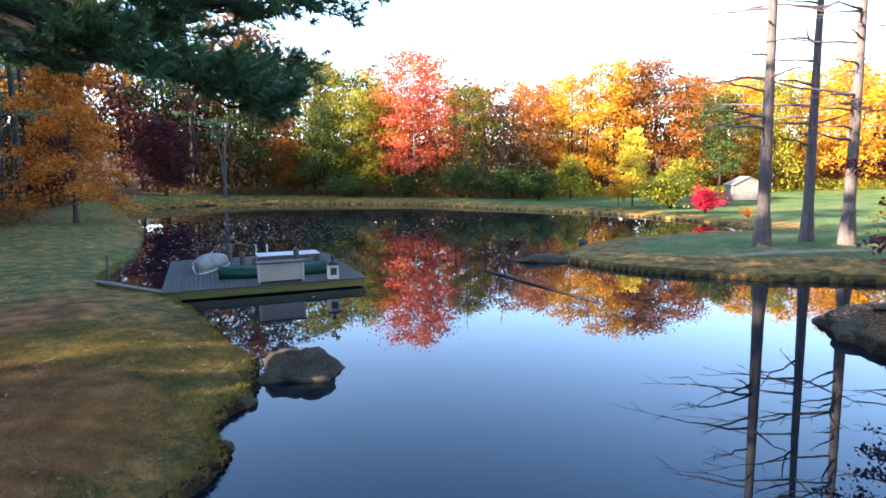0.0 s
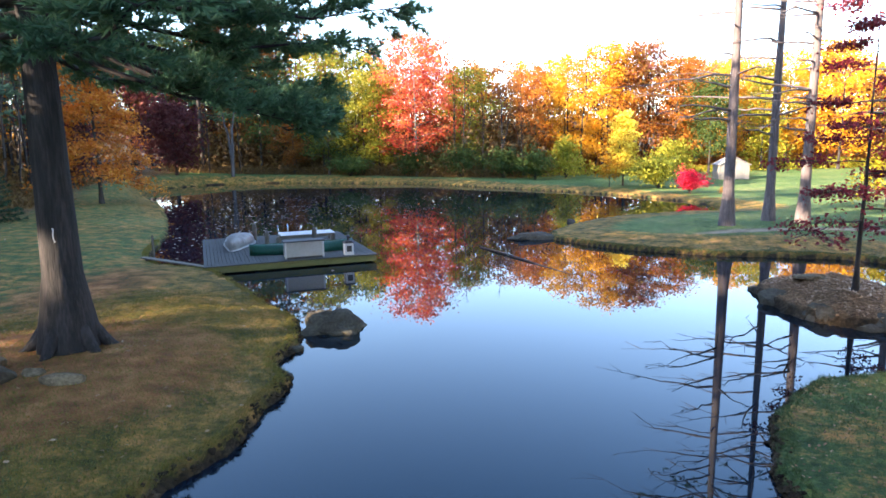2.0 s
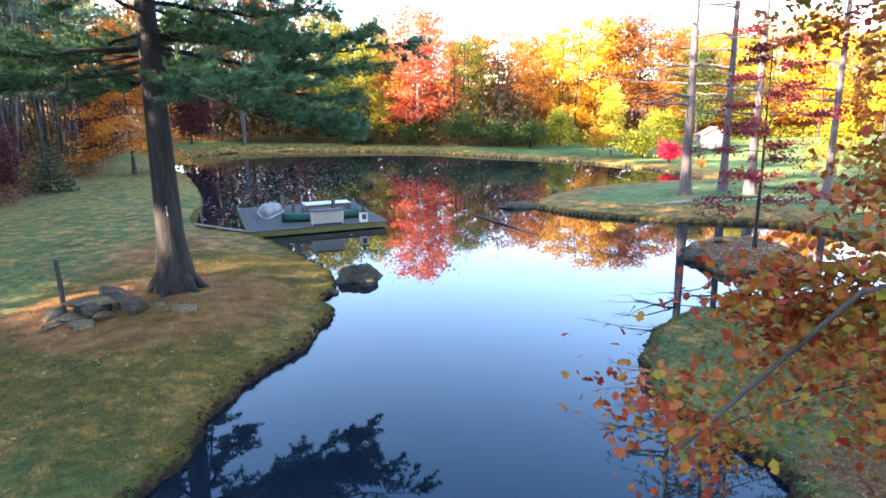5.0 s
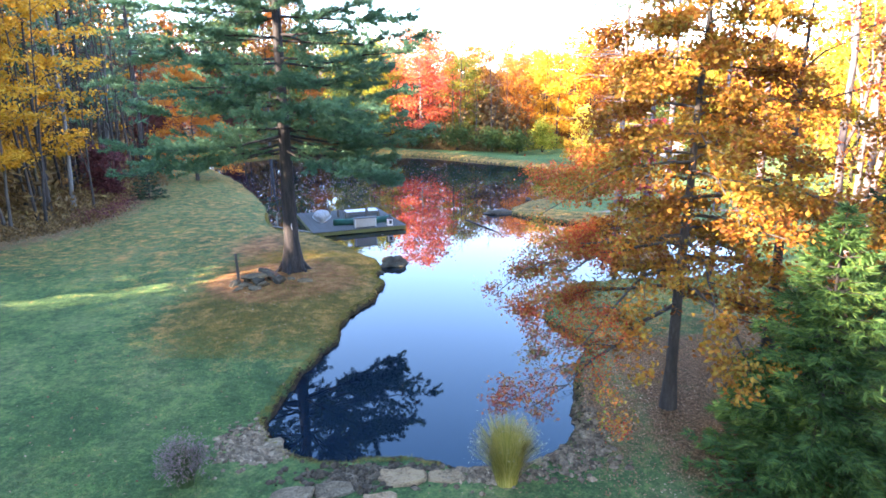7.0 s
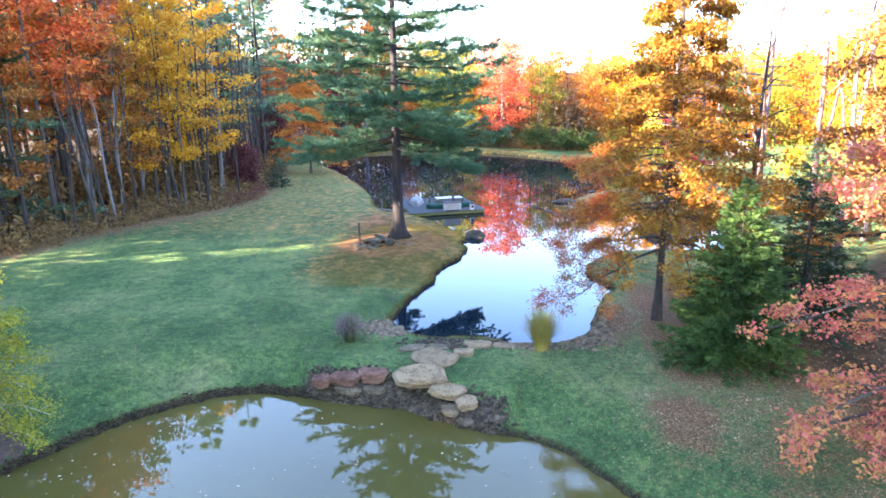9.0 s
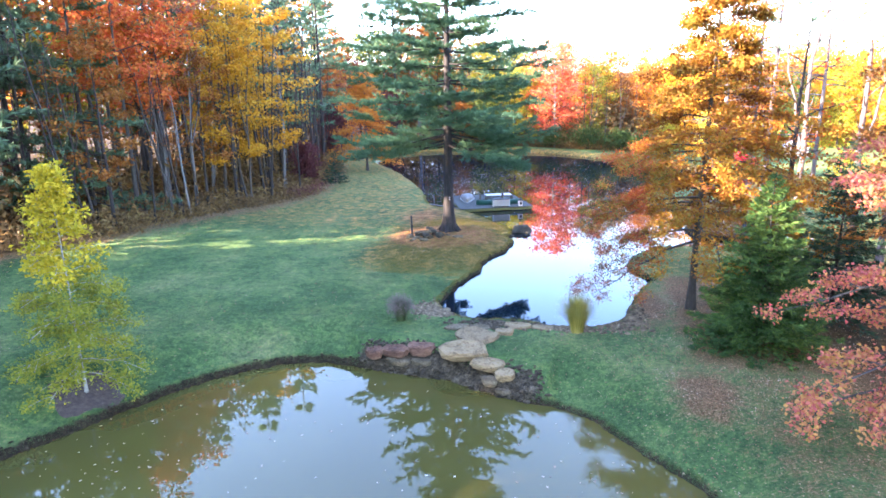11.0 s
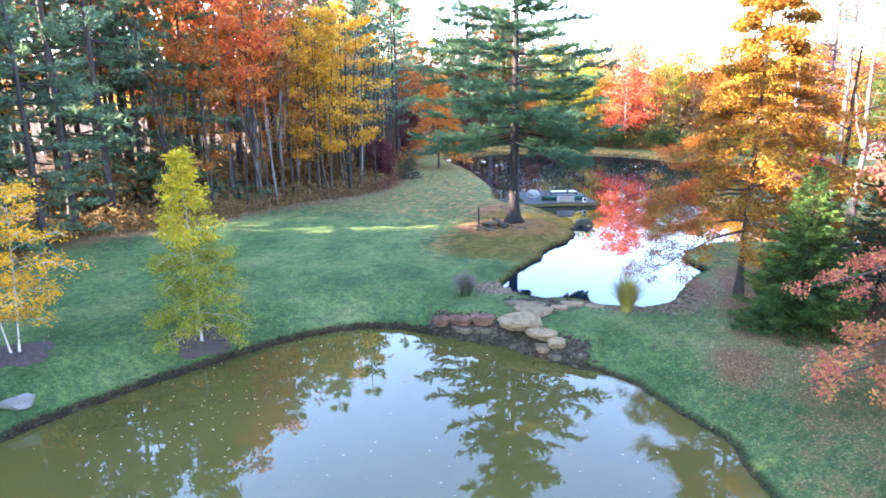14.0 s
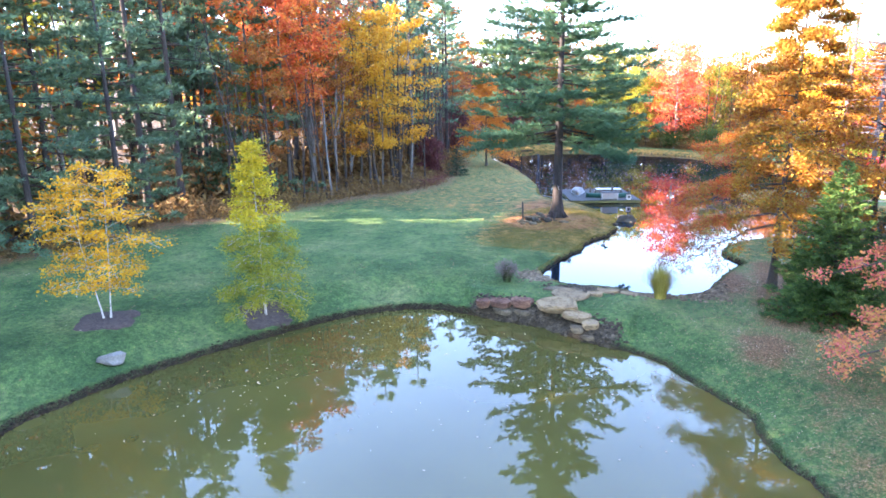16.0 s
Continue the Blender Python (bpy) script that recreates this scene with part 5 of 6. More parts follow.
thicket("undergrowth", [(x, float(north_edge(x)) + 1.0) for x in np.arange(12, 70, 0.8)], 1.2, 2.6, 8000, 0.34, LEAVES["olive"], "yellow-green brush below the far trees", 305)

# ---- stones ----
def rock_mesh(name, size, seed, material, square=0.55, rough=0.14, sub=3, facets=12):
    """A stone of that size, its foot at 0: cut by a few flat faces, then roughened."""
    bm = bmesh.new()
    bmesh.ops.create_icosphere(bm, subdivisions=sub, radius=1.0)
    r = np.random.default_rng(seed)
    cuts = r.normal(0, 1, (facets, 3))
    cuts /= np.linalg.norm(cuts, axis=1)[:, None]
    depth = r.uniform(0.58, 0.9, facets)
    for v in bm.verts:
        p = np.array(v.co)
        p = np.sign(p) * np.abs(p) ** square
        for c, d in zip(cuts, depth):
            k = p @ c
            if k > d:
                p = p - c * (k - d) * 0.97
        w = noise.noise(Vector(p * 1.6) + Vector((seed, 0, 0))) * rough + noise.noise(Vector(p * 5.0) + Vector((0, seed, 0))) * rough * 0.4
        p = p * (1 + w)
        v.co = Vector((p[0] * size[0] / 2, p[1] * size[1] / 2, (p[2] + 0.75) * size[2] / 1.75))
    for f in bm.faces:
        f.smooth = False
    me = bpy.data.meshes.new(name)
    bm.to_mesh(me)
    bm.free()
    me.materials.append(material)
    return me


def slab_mesh(name, size, seed, material, sides=13):
    """A flat quarried block: an angular outline, sheer layered sides and a worn level top."""
    r = np.random.default_rng(seed)
    a = (np.arange(sides) + r.uniform(-0.28, 0.28, sides)) * 2 * math.pi / sides
    c, d = np.cos(a), np.sin(a)
    reach = (np.abs(c) ** 2.8 + np.abs(d) ** 2.8) ** (-1 / 2.8) * r.uniform(0.8, 1.06, sides)
    bm = bmesh.new()
    rings = []
    for k, z in ((0.72, 0.0), (0.86, 0.2), (0.95, 0.46), (0.93, 0.53), (1.0, 0.66), (0.98, 0.84), (0.9, 0.95), (0.66, 1.0), (0.32, 0.97)):
        jit = r.normal(0, 0.028, sides)
        lift = r.normal(0, 0.045, sides)
        rings.append([bm.verts.new((c[i] * reach[i] * (k + jit[i]) * size[0] / 2, d[i] * reach[i] * (k + jit[i]) * size[1] / 2, (z + lift[i]) * size[2])) for i in range(sides)])
    for lo, hi in zip(rings, rings[1:]):
        for i in range(sides):
            j = (i + 1) % sides
            bm.faces.new((lo[i], lo[j], hi[j], hi[i]))
    bm.faces.new(rings[0][::-1])
    bm.faces.new(rings[-1])
    me = bpy.data.meshes.new(name)
    bm.to_mesh(me)
    bm.free()
    me.materials.append(material)
    return me


def slab(name, size, at, turn, seed, material, label, z, group="", tilt=(0, 0)):
    ob = new(name, slab_mesh(name, size, seed, material))
    ob.matrix_world = pose(at[0], at[1], z, tilt[0], tilt[1], turn)
    return tagged(ob, label, "rock", group)


def stone(name, size, at, turn, seed, material, label, group="", tilt=(0, 0), sink=0.05, square=0.55, z=None, rough=0.14, sub=3):
    ob = new(name, rock_mesh(name, size, seed, material, square, rough, sub))
    ob.matrix_world = pose(at[0], at[1], (on_ground(*at) if z is None else z) - sink, tilt[0], tilt[1], turn)
    return tagged(ob, label, "rock", group)


stone("boulder", (1.9, 1.35, 0.98), (-3.14, 13.71), 15, 5, MAT_STONE_MOSS, "rounded mossy boulder standing in the pond beside the bank", z=-0.42, sink=0, square=1.15, rough=0.3, sub=4)
stone("rock", (0.65, 0.45, 0.28), (-3.8, 12.02), 40, 6, MAT_STONE_MOSS, "small dark wet rock at the waterline", z=-0.14, sink=0, square=0.85, rough=0.25)
stone("rock", (0.45, 0.4, 0.28), (-3.55, 10.18), 10, 7, MAT_STONE_MOSS, "small dark wet rock at the waterline", z=-0.16, sink=0, square=0.85, rough=0.25)
stone("flat_rock", (3.0, 1.6, 0.55), (4.81, 29.88), 8, 8, MAT_STONE_MOSS, "long flat rock at the tip of the spit", z=-0.2, sink=0, square=0.45)
stone("rock", (0.5, 0.4, 0.3), (8.09, 36.77), 8, 9, MAT_STONE_MOSS, "low dark rock in the water off the spit", z=-0.1, sink=0)
stone("flat_rock", (1.15, 0.6, 0.22), (11.5, 16.6), 14, 10, MAT_STONE, "flat pale stone lying on the islet")
for i, (x, y, w, d, h) in enumerate([(14.7, 14.5, 1.3, 0.8, 0.32), (15.9, 14.2, 1.5, 0.8, 0.3), (17.2, 14.0, 1.3, 0.9, 0.34), (15.4, 15.0, 0.8, 0.6, 0.26)]):
    stone("stepping_stone", (w, d, h), (x, y), 20 * i, 12 + i, MAT_STONE, "flat grey stone in the line across the shallows", "stones beside the islet", z=-0.12, sink=0, square=0.45)
for i, (x, y, w, d, h, tn) in enumerate([(9.95, 15.8, 1.3, 0.9, 0.7, 80), (10.2, 14.0, 1.5, 0.9, 0.75, 130), (11.3, 13.1, 1.4, 0.8, 0.65, 10), (12.5, 13.4, 1.1, 0.8, 0.6, 30), (13.5, 14.6, 1.2, 0.7, 0.6, 50), (10.3, 17.4, 1.2, 0.8, 0.55, 70), (11.0, 13.8, 0.9, 0.6, 0.55, 0)]):
    stone("islet_rock", (w, d, h), (x, y), tn, 20 + i, MAT_STONE_MOSS, "mossy rock in the rim of the islet", "rocks round the islet", (5, -6), z=-0.3, sink=0, square=0.8, rough=0.25)

# fire ring beside the pine
ring = [(-9.9, 8.95, 0.9, 0.6, 0.45, 0), (-9.18, 9.23, 0.7, 0.5, 0.4, 0), (-8.7, 8.59, 0.95, 0.7, 0.62, 1), (-9.36, 8.21, 0.85, 0.6, 0.35, 2), (-10.29, 8.25, 0.9, 0.6, 0.3, 2), (-10.93, 8.59, 0.8, 0.6, 0.35, 0), (-9.78, 8.53, 1.1, 0.7, 0.62, 1),
        (-8.97, 8.91, 0.9, 0.55, 0.7, 3), (-9.65, 7.61, 0.75, 0.4, 0.22, 2), (-10.48, 7.74, 0.6, 0.4, 0.22, 2), (-10.42, 9.18, 0.8, 0.55, 0.5, 1)]
for i, (x, y, w, d, h, k) in enumerate(ring):
    stone("fire_ring_stone", (w * 0.95, d, h * 0.85), (x, y), 47 * i, 50 + i, (MAT_STONE, MAT_STONE_MOSS, MAT_STONE, MAT_STONE_RED)[k], ("grey slab of the tumbled fire ring", "mossy block of the tumbled fire ring", "low grey stone of the fire ring", "reddish slab of the fire ring")[k],
          "stones of the fire ring", (14 * (i % 3) - 12, 9 * (i % 2)), square=0.38, rough=0.1)
for i, (x, y, w, d, up, tn) in enumerate([(-9.75, 8.75, 1.15, 0.7, 0.3, 20), (-9.1, 8.75, 0.9, 0.6, 0.34, -30), (-10.3, 8.7, 0.95, 0.6, 0.26, 75), (-9.4, 8.95, 0.8, 0.5, 0.46, 10)]):
    stone("fire_ring_stone", (w, d, 0.2), (x, y), tn, 160 + i, (MAT_STONE, MAT_STONE_MOSS)[i % 2], "thin flat slab lying on top of the fire ring", "stones of the fire ring", (9 - 5 * i, -8 + 6 * i), sink=-up, square=0.35, rough=0.1)
stone("rock", (0.42, 0.34, 0.2), (-8.15, 9.08), 0, 64, MAT_STONE, "small grey rock in the pine needles")
stone("rock", (0.95, 0.5, 0.26), (-7.42, 8.69), 12, 65, MAT_STONE, "flat grey rock in the pine needles")
stone("rock", (1.35, 0.75, 0.62), (-19.1, -23.8), 22, 66, MAT_STONE_WHITE, "pale grey rock lying on the lawn by the pond", (0), (0, -8), square=0.5)

# the stone crossing between the ponds
slab("bridge_slab", (2.45, 1.35, 0.46), (-3.2, -11.4), 3, 70, MAT_STONE_TAN, "broad tan sandstone slab bridging the spillway", 0.1, tilt=(10, -2))
slab("bridge_slab", (2.1, 1.55, 0.36), (-2.9, -10.05), -8, 71, MAT_STONE_TAN, "flat tan sandstone slab bridging the spillway", 0.27, tilt=(2, 1))
for i, (x, y, w, d, h, z, mt, lb) in enumerate([
    (-5.05, -11.2, 1.2, 0.8, 0.56, 0.02, MAT_STONE_RED, "reddish sandstone block in the pond wall"), (-6.15, -11.4, 1.15, 0.65, 0.46, 0.00, MAT_STONE_RED, "reddish sandstone block in the pond wall"),
    (-6.98, -11.62, 0.75, 0.6, 0.46, -0.04, MAT_STONE_RED, "pinkish block at the end of the pond wall"), (-5.95, -11.62, 1.0, 0.5, 0.34, -0.32, MAT_STONE_DARK, "dark block low in the pond wall"),
    (-4.89, -11.6, 0.9, 0.5, 0.36, -0.3, MAT_STONE_DARK, "dark block low in the pond wall"), (-2.1, -12.1, 1.25, 0.8, 0.42, 0.02, MAT_STONE_TAN, "tan sandstone block beside the spillway"),
    (-1.3, -12.65, 0.75, 0.65, 0.4, -0.12, MAT_STONE_TAN, "tan stepped block beside the spillway"), (-1.9, -12.75, 0.7, 0.55, 0.36, -0.36, MAT_STONE, "small grey block by the spillway"),
    (-1.3, -13.1, 0.6, 0.4, 0.25, -0.52, MAT_STONE_DARK, "dark wet stone at the waterline"), (-3.95, -8.9, 1.1, 0.7, 0.34, 0.26, MAT_STONE, "grey stone edging the outlet"), (-3.0, -8.5, 1.0, 0.6, 0.32, 0.16, MAT_STONE, "grey wet stone edging the outlet"),
    (-1.25, -8.0, 1.25, 0.7, 0.42, 0.10, MAT_STONE_TAN, "long tan stone edging the outlet"), (-0.1, -7.95, 1.0, 0.55, 0.34, 0.10, MAT_STONE_TAN, "tan stone edging the outlet"), (-1.75, -9.2, 0.85, 0.6, 0.36, 0.3, MAT_STONE_TAN, "small tan stone beside the slab"),
    (-0.83, -7.3, 1.0, 0.6, 0.36, -0.10, MAT_STONE_DARK, "dark wet rock in the outlet"), (-3.5, -7.75, 0.9, 0.5, 0.34, 0.00, MAT_STONE, "grey stone at the mouth of the outlet"), (2.32, -7.5, 0.7, 0.5, 0.3, 0.05, MAT_STONE, "grey stone on the pebbly bank"),
    (3.05, -6.98, 0.8, 0.6, 0.35, 0.00, MAT_STONE, "grey stone on the pebbly bank"), (-5.2, -6.25, 0.85, 0.6, 0.4, 0.00, MAT_STONE, "grey block beside the outlet pebbles"), (-2.4, -7.9, 0.8, 0.6, 0.3, 0.0, MAT_STONE_DARK, "dark wet rock in the outlet")]):
    slab("wall_stone", (w * 1.12, d * 1.12, h * 0.85), (x, y), (-9, 6, 14, -4)[i % 4], 80 + i, mt, lb, z - 0.09, "stones of the crossing", ((i * 7) % 9 - 4, (i * 5) % 9 - 4))


def pebbles(name, spots, count, size, material, label, seed, lift=0.0):
    """Loose stones too many to count: small cut blocks in one mesh."""
    r = np.random.default_rng(seed)
    base = np.array([(1, 0, 0), (-1, 0, 0), (0, 1, 0), (0, -1, 0), (0, 0, 1), (0, 0, -1), (.6, .6, .5), (-.6, .6, .5), (.6, -.6, .5), (-.6, -.6, .5)], float)
    tri = np.array([(4, 6, 7), (4, 8, 6), (4, 7, 9), (4, 9, 8), (0, 6, 8), (1, 9, 7), (2, 7, 6), (3, 8, 9), (5, 2, 0), (5, 0, 3), (5, 3, 1), (5, 1, 2), (0, 2, 6), (0, 8, 3), (1, 3, 9), (1, 7, 2)])
    k = r.integers(0, len(spots), count)
    c = np.array([(s[0], s[1]) for s in spots])[k] + r.normal(0, 1, (count, 2)) * np.array([(s[2], s[3]) for s in spots])[k]
    z = ground_z(c[:, 0], c[:, 1])[0]
    s = size * r.uniform(0.5, 1.5, (count, 1, 1)) * r.uniform(0.7, 1.3, (count, 1, 3))
    a = r.uniform(0, 6.28, count)
    v = base[None] * (1 + r.normal(0, 0.18, (count, 10, 3))) * s
    x = v[..., 0] * np.cos(a)[:, None] - v[..., 1] * np.sin(a)[:, None]
    y = v[..., 0] * np.sin(a)[:, None] + v[..., 1] * np.cos(a)[:, None]
    v = np.stack([x + c[:, :1], y + c[:, 1:], v[..., 2] * 0.7 + z[:, None] + lift], -1).reshape(-1, 3)
    f = (tri[None] + np.arange(count)[:, None, None] * 10).reshape(-1, 3)
    return tagged(new(name, mesh_from(name, v, f, material)), label, "gravel", kind="stuff")


MAT_PEBBLE = surface_mat("tan_pebbles", [(0.36, (0.06, 0.042, 0.024)), (0.5, (0.13, 0.094, 0.056)), (0.64, (0.21, 0.16, 0.1))], 3, 16, 0.85, 0.5, island=0.5, spec=0.12)
pebbles("gravel", [(p[0], p[1] + 0.42, 0.25, 0.26) for p in LOWER if -7.6 < p[0] < -0.1 and p[1] > -14.4], 4200, 0.078, MAT_STONE_DARK, "dark wet gravel below the crossing", 401)
pebbles("gravel", [(-5.95, -6.2, 0.35, 0.5), (-5.3, -6.7, 0.4, 0.25)], 900, 0.07, MAT_PEBBLE, "tan gravel at the outlet", 402)
pebbles("gravel", [(-2.6, -8.0, 0.7, 0.3), (-2.0, -7.6, 1.0, 0.2)], 360, 0.08, MAT_STONE_DARK, "dark gravel in the bed of the outlet", 404)
pebbles("gravel", [(3.05, -6.99, 0.6, 0.5), (4.09, -5.58, 0.3, 0.8), (1.26, -7.84, 0.6, 0.25)], 900, 0.085, MAT_PEBBLE, "tan and grey pebbles on the bank", 403)

MAT_CLOD = surface_mat("dark_bank_soil", [(0.36, (0.009, 0.006, 0.004)), (0.5, (0.026, 0.018, 0.010)), (0.64, (0.058, 0.042, 0.022))], 4, 20, 0.95, 0.8, island=0.4, spec=0.12)
pebbles("bank_soil", [(p[0], p[1], 0.06, 0.06) for p in UPPER if p[0] < 8 and p[1] < 24], 3600, 0.042, MAT_CLOD, "crumbling dark soil along the undercut bank", 405)
pebbles("bank_soil", [(p[0], p[1], 0.1, 0.1) for p in LOWER if p[1] > -34 and p[0] < -0.5], 2200, 0.06, MAT_CLOD, "dark stony soil along the edge of the lower pond", 406)

# ---- the raft dock and what lies on it ----
DOCK = pose(-6.2, 22.55, 0.0, 0, 0, math.degrees(math.atan2(2.5, 6.45)))      # middle of its near edge
dock = thing("dock", DOCK, "grey weathered plank swimming dock with mossy timber sides", "dock")
DW, DD, DZ = 6.95, 8.2, 0.36
bm = bmesh.new()
for y in (0.05, DD - 0.05):
    box(bm, (DW, 0.09, 0.26), pose(0, y, DZ - 0.17), 0.012)
for x in (-DW / 2 + 0.05, DW / 2 - 0.05):
    box(bm, (0.09, DD - 0.18, 0.26), pose(x, DD / 2, DZ - 0.17), 0.012)
part("fascia", bm, MAT_FASCIA, dock, "greenish treated timber side boards")
for x in (-2.3, 2.3):
    for y in (1.2, DD - 1.2):
        bm = bmesh.new()
        box(bm, (1.6, 1.4, 0.34), pose(x, y, 0.0), 0.06)
        part("float", bm, MAT_BLACK, dock, "black plastic float")
bm = bmesh.new()
box(bm, (0.135, DD + 0.06, 0.035), None, 0.006)
plank_me = bpy.data.meshes.new("plank")
bm.to_mesh(plank_me)
bm.free()
plank_me.materials.append(MAT_DECK)
for i in range(48):
    ob = part_mesh("plank", plank_me, dock)
    ob.matrix_local = pose(-DW / 2 + 0.073 + i * 0.1458, DD / 2, DZ - 0.022 + 0.003 * math.sin(i * 2.7), 0, 0, 0)


def dock_at(x, y, z=0.0, turn=0.0):
    return DOCK @ pose(x, y, DZ - 0.004 + z, 0, 0, turn)


def turned(profile, sides=20):
    """A closed form spun round z from (radius, height) pairs."""
    bm = bmesh.new()
    rings = []
    for r, z in profile:
        rings.append([bm.verts.new((r * math.cos(k * 2 * math.pi / sides), r * math.sin(k * 2 * math.pi / sides), z)) for k in range(sides)])
    for a, b in zip(rings, rings[1:]):
        for k in range(sides):
            bm.faces.new((a[k], a[(k + 1) % sides], b[(k + 1) % sides], b[k]))
    bm.faces.new(rings[0][::-1])
    bm.faces.new(rings[-1])
    return bm


for i, (x, y, h, r) in enumerate([(-1.0, 6.6, 0.85, 0.11), (-0.55, 5.2, 0.62, 0.11), (-0.1, 4.4, 0.42, 0.11), (1.6, 4.4, 0.75, 0.12), (2.35, 3.6, 0.55, 0.11)]):
    post = thing("mooring_post", dock_at(x, y, -0.6), "round grey timber mooring post through the dock", "post", "posts of the dock")
    part("post", turned([(r * 0.96, 0), (r, 0.4), (r * 0.97, h + 0.5), (r * 0.82, h + 0.58), (r * 0.4, h + 0.6)], 14), MAT_TIMBER, post, smooth=False)


def hull(length, beam, depth, transom, material, name, parent, n=22, m=10, ribs=True):
    """An upturned boat shell: keel up, gunwale down at 0."""
    bm = bmesh.new()
    rows = []
    for i in range(n + 1):
        t = i / n
        if transom:
            w = beam / 2 * min(1.0, (1 - t) ** 0.55 * 1.12 + 0.02) * (0.86 + 0.14 * math.sin(math.pi * min(1, t * 1.4)))
            k = depth * (0.86 + 0.14 * t) * (1 if t < 0.9 else 1 - (t - 0.9) * 3.2)
        else:
            w = beam / 2 * math.sin(math.pi * (0.02 + 0.96 * t)) ** 0.62
            k = depth * (0.9 + 0.22 * abs(2 * t - 1) ** 3)
        row = []
        for j in range(m + 1):
            a = math.pi * j / m
            c, s = math.cos(a), math.sin(a)
            row.append(bm.verts.new((length * (t - 0.5), w * np.sign(c) * abs(c) ** 0.65, k * s ** 0.7 + (0.02 if 0 < j < m else 0))))
        rows.append(row)
    for a, b in zip(rows, rows[1:]):
        for j in range(m):
            bm.faces.new((a[j], a[j + 1], b[j + 1], b[j]))
    for row in (rows[0], rows[-1]):
        try:
            bm.faces.new(row)
        except ValueError:
            pass
    bmesh.ops.solidify(bm, geom=bm.faces[:], thickness=0.012)
    return part(name, bm, material, parent, smooth=True)


rowboat = thing("rowboat", dock_at(-1.95, 4.9, 0.02, -101), "upturned dented aluminium rowing boat on the dock", "boat")
hull(3.2, 1.4, 0.5, True, MAT_ALU, "hull", rowboat)
for y in (-0.42, 0.0, 0.42):
    bm = bmesh.new()
    box(bm, (2.3, 0.035, 0.03), pose(-0.2, y, 0.515 - 0.14 * abs(y) / 0.42, 0, 2, 0), 0.008)
    part("strake", bm, MAT_ALU, rowboat)
bm = bmesh.new()
for s in (-1, 1):
    for i in range(14):
        t0, t1 = i / 14, (i + 1) / 14
        w0, w1 = [0.735 * min(1.0, (1 - t) ** 0.55 * 1.12 + 0.02) * (0.86 + 0.14 * math.sin(math.pi * min(1, t * 1.4))) for t in (t0, t1)]
        a, b = Vector((3.2 * (t0 - 0.5), s * w0, 0.03)), Vector((3.2 * (t1 - 0.5), s * w1, 0.03))
        box(bm, ((b - a).length + 0.02, 0.05, 0.05), Matrix.Translation((a + b) / 2) @ (b - a).to_track_quat("X", "Z").to_matrix().to_4x4())
part("gunwale", bm, MAT_WHITE, rowboat, "pale rolled gunwale")

canoe = thing("canoe", dock_at(0.65, 2.0, 0.0, -2), "upturned dark green canoe lying along the dock", "canoe")
hull(4.5, 0.9, 0.42, False, MAT_GREEN, "hull", canoe)
bm = bmesh.new()
box(bm, (4.1, 0.03, 0.025), pose(0, 0, 0.438), 0.006)
part("keel_strip", bm, MAT_GREEN, canoe)

bench = thing("storage_bench", dock_at(0.5, 0.62) @ Matrix.Diagonal((0.87, 1, 1, 1)), "cream painted storage bench with dark lid at the dock edge", "bench")
bm = bmesh.new()
box(bm, (1.85, 0.05, 0.62), pose(0, -0.2, 0.36), 0.012)
part("front_panel", bm, MAT_CREAM, bench)
bm = bmesh.new()
box(bm, (1.85, 0.05, 0.62), pose(0, 0.24, 0.36), 0.012)
part("back_panel", bm, MAT_CREAM, bench)
for x in (-0.9, 0.9):
    bm = bmesh.new()
    box(bm, (0.05, 0.385, 0.62), pose(x, 0.02, 0.36), 0.012)
    part("side_panel", bm, MAT_CREAM, bench)
    bm = bmesh.new()
    box(bm, (0.07, 0.07, 0.68), pose(x * 0.995, -0.235, 0.34), 0.012)
    part("corner_post", bm, MAT_WHITE, bench)
bm = bmesh.new()
box(bm, (1.95, 0.6, 0.055), pose(0, 0.02, 0.705), 0.018)
part("lid", bm, MAT_BLACK, bench, "dark lid")

box_post = thing("box_post", dock_at(2.35, 0.35) @ Matrix.Scale(0.92, 4), "white post box with black opening and dark cap", "box")
bm = bmesh.new()
box(bm, (0.42, 0.36, 0.56), pose(0, 0, 0.28), 0.015)
part("body", bm, MAT_WHITE, box_post)
bm = bmesh.new()
box(bm, (0.24, 0.02, 0.28), pose(0, -0.178, 0.3), 0.004)
part("opening", bm, MAT_BLACK, box_post, "black opening")
bm = bmesh.new()
box(bm, (0.5, 0.44, 0.05), pose(0, 0, 0.585), 0.012)
box(bm, (0.34, 0.3, 0.06), pose(0, 0, 0.64), 0.015)
part("cap", bm, MAT_BLACK, box_post, "dark cap")
part("finial", turned([(0.06, 0.67), (0.06, 0.8), (0.085, 0.84), (0.085, 0.9), (0.03, 0.94)], 12), MAT_BLACK, box_post)

swim = thing("swim_platform", dock_at(1.35, 5.2), "low white swim platform with grey legs at the dock edge", "platform")
for i in range(6):
    bm = bmesh.new()
    box(bm, (2.6, 0.19, 0.04), pose(0, -0.5 + i * 0.2, 0.42), 0.01)
    part("slat", bm, MAT_WHITE, swim)
for x in (-1.2, 1.2):
    for y in (-0.5, 0.5):
        bm = bmesh.new()
        box(bm, (0.09, 0.09, 0.4), pose(x, y, 0.2), 0.01)
        part("leg", bm, MAT_TIMBER, swim)
bm = bmesh.new()
box(bm, (2.6, 0.04, 0.14), pose(0, -0.62, 0.34), 0.008)
part("apron", bm, MAT_TIMBER, swim)

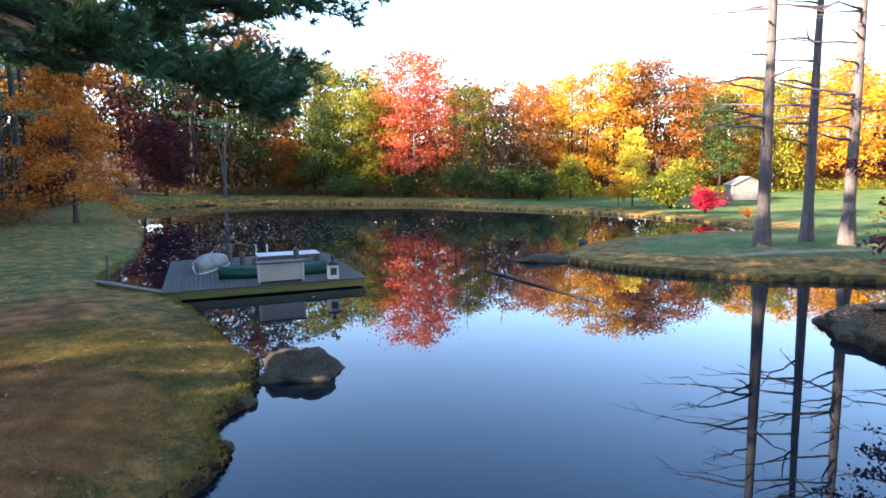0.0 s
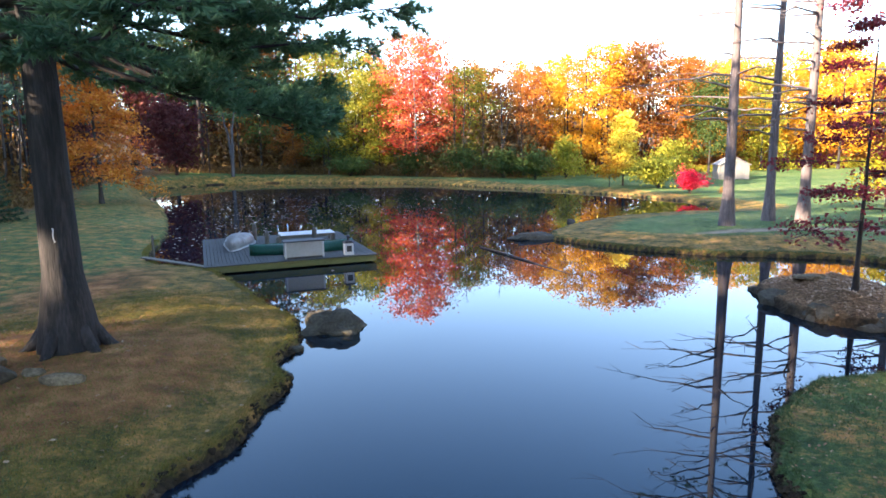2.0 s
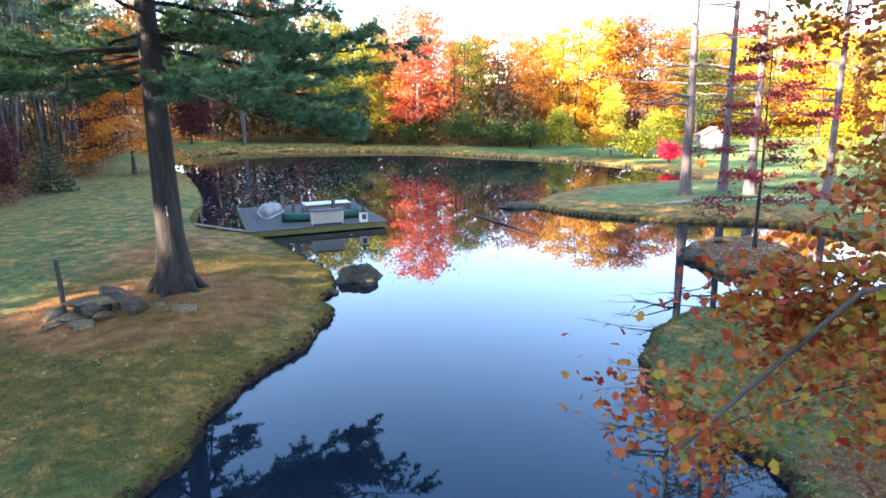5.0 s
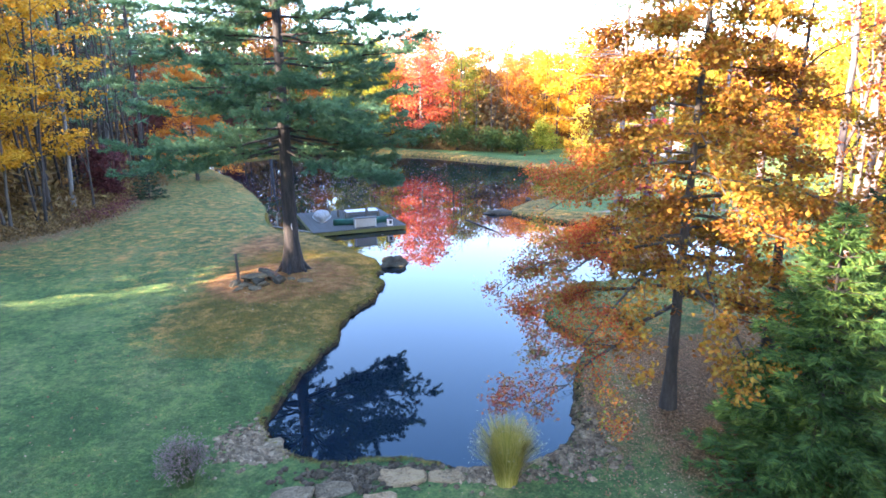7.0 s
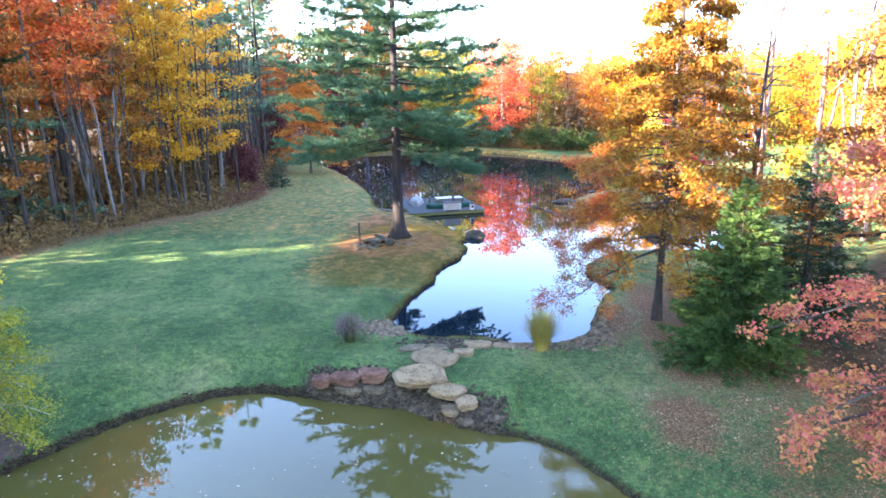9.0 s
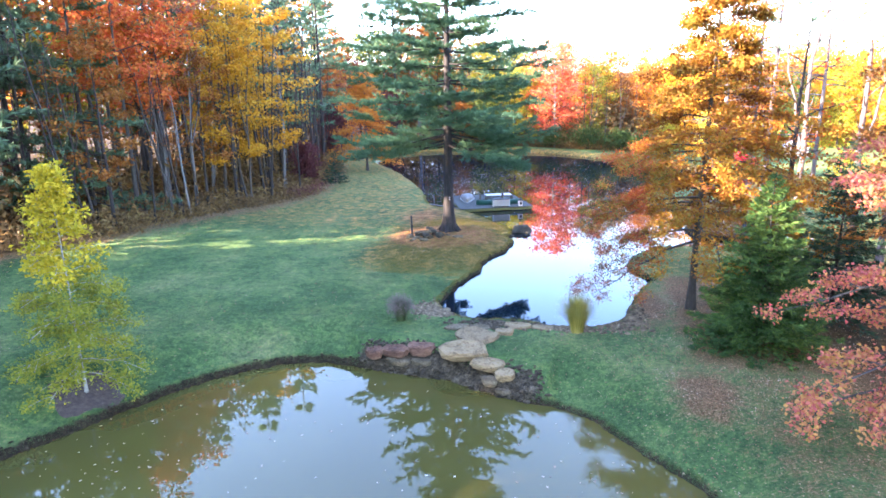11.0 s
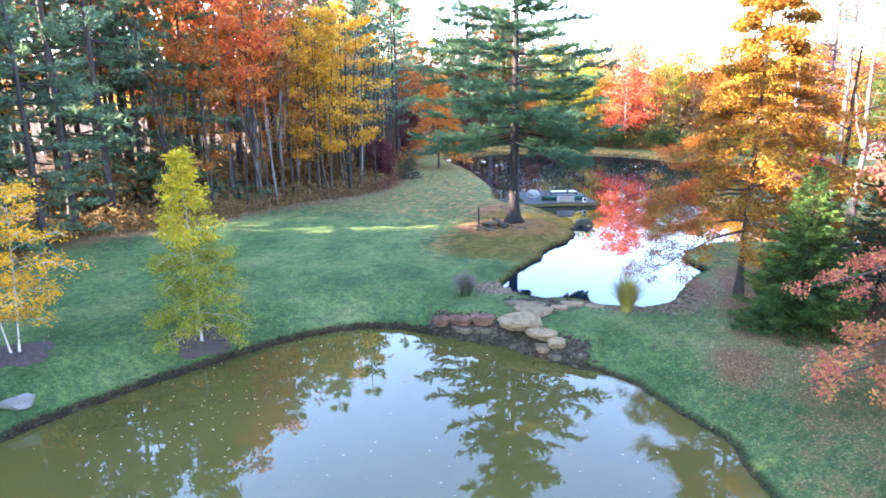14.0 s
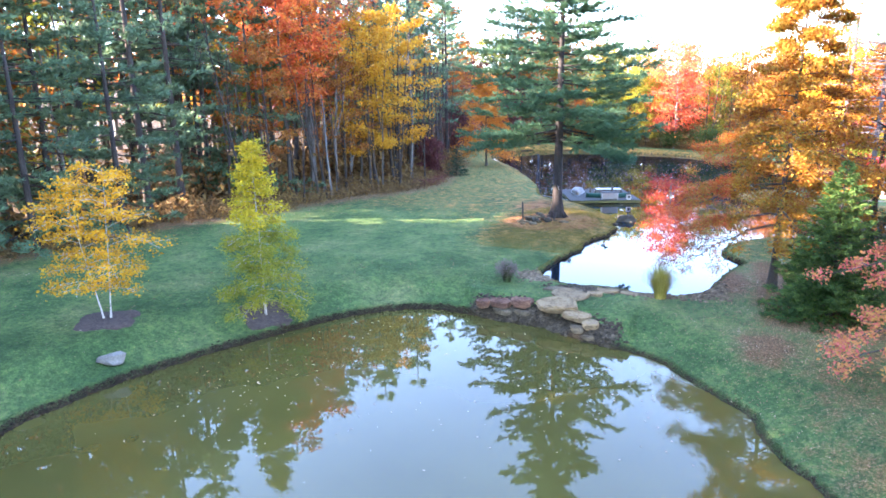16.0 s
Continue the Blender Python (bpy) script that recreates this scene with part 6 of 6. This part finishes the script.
ladder = thing("swim_ladder", dock_at(0.35, 6.4), "steel swim ladder with two bent rails", "ladder")
for x in (-0.24, 0.24):
    w = Wood()
    a = np.linspace(0, math.pi, 9)
    w.tube(np.concatenate([np.array([[x, -0.22, 0.0]]), np.stack([np.full(9, x), -0.22 * np.cos(a), 0.5 + 0.22 * np.sin(a)], 1), np.array([[x, 0.22, -0.5]])]), np.full(11, 0.022), 8)
    part_mesh("rail", w.mesh("rail", MAT_CHROME), ladder)
for z in (-0.3, -0.05):
    bm = bmesh.new()
    box(bm, (0.48, 0.06, 0.03), pose(0, 0.22, z), 0.006)
    part("step", bm, MAT_CHROME, ladder)

gang = thing("gangplank", pose(-11.3, 22.9, 0.3, 0, 1.5, math.degrees(math.atan2(21.4 - 23.4, -9.0 + 12.6))), "narrow grey gangplank from the bank to the dock", "gangplank")
bm = bmesh.new()
box(bm, (4.0, 0.28, 0.05), None, 0.01)
part("plank", bm, MAT_TIMBER, gang)
for x in (-1.6, 0, 1.6):
    bm = bmesh.new()
    box(bm, (0.09, 0.34, 0.06), pose(x, 0, -0.055), 0.01)
    part("cleat", bm, MAT_TIMBER, gang)
w = Wood()
w.tube(np.array([[-12.75, 24.25, -0.3], [-12.75, 24.25, 0.6], [-12.74, 24.26, 1.25]]), [0.06, 0.058, 0.05], 8)
tagged(new("mooring_stake", w.mesh("mooring_stake", MAT_TIMBER)), "thin timber stake at the foot of the gangplank", "post")

w = Wood()
t = np.linspace(0, 1, 9)
w.tube(np.stack([1.75 + 3.05 * t, 27.2 - 6.7 * t, 0.02 + 0.03 * np.sin(t * 5)], 1), 0.05 - 0.02 * t, 8)
tagged(new("floating_pole", w.mesh("floating_pole", MAT_BARK_GREY)), "long grey pole floating on the pond", "pole")

# the post by the fire ring, and the hook on the pine
w = Wood()
zs = on_ground(-10.85, 8.9)
w.tube(np.array([[-10.85, 8.9, zs - 0.2], [-10.86, 8.9, zs + 0.8], [-10.88, 8.91, zs + 1.55], [-10.88, 8.91, zs + 1.56]]), [0.075, 0.07, 0.066, 0.03], 10)
tagged(new("wooden_post", w.mesh("wooden_post", MAT_BARK_GREY)), "round wooden post standing by the fire ring", "post")
w = Wood()
w.tube(np.array([[0, 0, 0.5], [0.03, -0.02, 0.42], [0.0, -0.02, 0.2], [0.05, -0.02, 0.0], [0.09, -0.02, 0.06]]), [0.03, 0.018, 0.018, 0.018, 0.012], 6)
hook = tagged(new("rope_hook", w.mesh("rope_hook", MAT_WHITE)), "frayed white rope on a hook nailed to the pine", "rope")
hook.matrix_world = pose(-8.25, 10.36, 3.0) @ Matrix.Scale(0.6, 4)

# ---- the shed beyond the lawn ----
sx, sy = 33.2, 69.5
shed = thing("shed", pose(sx, sy, on_ground(sx, sy), 0, 0, -8) @ Matrix.Scale(0.85, 4), "small white wooden shed with pale gabled roof", "shed")
bm = bmesh.new()
prof = [(-1.9, 0), (1.9, 0), (1.9, 1.9), (0, 2.9), (-1.9, 1.9)]
fr = [bm.verts.new((x, -1.6, z)) for x, z in prof]
bk = [bm.verts.new((x, 1.6, z)) for x, z in prof]
bm.faces.new(fr[::-1])
bm.faces.new(bk)
for i in range(5):
    bm.faces.new((fr[i], fr[(i + 1) % 5], bk[(i + 1) % 5], bk[i]))
part("wall", bm, MAT_SHED, shed)
for s in (-1, 1):
    bm = bmesh.new()
    box(bm, (2.35, 3.6, 0.08), pose(s * 1.02, 0, 2.45, 0, s * 27.7, 0), 0.01)
    part("roof", bm, MAT_SHINGLE, shed)
for s in (-1, 1):
    bm = bmesh.new()
    box(bm, (0.78, 0.05, 1.85), pose(s * 0.4, -1.62, 0.95), 0.01)
    door = part("door", bm, MAT_SHED, shed, "cream double door")
    bm = bmesh.new()
    box(bm, (0.04, 0.04, 0.14), pose(s * 0.08, -1.66, 1.0), 0.008)
    part("handle", bm, MAT_BLACK, door, "black handle")
for i in range(12):
    bm = bmesh.new()
    x = -1.82 + i * 0.331
    top = 1.9 + (1.9 - abs(x)) * 0.526
    lo = 0.02 if abs(x) > 0.85 else 1.9
    box(bm, (0.05, 0.03, top - lo - 0.06), pose(x, -1.615, (top + lo) / 2 - 0.03), 0.006)
    part("batten", bm, MAT_SHED, shed)

# mulch rings under the birches
def mulch(x, y, r, seed):
    rr = np.random.default_rng(seed)
    n, k = 28, 6
    v, f = [], []
    wob = 1 + 0.12 * np.sin(np.arange(n) * 0.9 + seed) + rr.normal(0, 0.04, n)
    xs = [x + r * q / k * wob[a] * math.cos(a * 2 * math.pi / n) for q in range(k + 1) for a in range(n)]
    ys = [y + r * q / k * wob[a] * math.sin(a * 2 * math.pi / n) for q in range(k + 1) for a in range(n)]
    z = ground_z(xs, ys)[0]
    hump = np.repeat([0.1, 0.1, 0.095, 0.085, 0.07, 0.05, -0.05], n) + rr.normal(0, 0.012, n * (k + 1))
    v = np.stack([xs, ys, z + hump], 1)
    i = np.arange(n * (k + 1)).reshape(k + 1, n)
    j = np.roll(i, -1, 1)
    f = np.stack([i[:-1], i[1:], j[1:], j[:-1]], -1).reshape(-1, 4)
    return tagged(new("mulch_bed", mesh_from("mulch_bed", v, f, MAT_MULCH, True)), "round bed of dark bark mulch under a birch", "mulch bed", "mulch beds")


mulch(-16.75, -16.9, 1.35, 1)
mulch(-22.1, -21.6, 1.5, 2)


def clump_grass(name, x, y, height, spread, count, mat_, plume, label, seed, foot=0.12):
    """A fountain of ornamental grass with feathery heads."""
    r = np.random.default_rng(seed)
    ob = thing(name, pose(x, y, on_ground(x, y) - 0.03), label, "grass")
    az = r.uniform(0, 6.283, count)
    out = spread * r.uniform(0, 1, count) ** 0.7
    hh = height * r.uniform(0.6, 1.05, count) * (1 - 0.35 * (out / spread) ** 2)
    t = np.linspace(0, 1, 5)
    rad = foot * np.sqrt(r.uniform(0, 1, count))[:, None] + out[:, None] * t ** 1.8
    cx, cy, cz = rad * np.cos(az)[:, None], rad * np.sin(az)[:, None], hh[:, None] * (t - 0.12 * t ** 4)
    wd = 0.012 * (1 - 0.85 * t)[None] * np.ones((count, 1))
    sx_, sy_ = -np.sin(az)[:, None] * wd, np.cos(az)[:, None] * wd
    v = np.stack([np.stack([cx - sx_, cy - sy_, cz], -1), np.stack([cx + sx_, cy + sy_, cz], -1)], 2).reshape(-1, 3)
    b = (np.arange(count) * 10)[:, None, None]
    q = np.arange(4)[None, :, None] * 2
    f = (b + q + np.array([0, 1, 3, 2])[None, None]).reshape(-1, 4)
    part_mesh("blades", mesh_from("blades", v, f, mat_), ob)
    tip = np.stack([cx[:, -1], cy[:, -1], cz[:, -1]], 1)
    sel = r.integers(0, count, plume[0])
    c = tip[sel] + r.normal(0, 0.05, (plume[0], 3)) * np.array([1, 1, plume[2]])
    part_mesh("plumes", leaf_mesh("plumes", c, plume[1], plume[3], r, 0.0, 0.3), ob, "feathery seed heads")
    return ob


MAT_TAN_GRASS = leaf_mat("tan_grass", [(0.0, (0.1, 0.12, 0.02)), (0.4, (0.26, 0.22, 0.04)), (0.8, (0.42, 0.33, 0.1)), (1.0, (0.5, 0.42, 0.2))], 0.3)
MAT_PLUME = leaf_mat("mauve_plume", [(0.0, (0.13, 0.085, 0.08)), (0.6, (0.22, 0.155, 0.145)), (1.0, (0.32, 0.25, 0.23))], 0.3)
MAT_PLUME_TAN = leaf_mat("tan_plume", [(0.0, (0.3, 0.24, 0.12)), (1.0, (0.55, 0.47, 0.3))], 0.3)
clump_grass("fountain_grass", -6.8, -8.23, 1.35, 0.5, 900, MAT_GRASS, (1700, 0.08, 2.6, MAT_PLUME), "dark green fountain grass with mauve plumes on the lawn", 501, 0.22)
clump_grass("ornamental_grass", 1.42, -8.2, 2.15, 0.8, 1500, MAT_TAN_GRASS, (420, 0.06, 3.0, MAT_PLUME_TAN), "tall tan and green ornamental grass by the outlet", 502, 0.28)

# ---- turf, fallen leaves, floating leaves ----
def blades(name, x0, x1, y0, y1, count, height, width, mat_, label, seed, want):
    r = np.random.default_rng(seed)
    x, y = r.uniform(x0, x1, count), r.uniform(y0, y1, count)
    z, du, dl, di = ground_z(x, y)
    nd, dr, lt, md, wd, sd = zone_masks(x, y, du, dl, di)
    patch = lumps(x + 0.3, y, 1.1)
    inset = np.minimum(np.minimum(x - x0, x1 - x), np.minimum(y - y0, y1 - y))
    ok = (np.minimum(du, dl) > 0.04) & (inset > r.uniform(0, 3.0, count)) & want(x, y, nd, dr, lt, r.uniform(0, 1, count) + 0.35 * patch)
    x, y, z = x[ok], y[ok], z[ok]
    k = len(x)
    a, lean = r.uniform(0, 6.28, k), r.normal(0, 0.5, (k, 2))
    h = height * r.uniform(0.4, 1.2, k)
    wv = width * r.uniform(0.6, 1.3, k)
    p = np.stack([x, y, z - 0.01], 1)
    s = np.stack([np.cos(a) * wv, np.sin(a) * wv, 0 * wv], 1)
    tip = p + np.stack([lean[:, 0] * h, lean[:, 1] * h, h], 1)
    v = np.stack([p - s, p + s, tip], 1).reshape(-1, 3)
    return tagged(new(name, mesh_from(name, v, np.arange(3 * k).reshape(k, 3), mat_)), label, "grass", kind="stuff")


blades("dry_turf", -13, -2, -3, 18, 260000, 0.055, 0.012, MAT_GRASS_DRY, "short dry olive and tan turf on the point", 601, lambda x, y, n, d, l, q: (d > 0.3) & (q > 0.2 + 0.5 * n))
blades("lawn_grass", -14, -2, -11, 14, 150000, 0.055, 0.011, MAT_GRASS, "short green turf on the point", 602, lambda x, y, n, d, l, q: (q > 0.35 + 0.4 * d) & (n < 0.5))
blades("lawn_grass", 4, 16, -2, 12, 90000, 0.06, 0.011, MAT_GRASS, "short green turf on the near bank", 603, lambda x, y, n, d, l, q: q > 0.2 + 0.6 * l)
blades("lawn_grass", -6, 12, -26, -8, 110000, 0.06, 0.012, MAT_GRASS, "short green turf between the ponds", 604, lambda x, y, n, d, l, q: q > 0.2 + 0.7 * l)
blades("lawn_grass", -26, -5, -30, -6, 110000, 0.06, 0.013, MAT_GRASS, "short green turf above the lower pond", 605, lambda x, y, n, d, l, q: q > 0.15)


def shore_fringe(name, line, pick, height, count, mat_, label, seed):
    """Longer grass hanging over the bank."""
    r = np.random.default_rng(seed)
    nxt = np.roll(line, -1, 0)
    ok = np.array([pick(p) for p in line])
    i = np.where(ok)[0][r.integers(0, ok.sum(), count)]
    t = r.uniform(0, 1, (count, 1))
    d = nxt[i] - line[i]
    nrm = np.stack([d[:, 1], -d[:, 0]], 1) / (np.linalg.norm(d, axis=1)[:, None] + 1e-9)
    q = line[i] + d * t
    sgn = np.sign(signed_distance(line, q + nrm * 0.3))[:, None]
    p = q + nrm * sgn * r.uniform(0.03, 0.3, (count, 1))
    z = ground_z(p[:, 0], p[:, 1])[0]
    h = height * r.uniform(0.4, 1.3, count)
    tip = np.stack([p[:, 0], p[:, 1], z + h * 0.75], 1)
    tip[:, :2] += -nrm * sgn * (h * r.uniform(-0.2, 0.9, count))[:, None] + r.normal(0, 0.03, (count, 2))
    a = r.uniform(0, 6.28, count)
    s = np.stack([np.cos(a), np.sin(a), 0 * a], 1) * 0.009
    b = np.stack([p[:, 0], p[:, 1], z - 0.01], 1)
    v = np.stack([b - s, b + s, tip], 1).reshape(-1, 3)
    return tagged(new(name, mesh_from(name, v, np.arange(3 * count).reshape(count, 3), mat_)), label, "grass", kind="stuff")


shore_fringe("bank_grass", UPPER, lambda p: p[0] < 0 and p[1] < 30, 0.09, 16000, MAT_GRASS_DRY, "longer dry grass hanging over the bank", 611)
shore_fringe("bank_grass", UPPER, lambda p: p[0] > 3 and p[1] < 32, 0.09, 14000, MAT_GRASS, "longer grass along the far bank", 612)
shore_fringe("bank_grass", LOWER, lambda p: p[1] > -38 and not -7.2 < p[0] < -0.4, 0.11, 15000, MAT_GRASS, "longer grass along the lower pond", 613)


def litter(name, spots, count, size, mat_, label, seed, z=None, line=None):
    r = np.random.default_rng(seed)
    s = np.array(spots, float)
    k = r.choice(len(s), count, p=s[:, 4] / s[:, 4].sum())
    c = s[k, :2] + r.normal(0, 1, (count, 2)) * s[k, 2:4]
    zz, du, dl, di = ground_z(c[:, 0], c[:, 1])
    if z is None:
        ok = (np.minimum(du, dl) > 0.1) | (di < -0.25)
        h = zz + 0.035
    else:
        ok = (du < -0.1) & (di > 0.1) if z > -0.1 else dl < -0.1
        h = np.full(count, z + 0.012)
    c, h = c[ok], h[ok]
    k = len(c)
    a = r.uniform(0, 6.28, k)
    t = r.normal(0, 0.25 if z is None else 0.03, (k, 2))
    sz = size * r.uniform(0.5, 1.4, k)
    u = np.stack([np.cos(a), np.sin(a), t[:, 0]], 1) * sz[:, None]
    w = np.stack([-np.sin(a), np.cos(a), t[:, 1]], 1) * sz[:, None] * 0.65
    p = np.stack([c[:, 0], c[:, 1], h], 1)
    v = np.stack([p - u * 0.5, p + w * 0.5, p + u * 0.55, p - w * 0.5], 1).reshape(-1, 3)
    return tagged(new(name, mesh_from(name, v, np.arange(4 * k).reshape(k, 4), mat_)), label, "leaves", kind="stuff")


litter("fallen_leaves", [(5.5, -5.0, 1.4, 3.0, 3), (8.0, -12.0, 3.0, 2.2, 3), (10.5, -6.0, 3.0, 4.0, 3), (7.5, -16.0, 2.5, 2.0, 1.5), (12.0, -14.0, 3.0, 4.0, 2), (9.5, -20.0, 2.5, 3.0, 0.6), (3.0, -11.0, 2.5, 1.5, 0.4), (8.5, 5.0, 2.6, 3.0, 2.2)], 17000, 0.06, MAT_LITTER, "brown and tan fallen leaves on the grass", 621)
litter("fallen_leaves", [(-11.0, -8.0, 6.0, 6.0, 1), (-8.0, 8.0, 4.0, 5.0, 1), (-20.0, -15.0, 6.0, 6.0, 1), (-34.0, -8.0, 2.0, 12.0, 4), (-30.0, 14.0, 1.6, 8.0, 3), (-27.0, 28.0, 1.6, 8.0, 2)], 6500, 0.09, MAT_LITTER, "scattered fallen leaves on the lawn", 622)
litter("fallen_leaves", [(12.0, 15.9, 1.4, 1.8, 1)], 2600, 0.09, MAT_LITTER, "brown leaves lying on the islet", 623)
litter("floating_leaves", [(-17.0, 55.0, 5.0, 8.0, 3), (-10.0, 45.0, 4.0, 9.0, 2), (-13.0, 36.0, 1.6, 6.0, 1.2), (-5.0, 62.0, 6.0, 5.0, 1), (-3.5, 48.0, 3.0, 4.0, 1)], 1500, 0.18, MAT_FLOAT, "drifts of pale leaves floating on the far water", 631, 0.0)
litter("floating_leaves", [(-13.0, -21.0, 2.0, 3.0, 3), (-8.0, -19.0, 4.0, 4.0, 2), (-3.0, -21.0, 5.0, 4.0, 1), (2.0, -18.0, 1.5, 2.0, 1)], 300, 0.09, MAT_FLOAT, "few pale leaves floating on the lower pond", 632, LOW_Z)
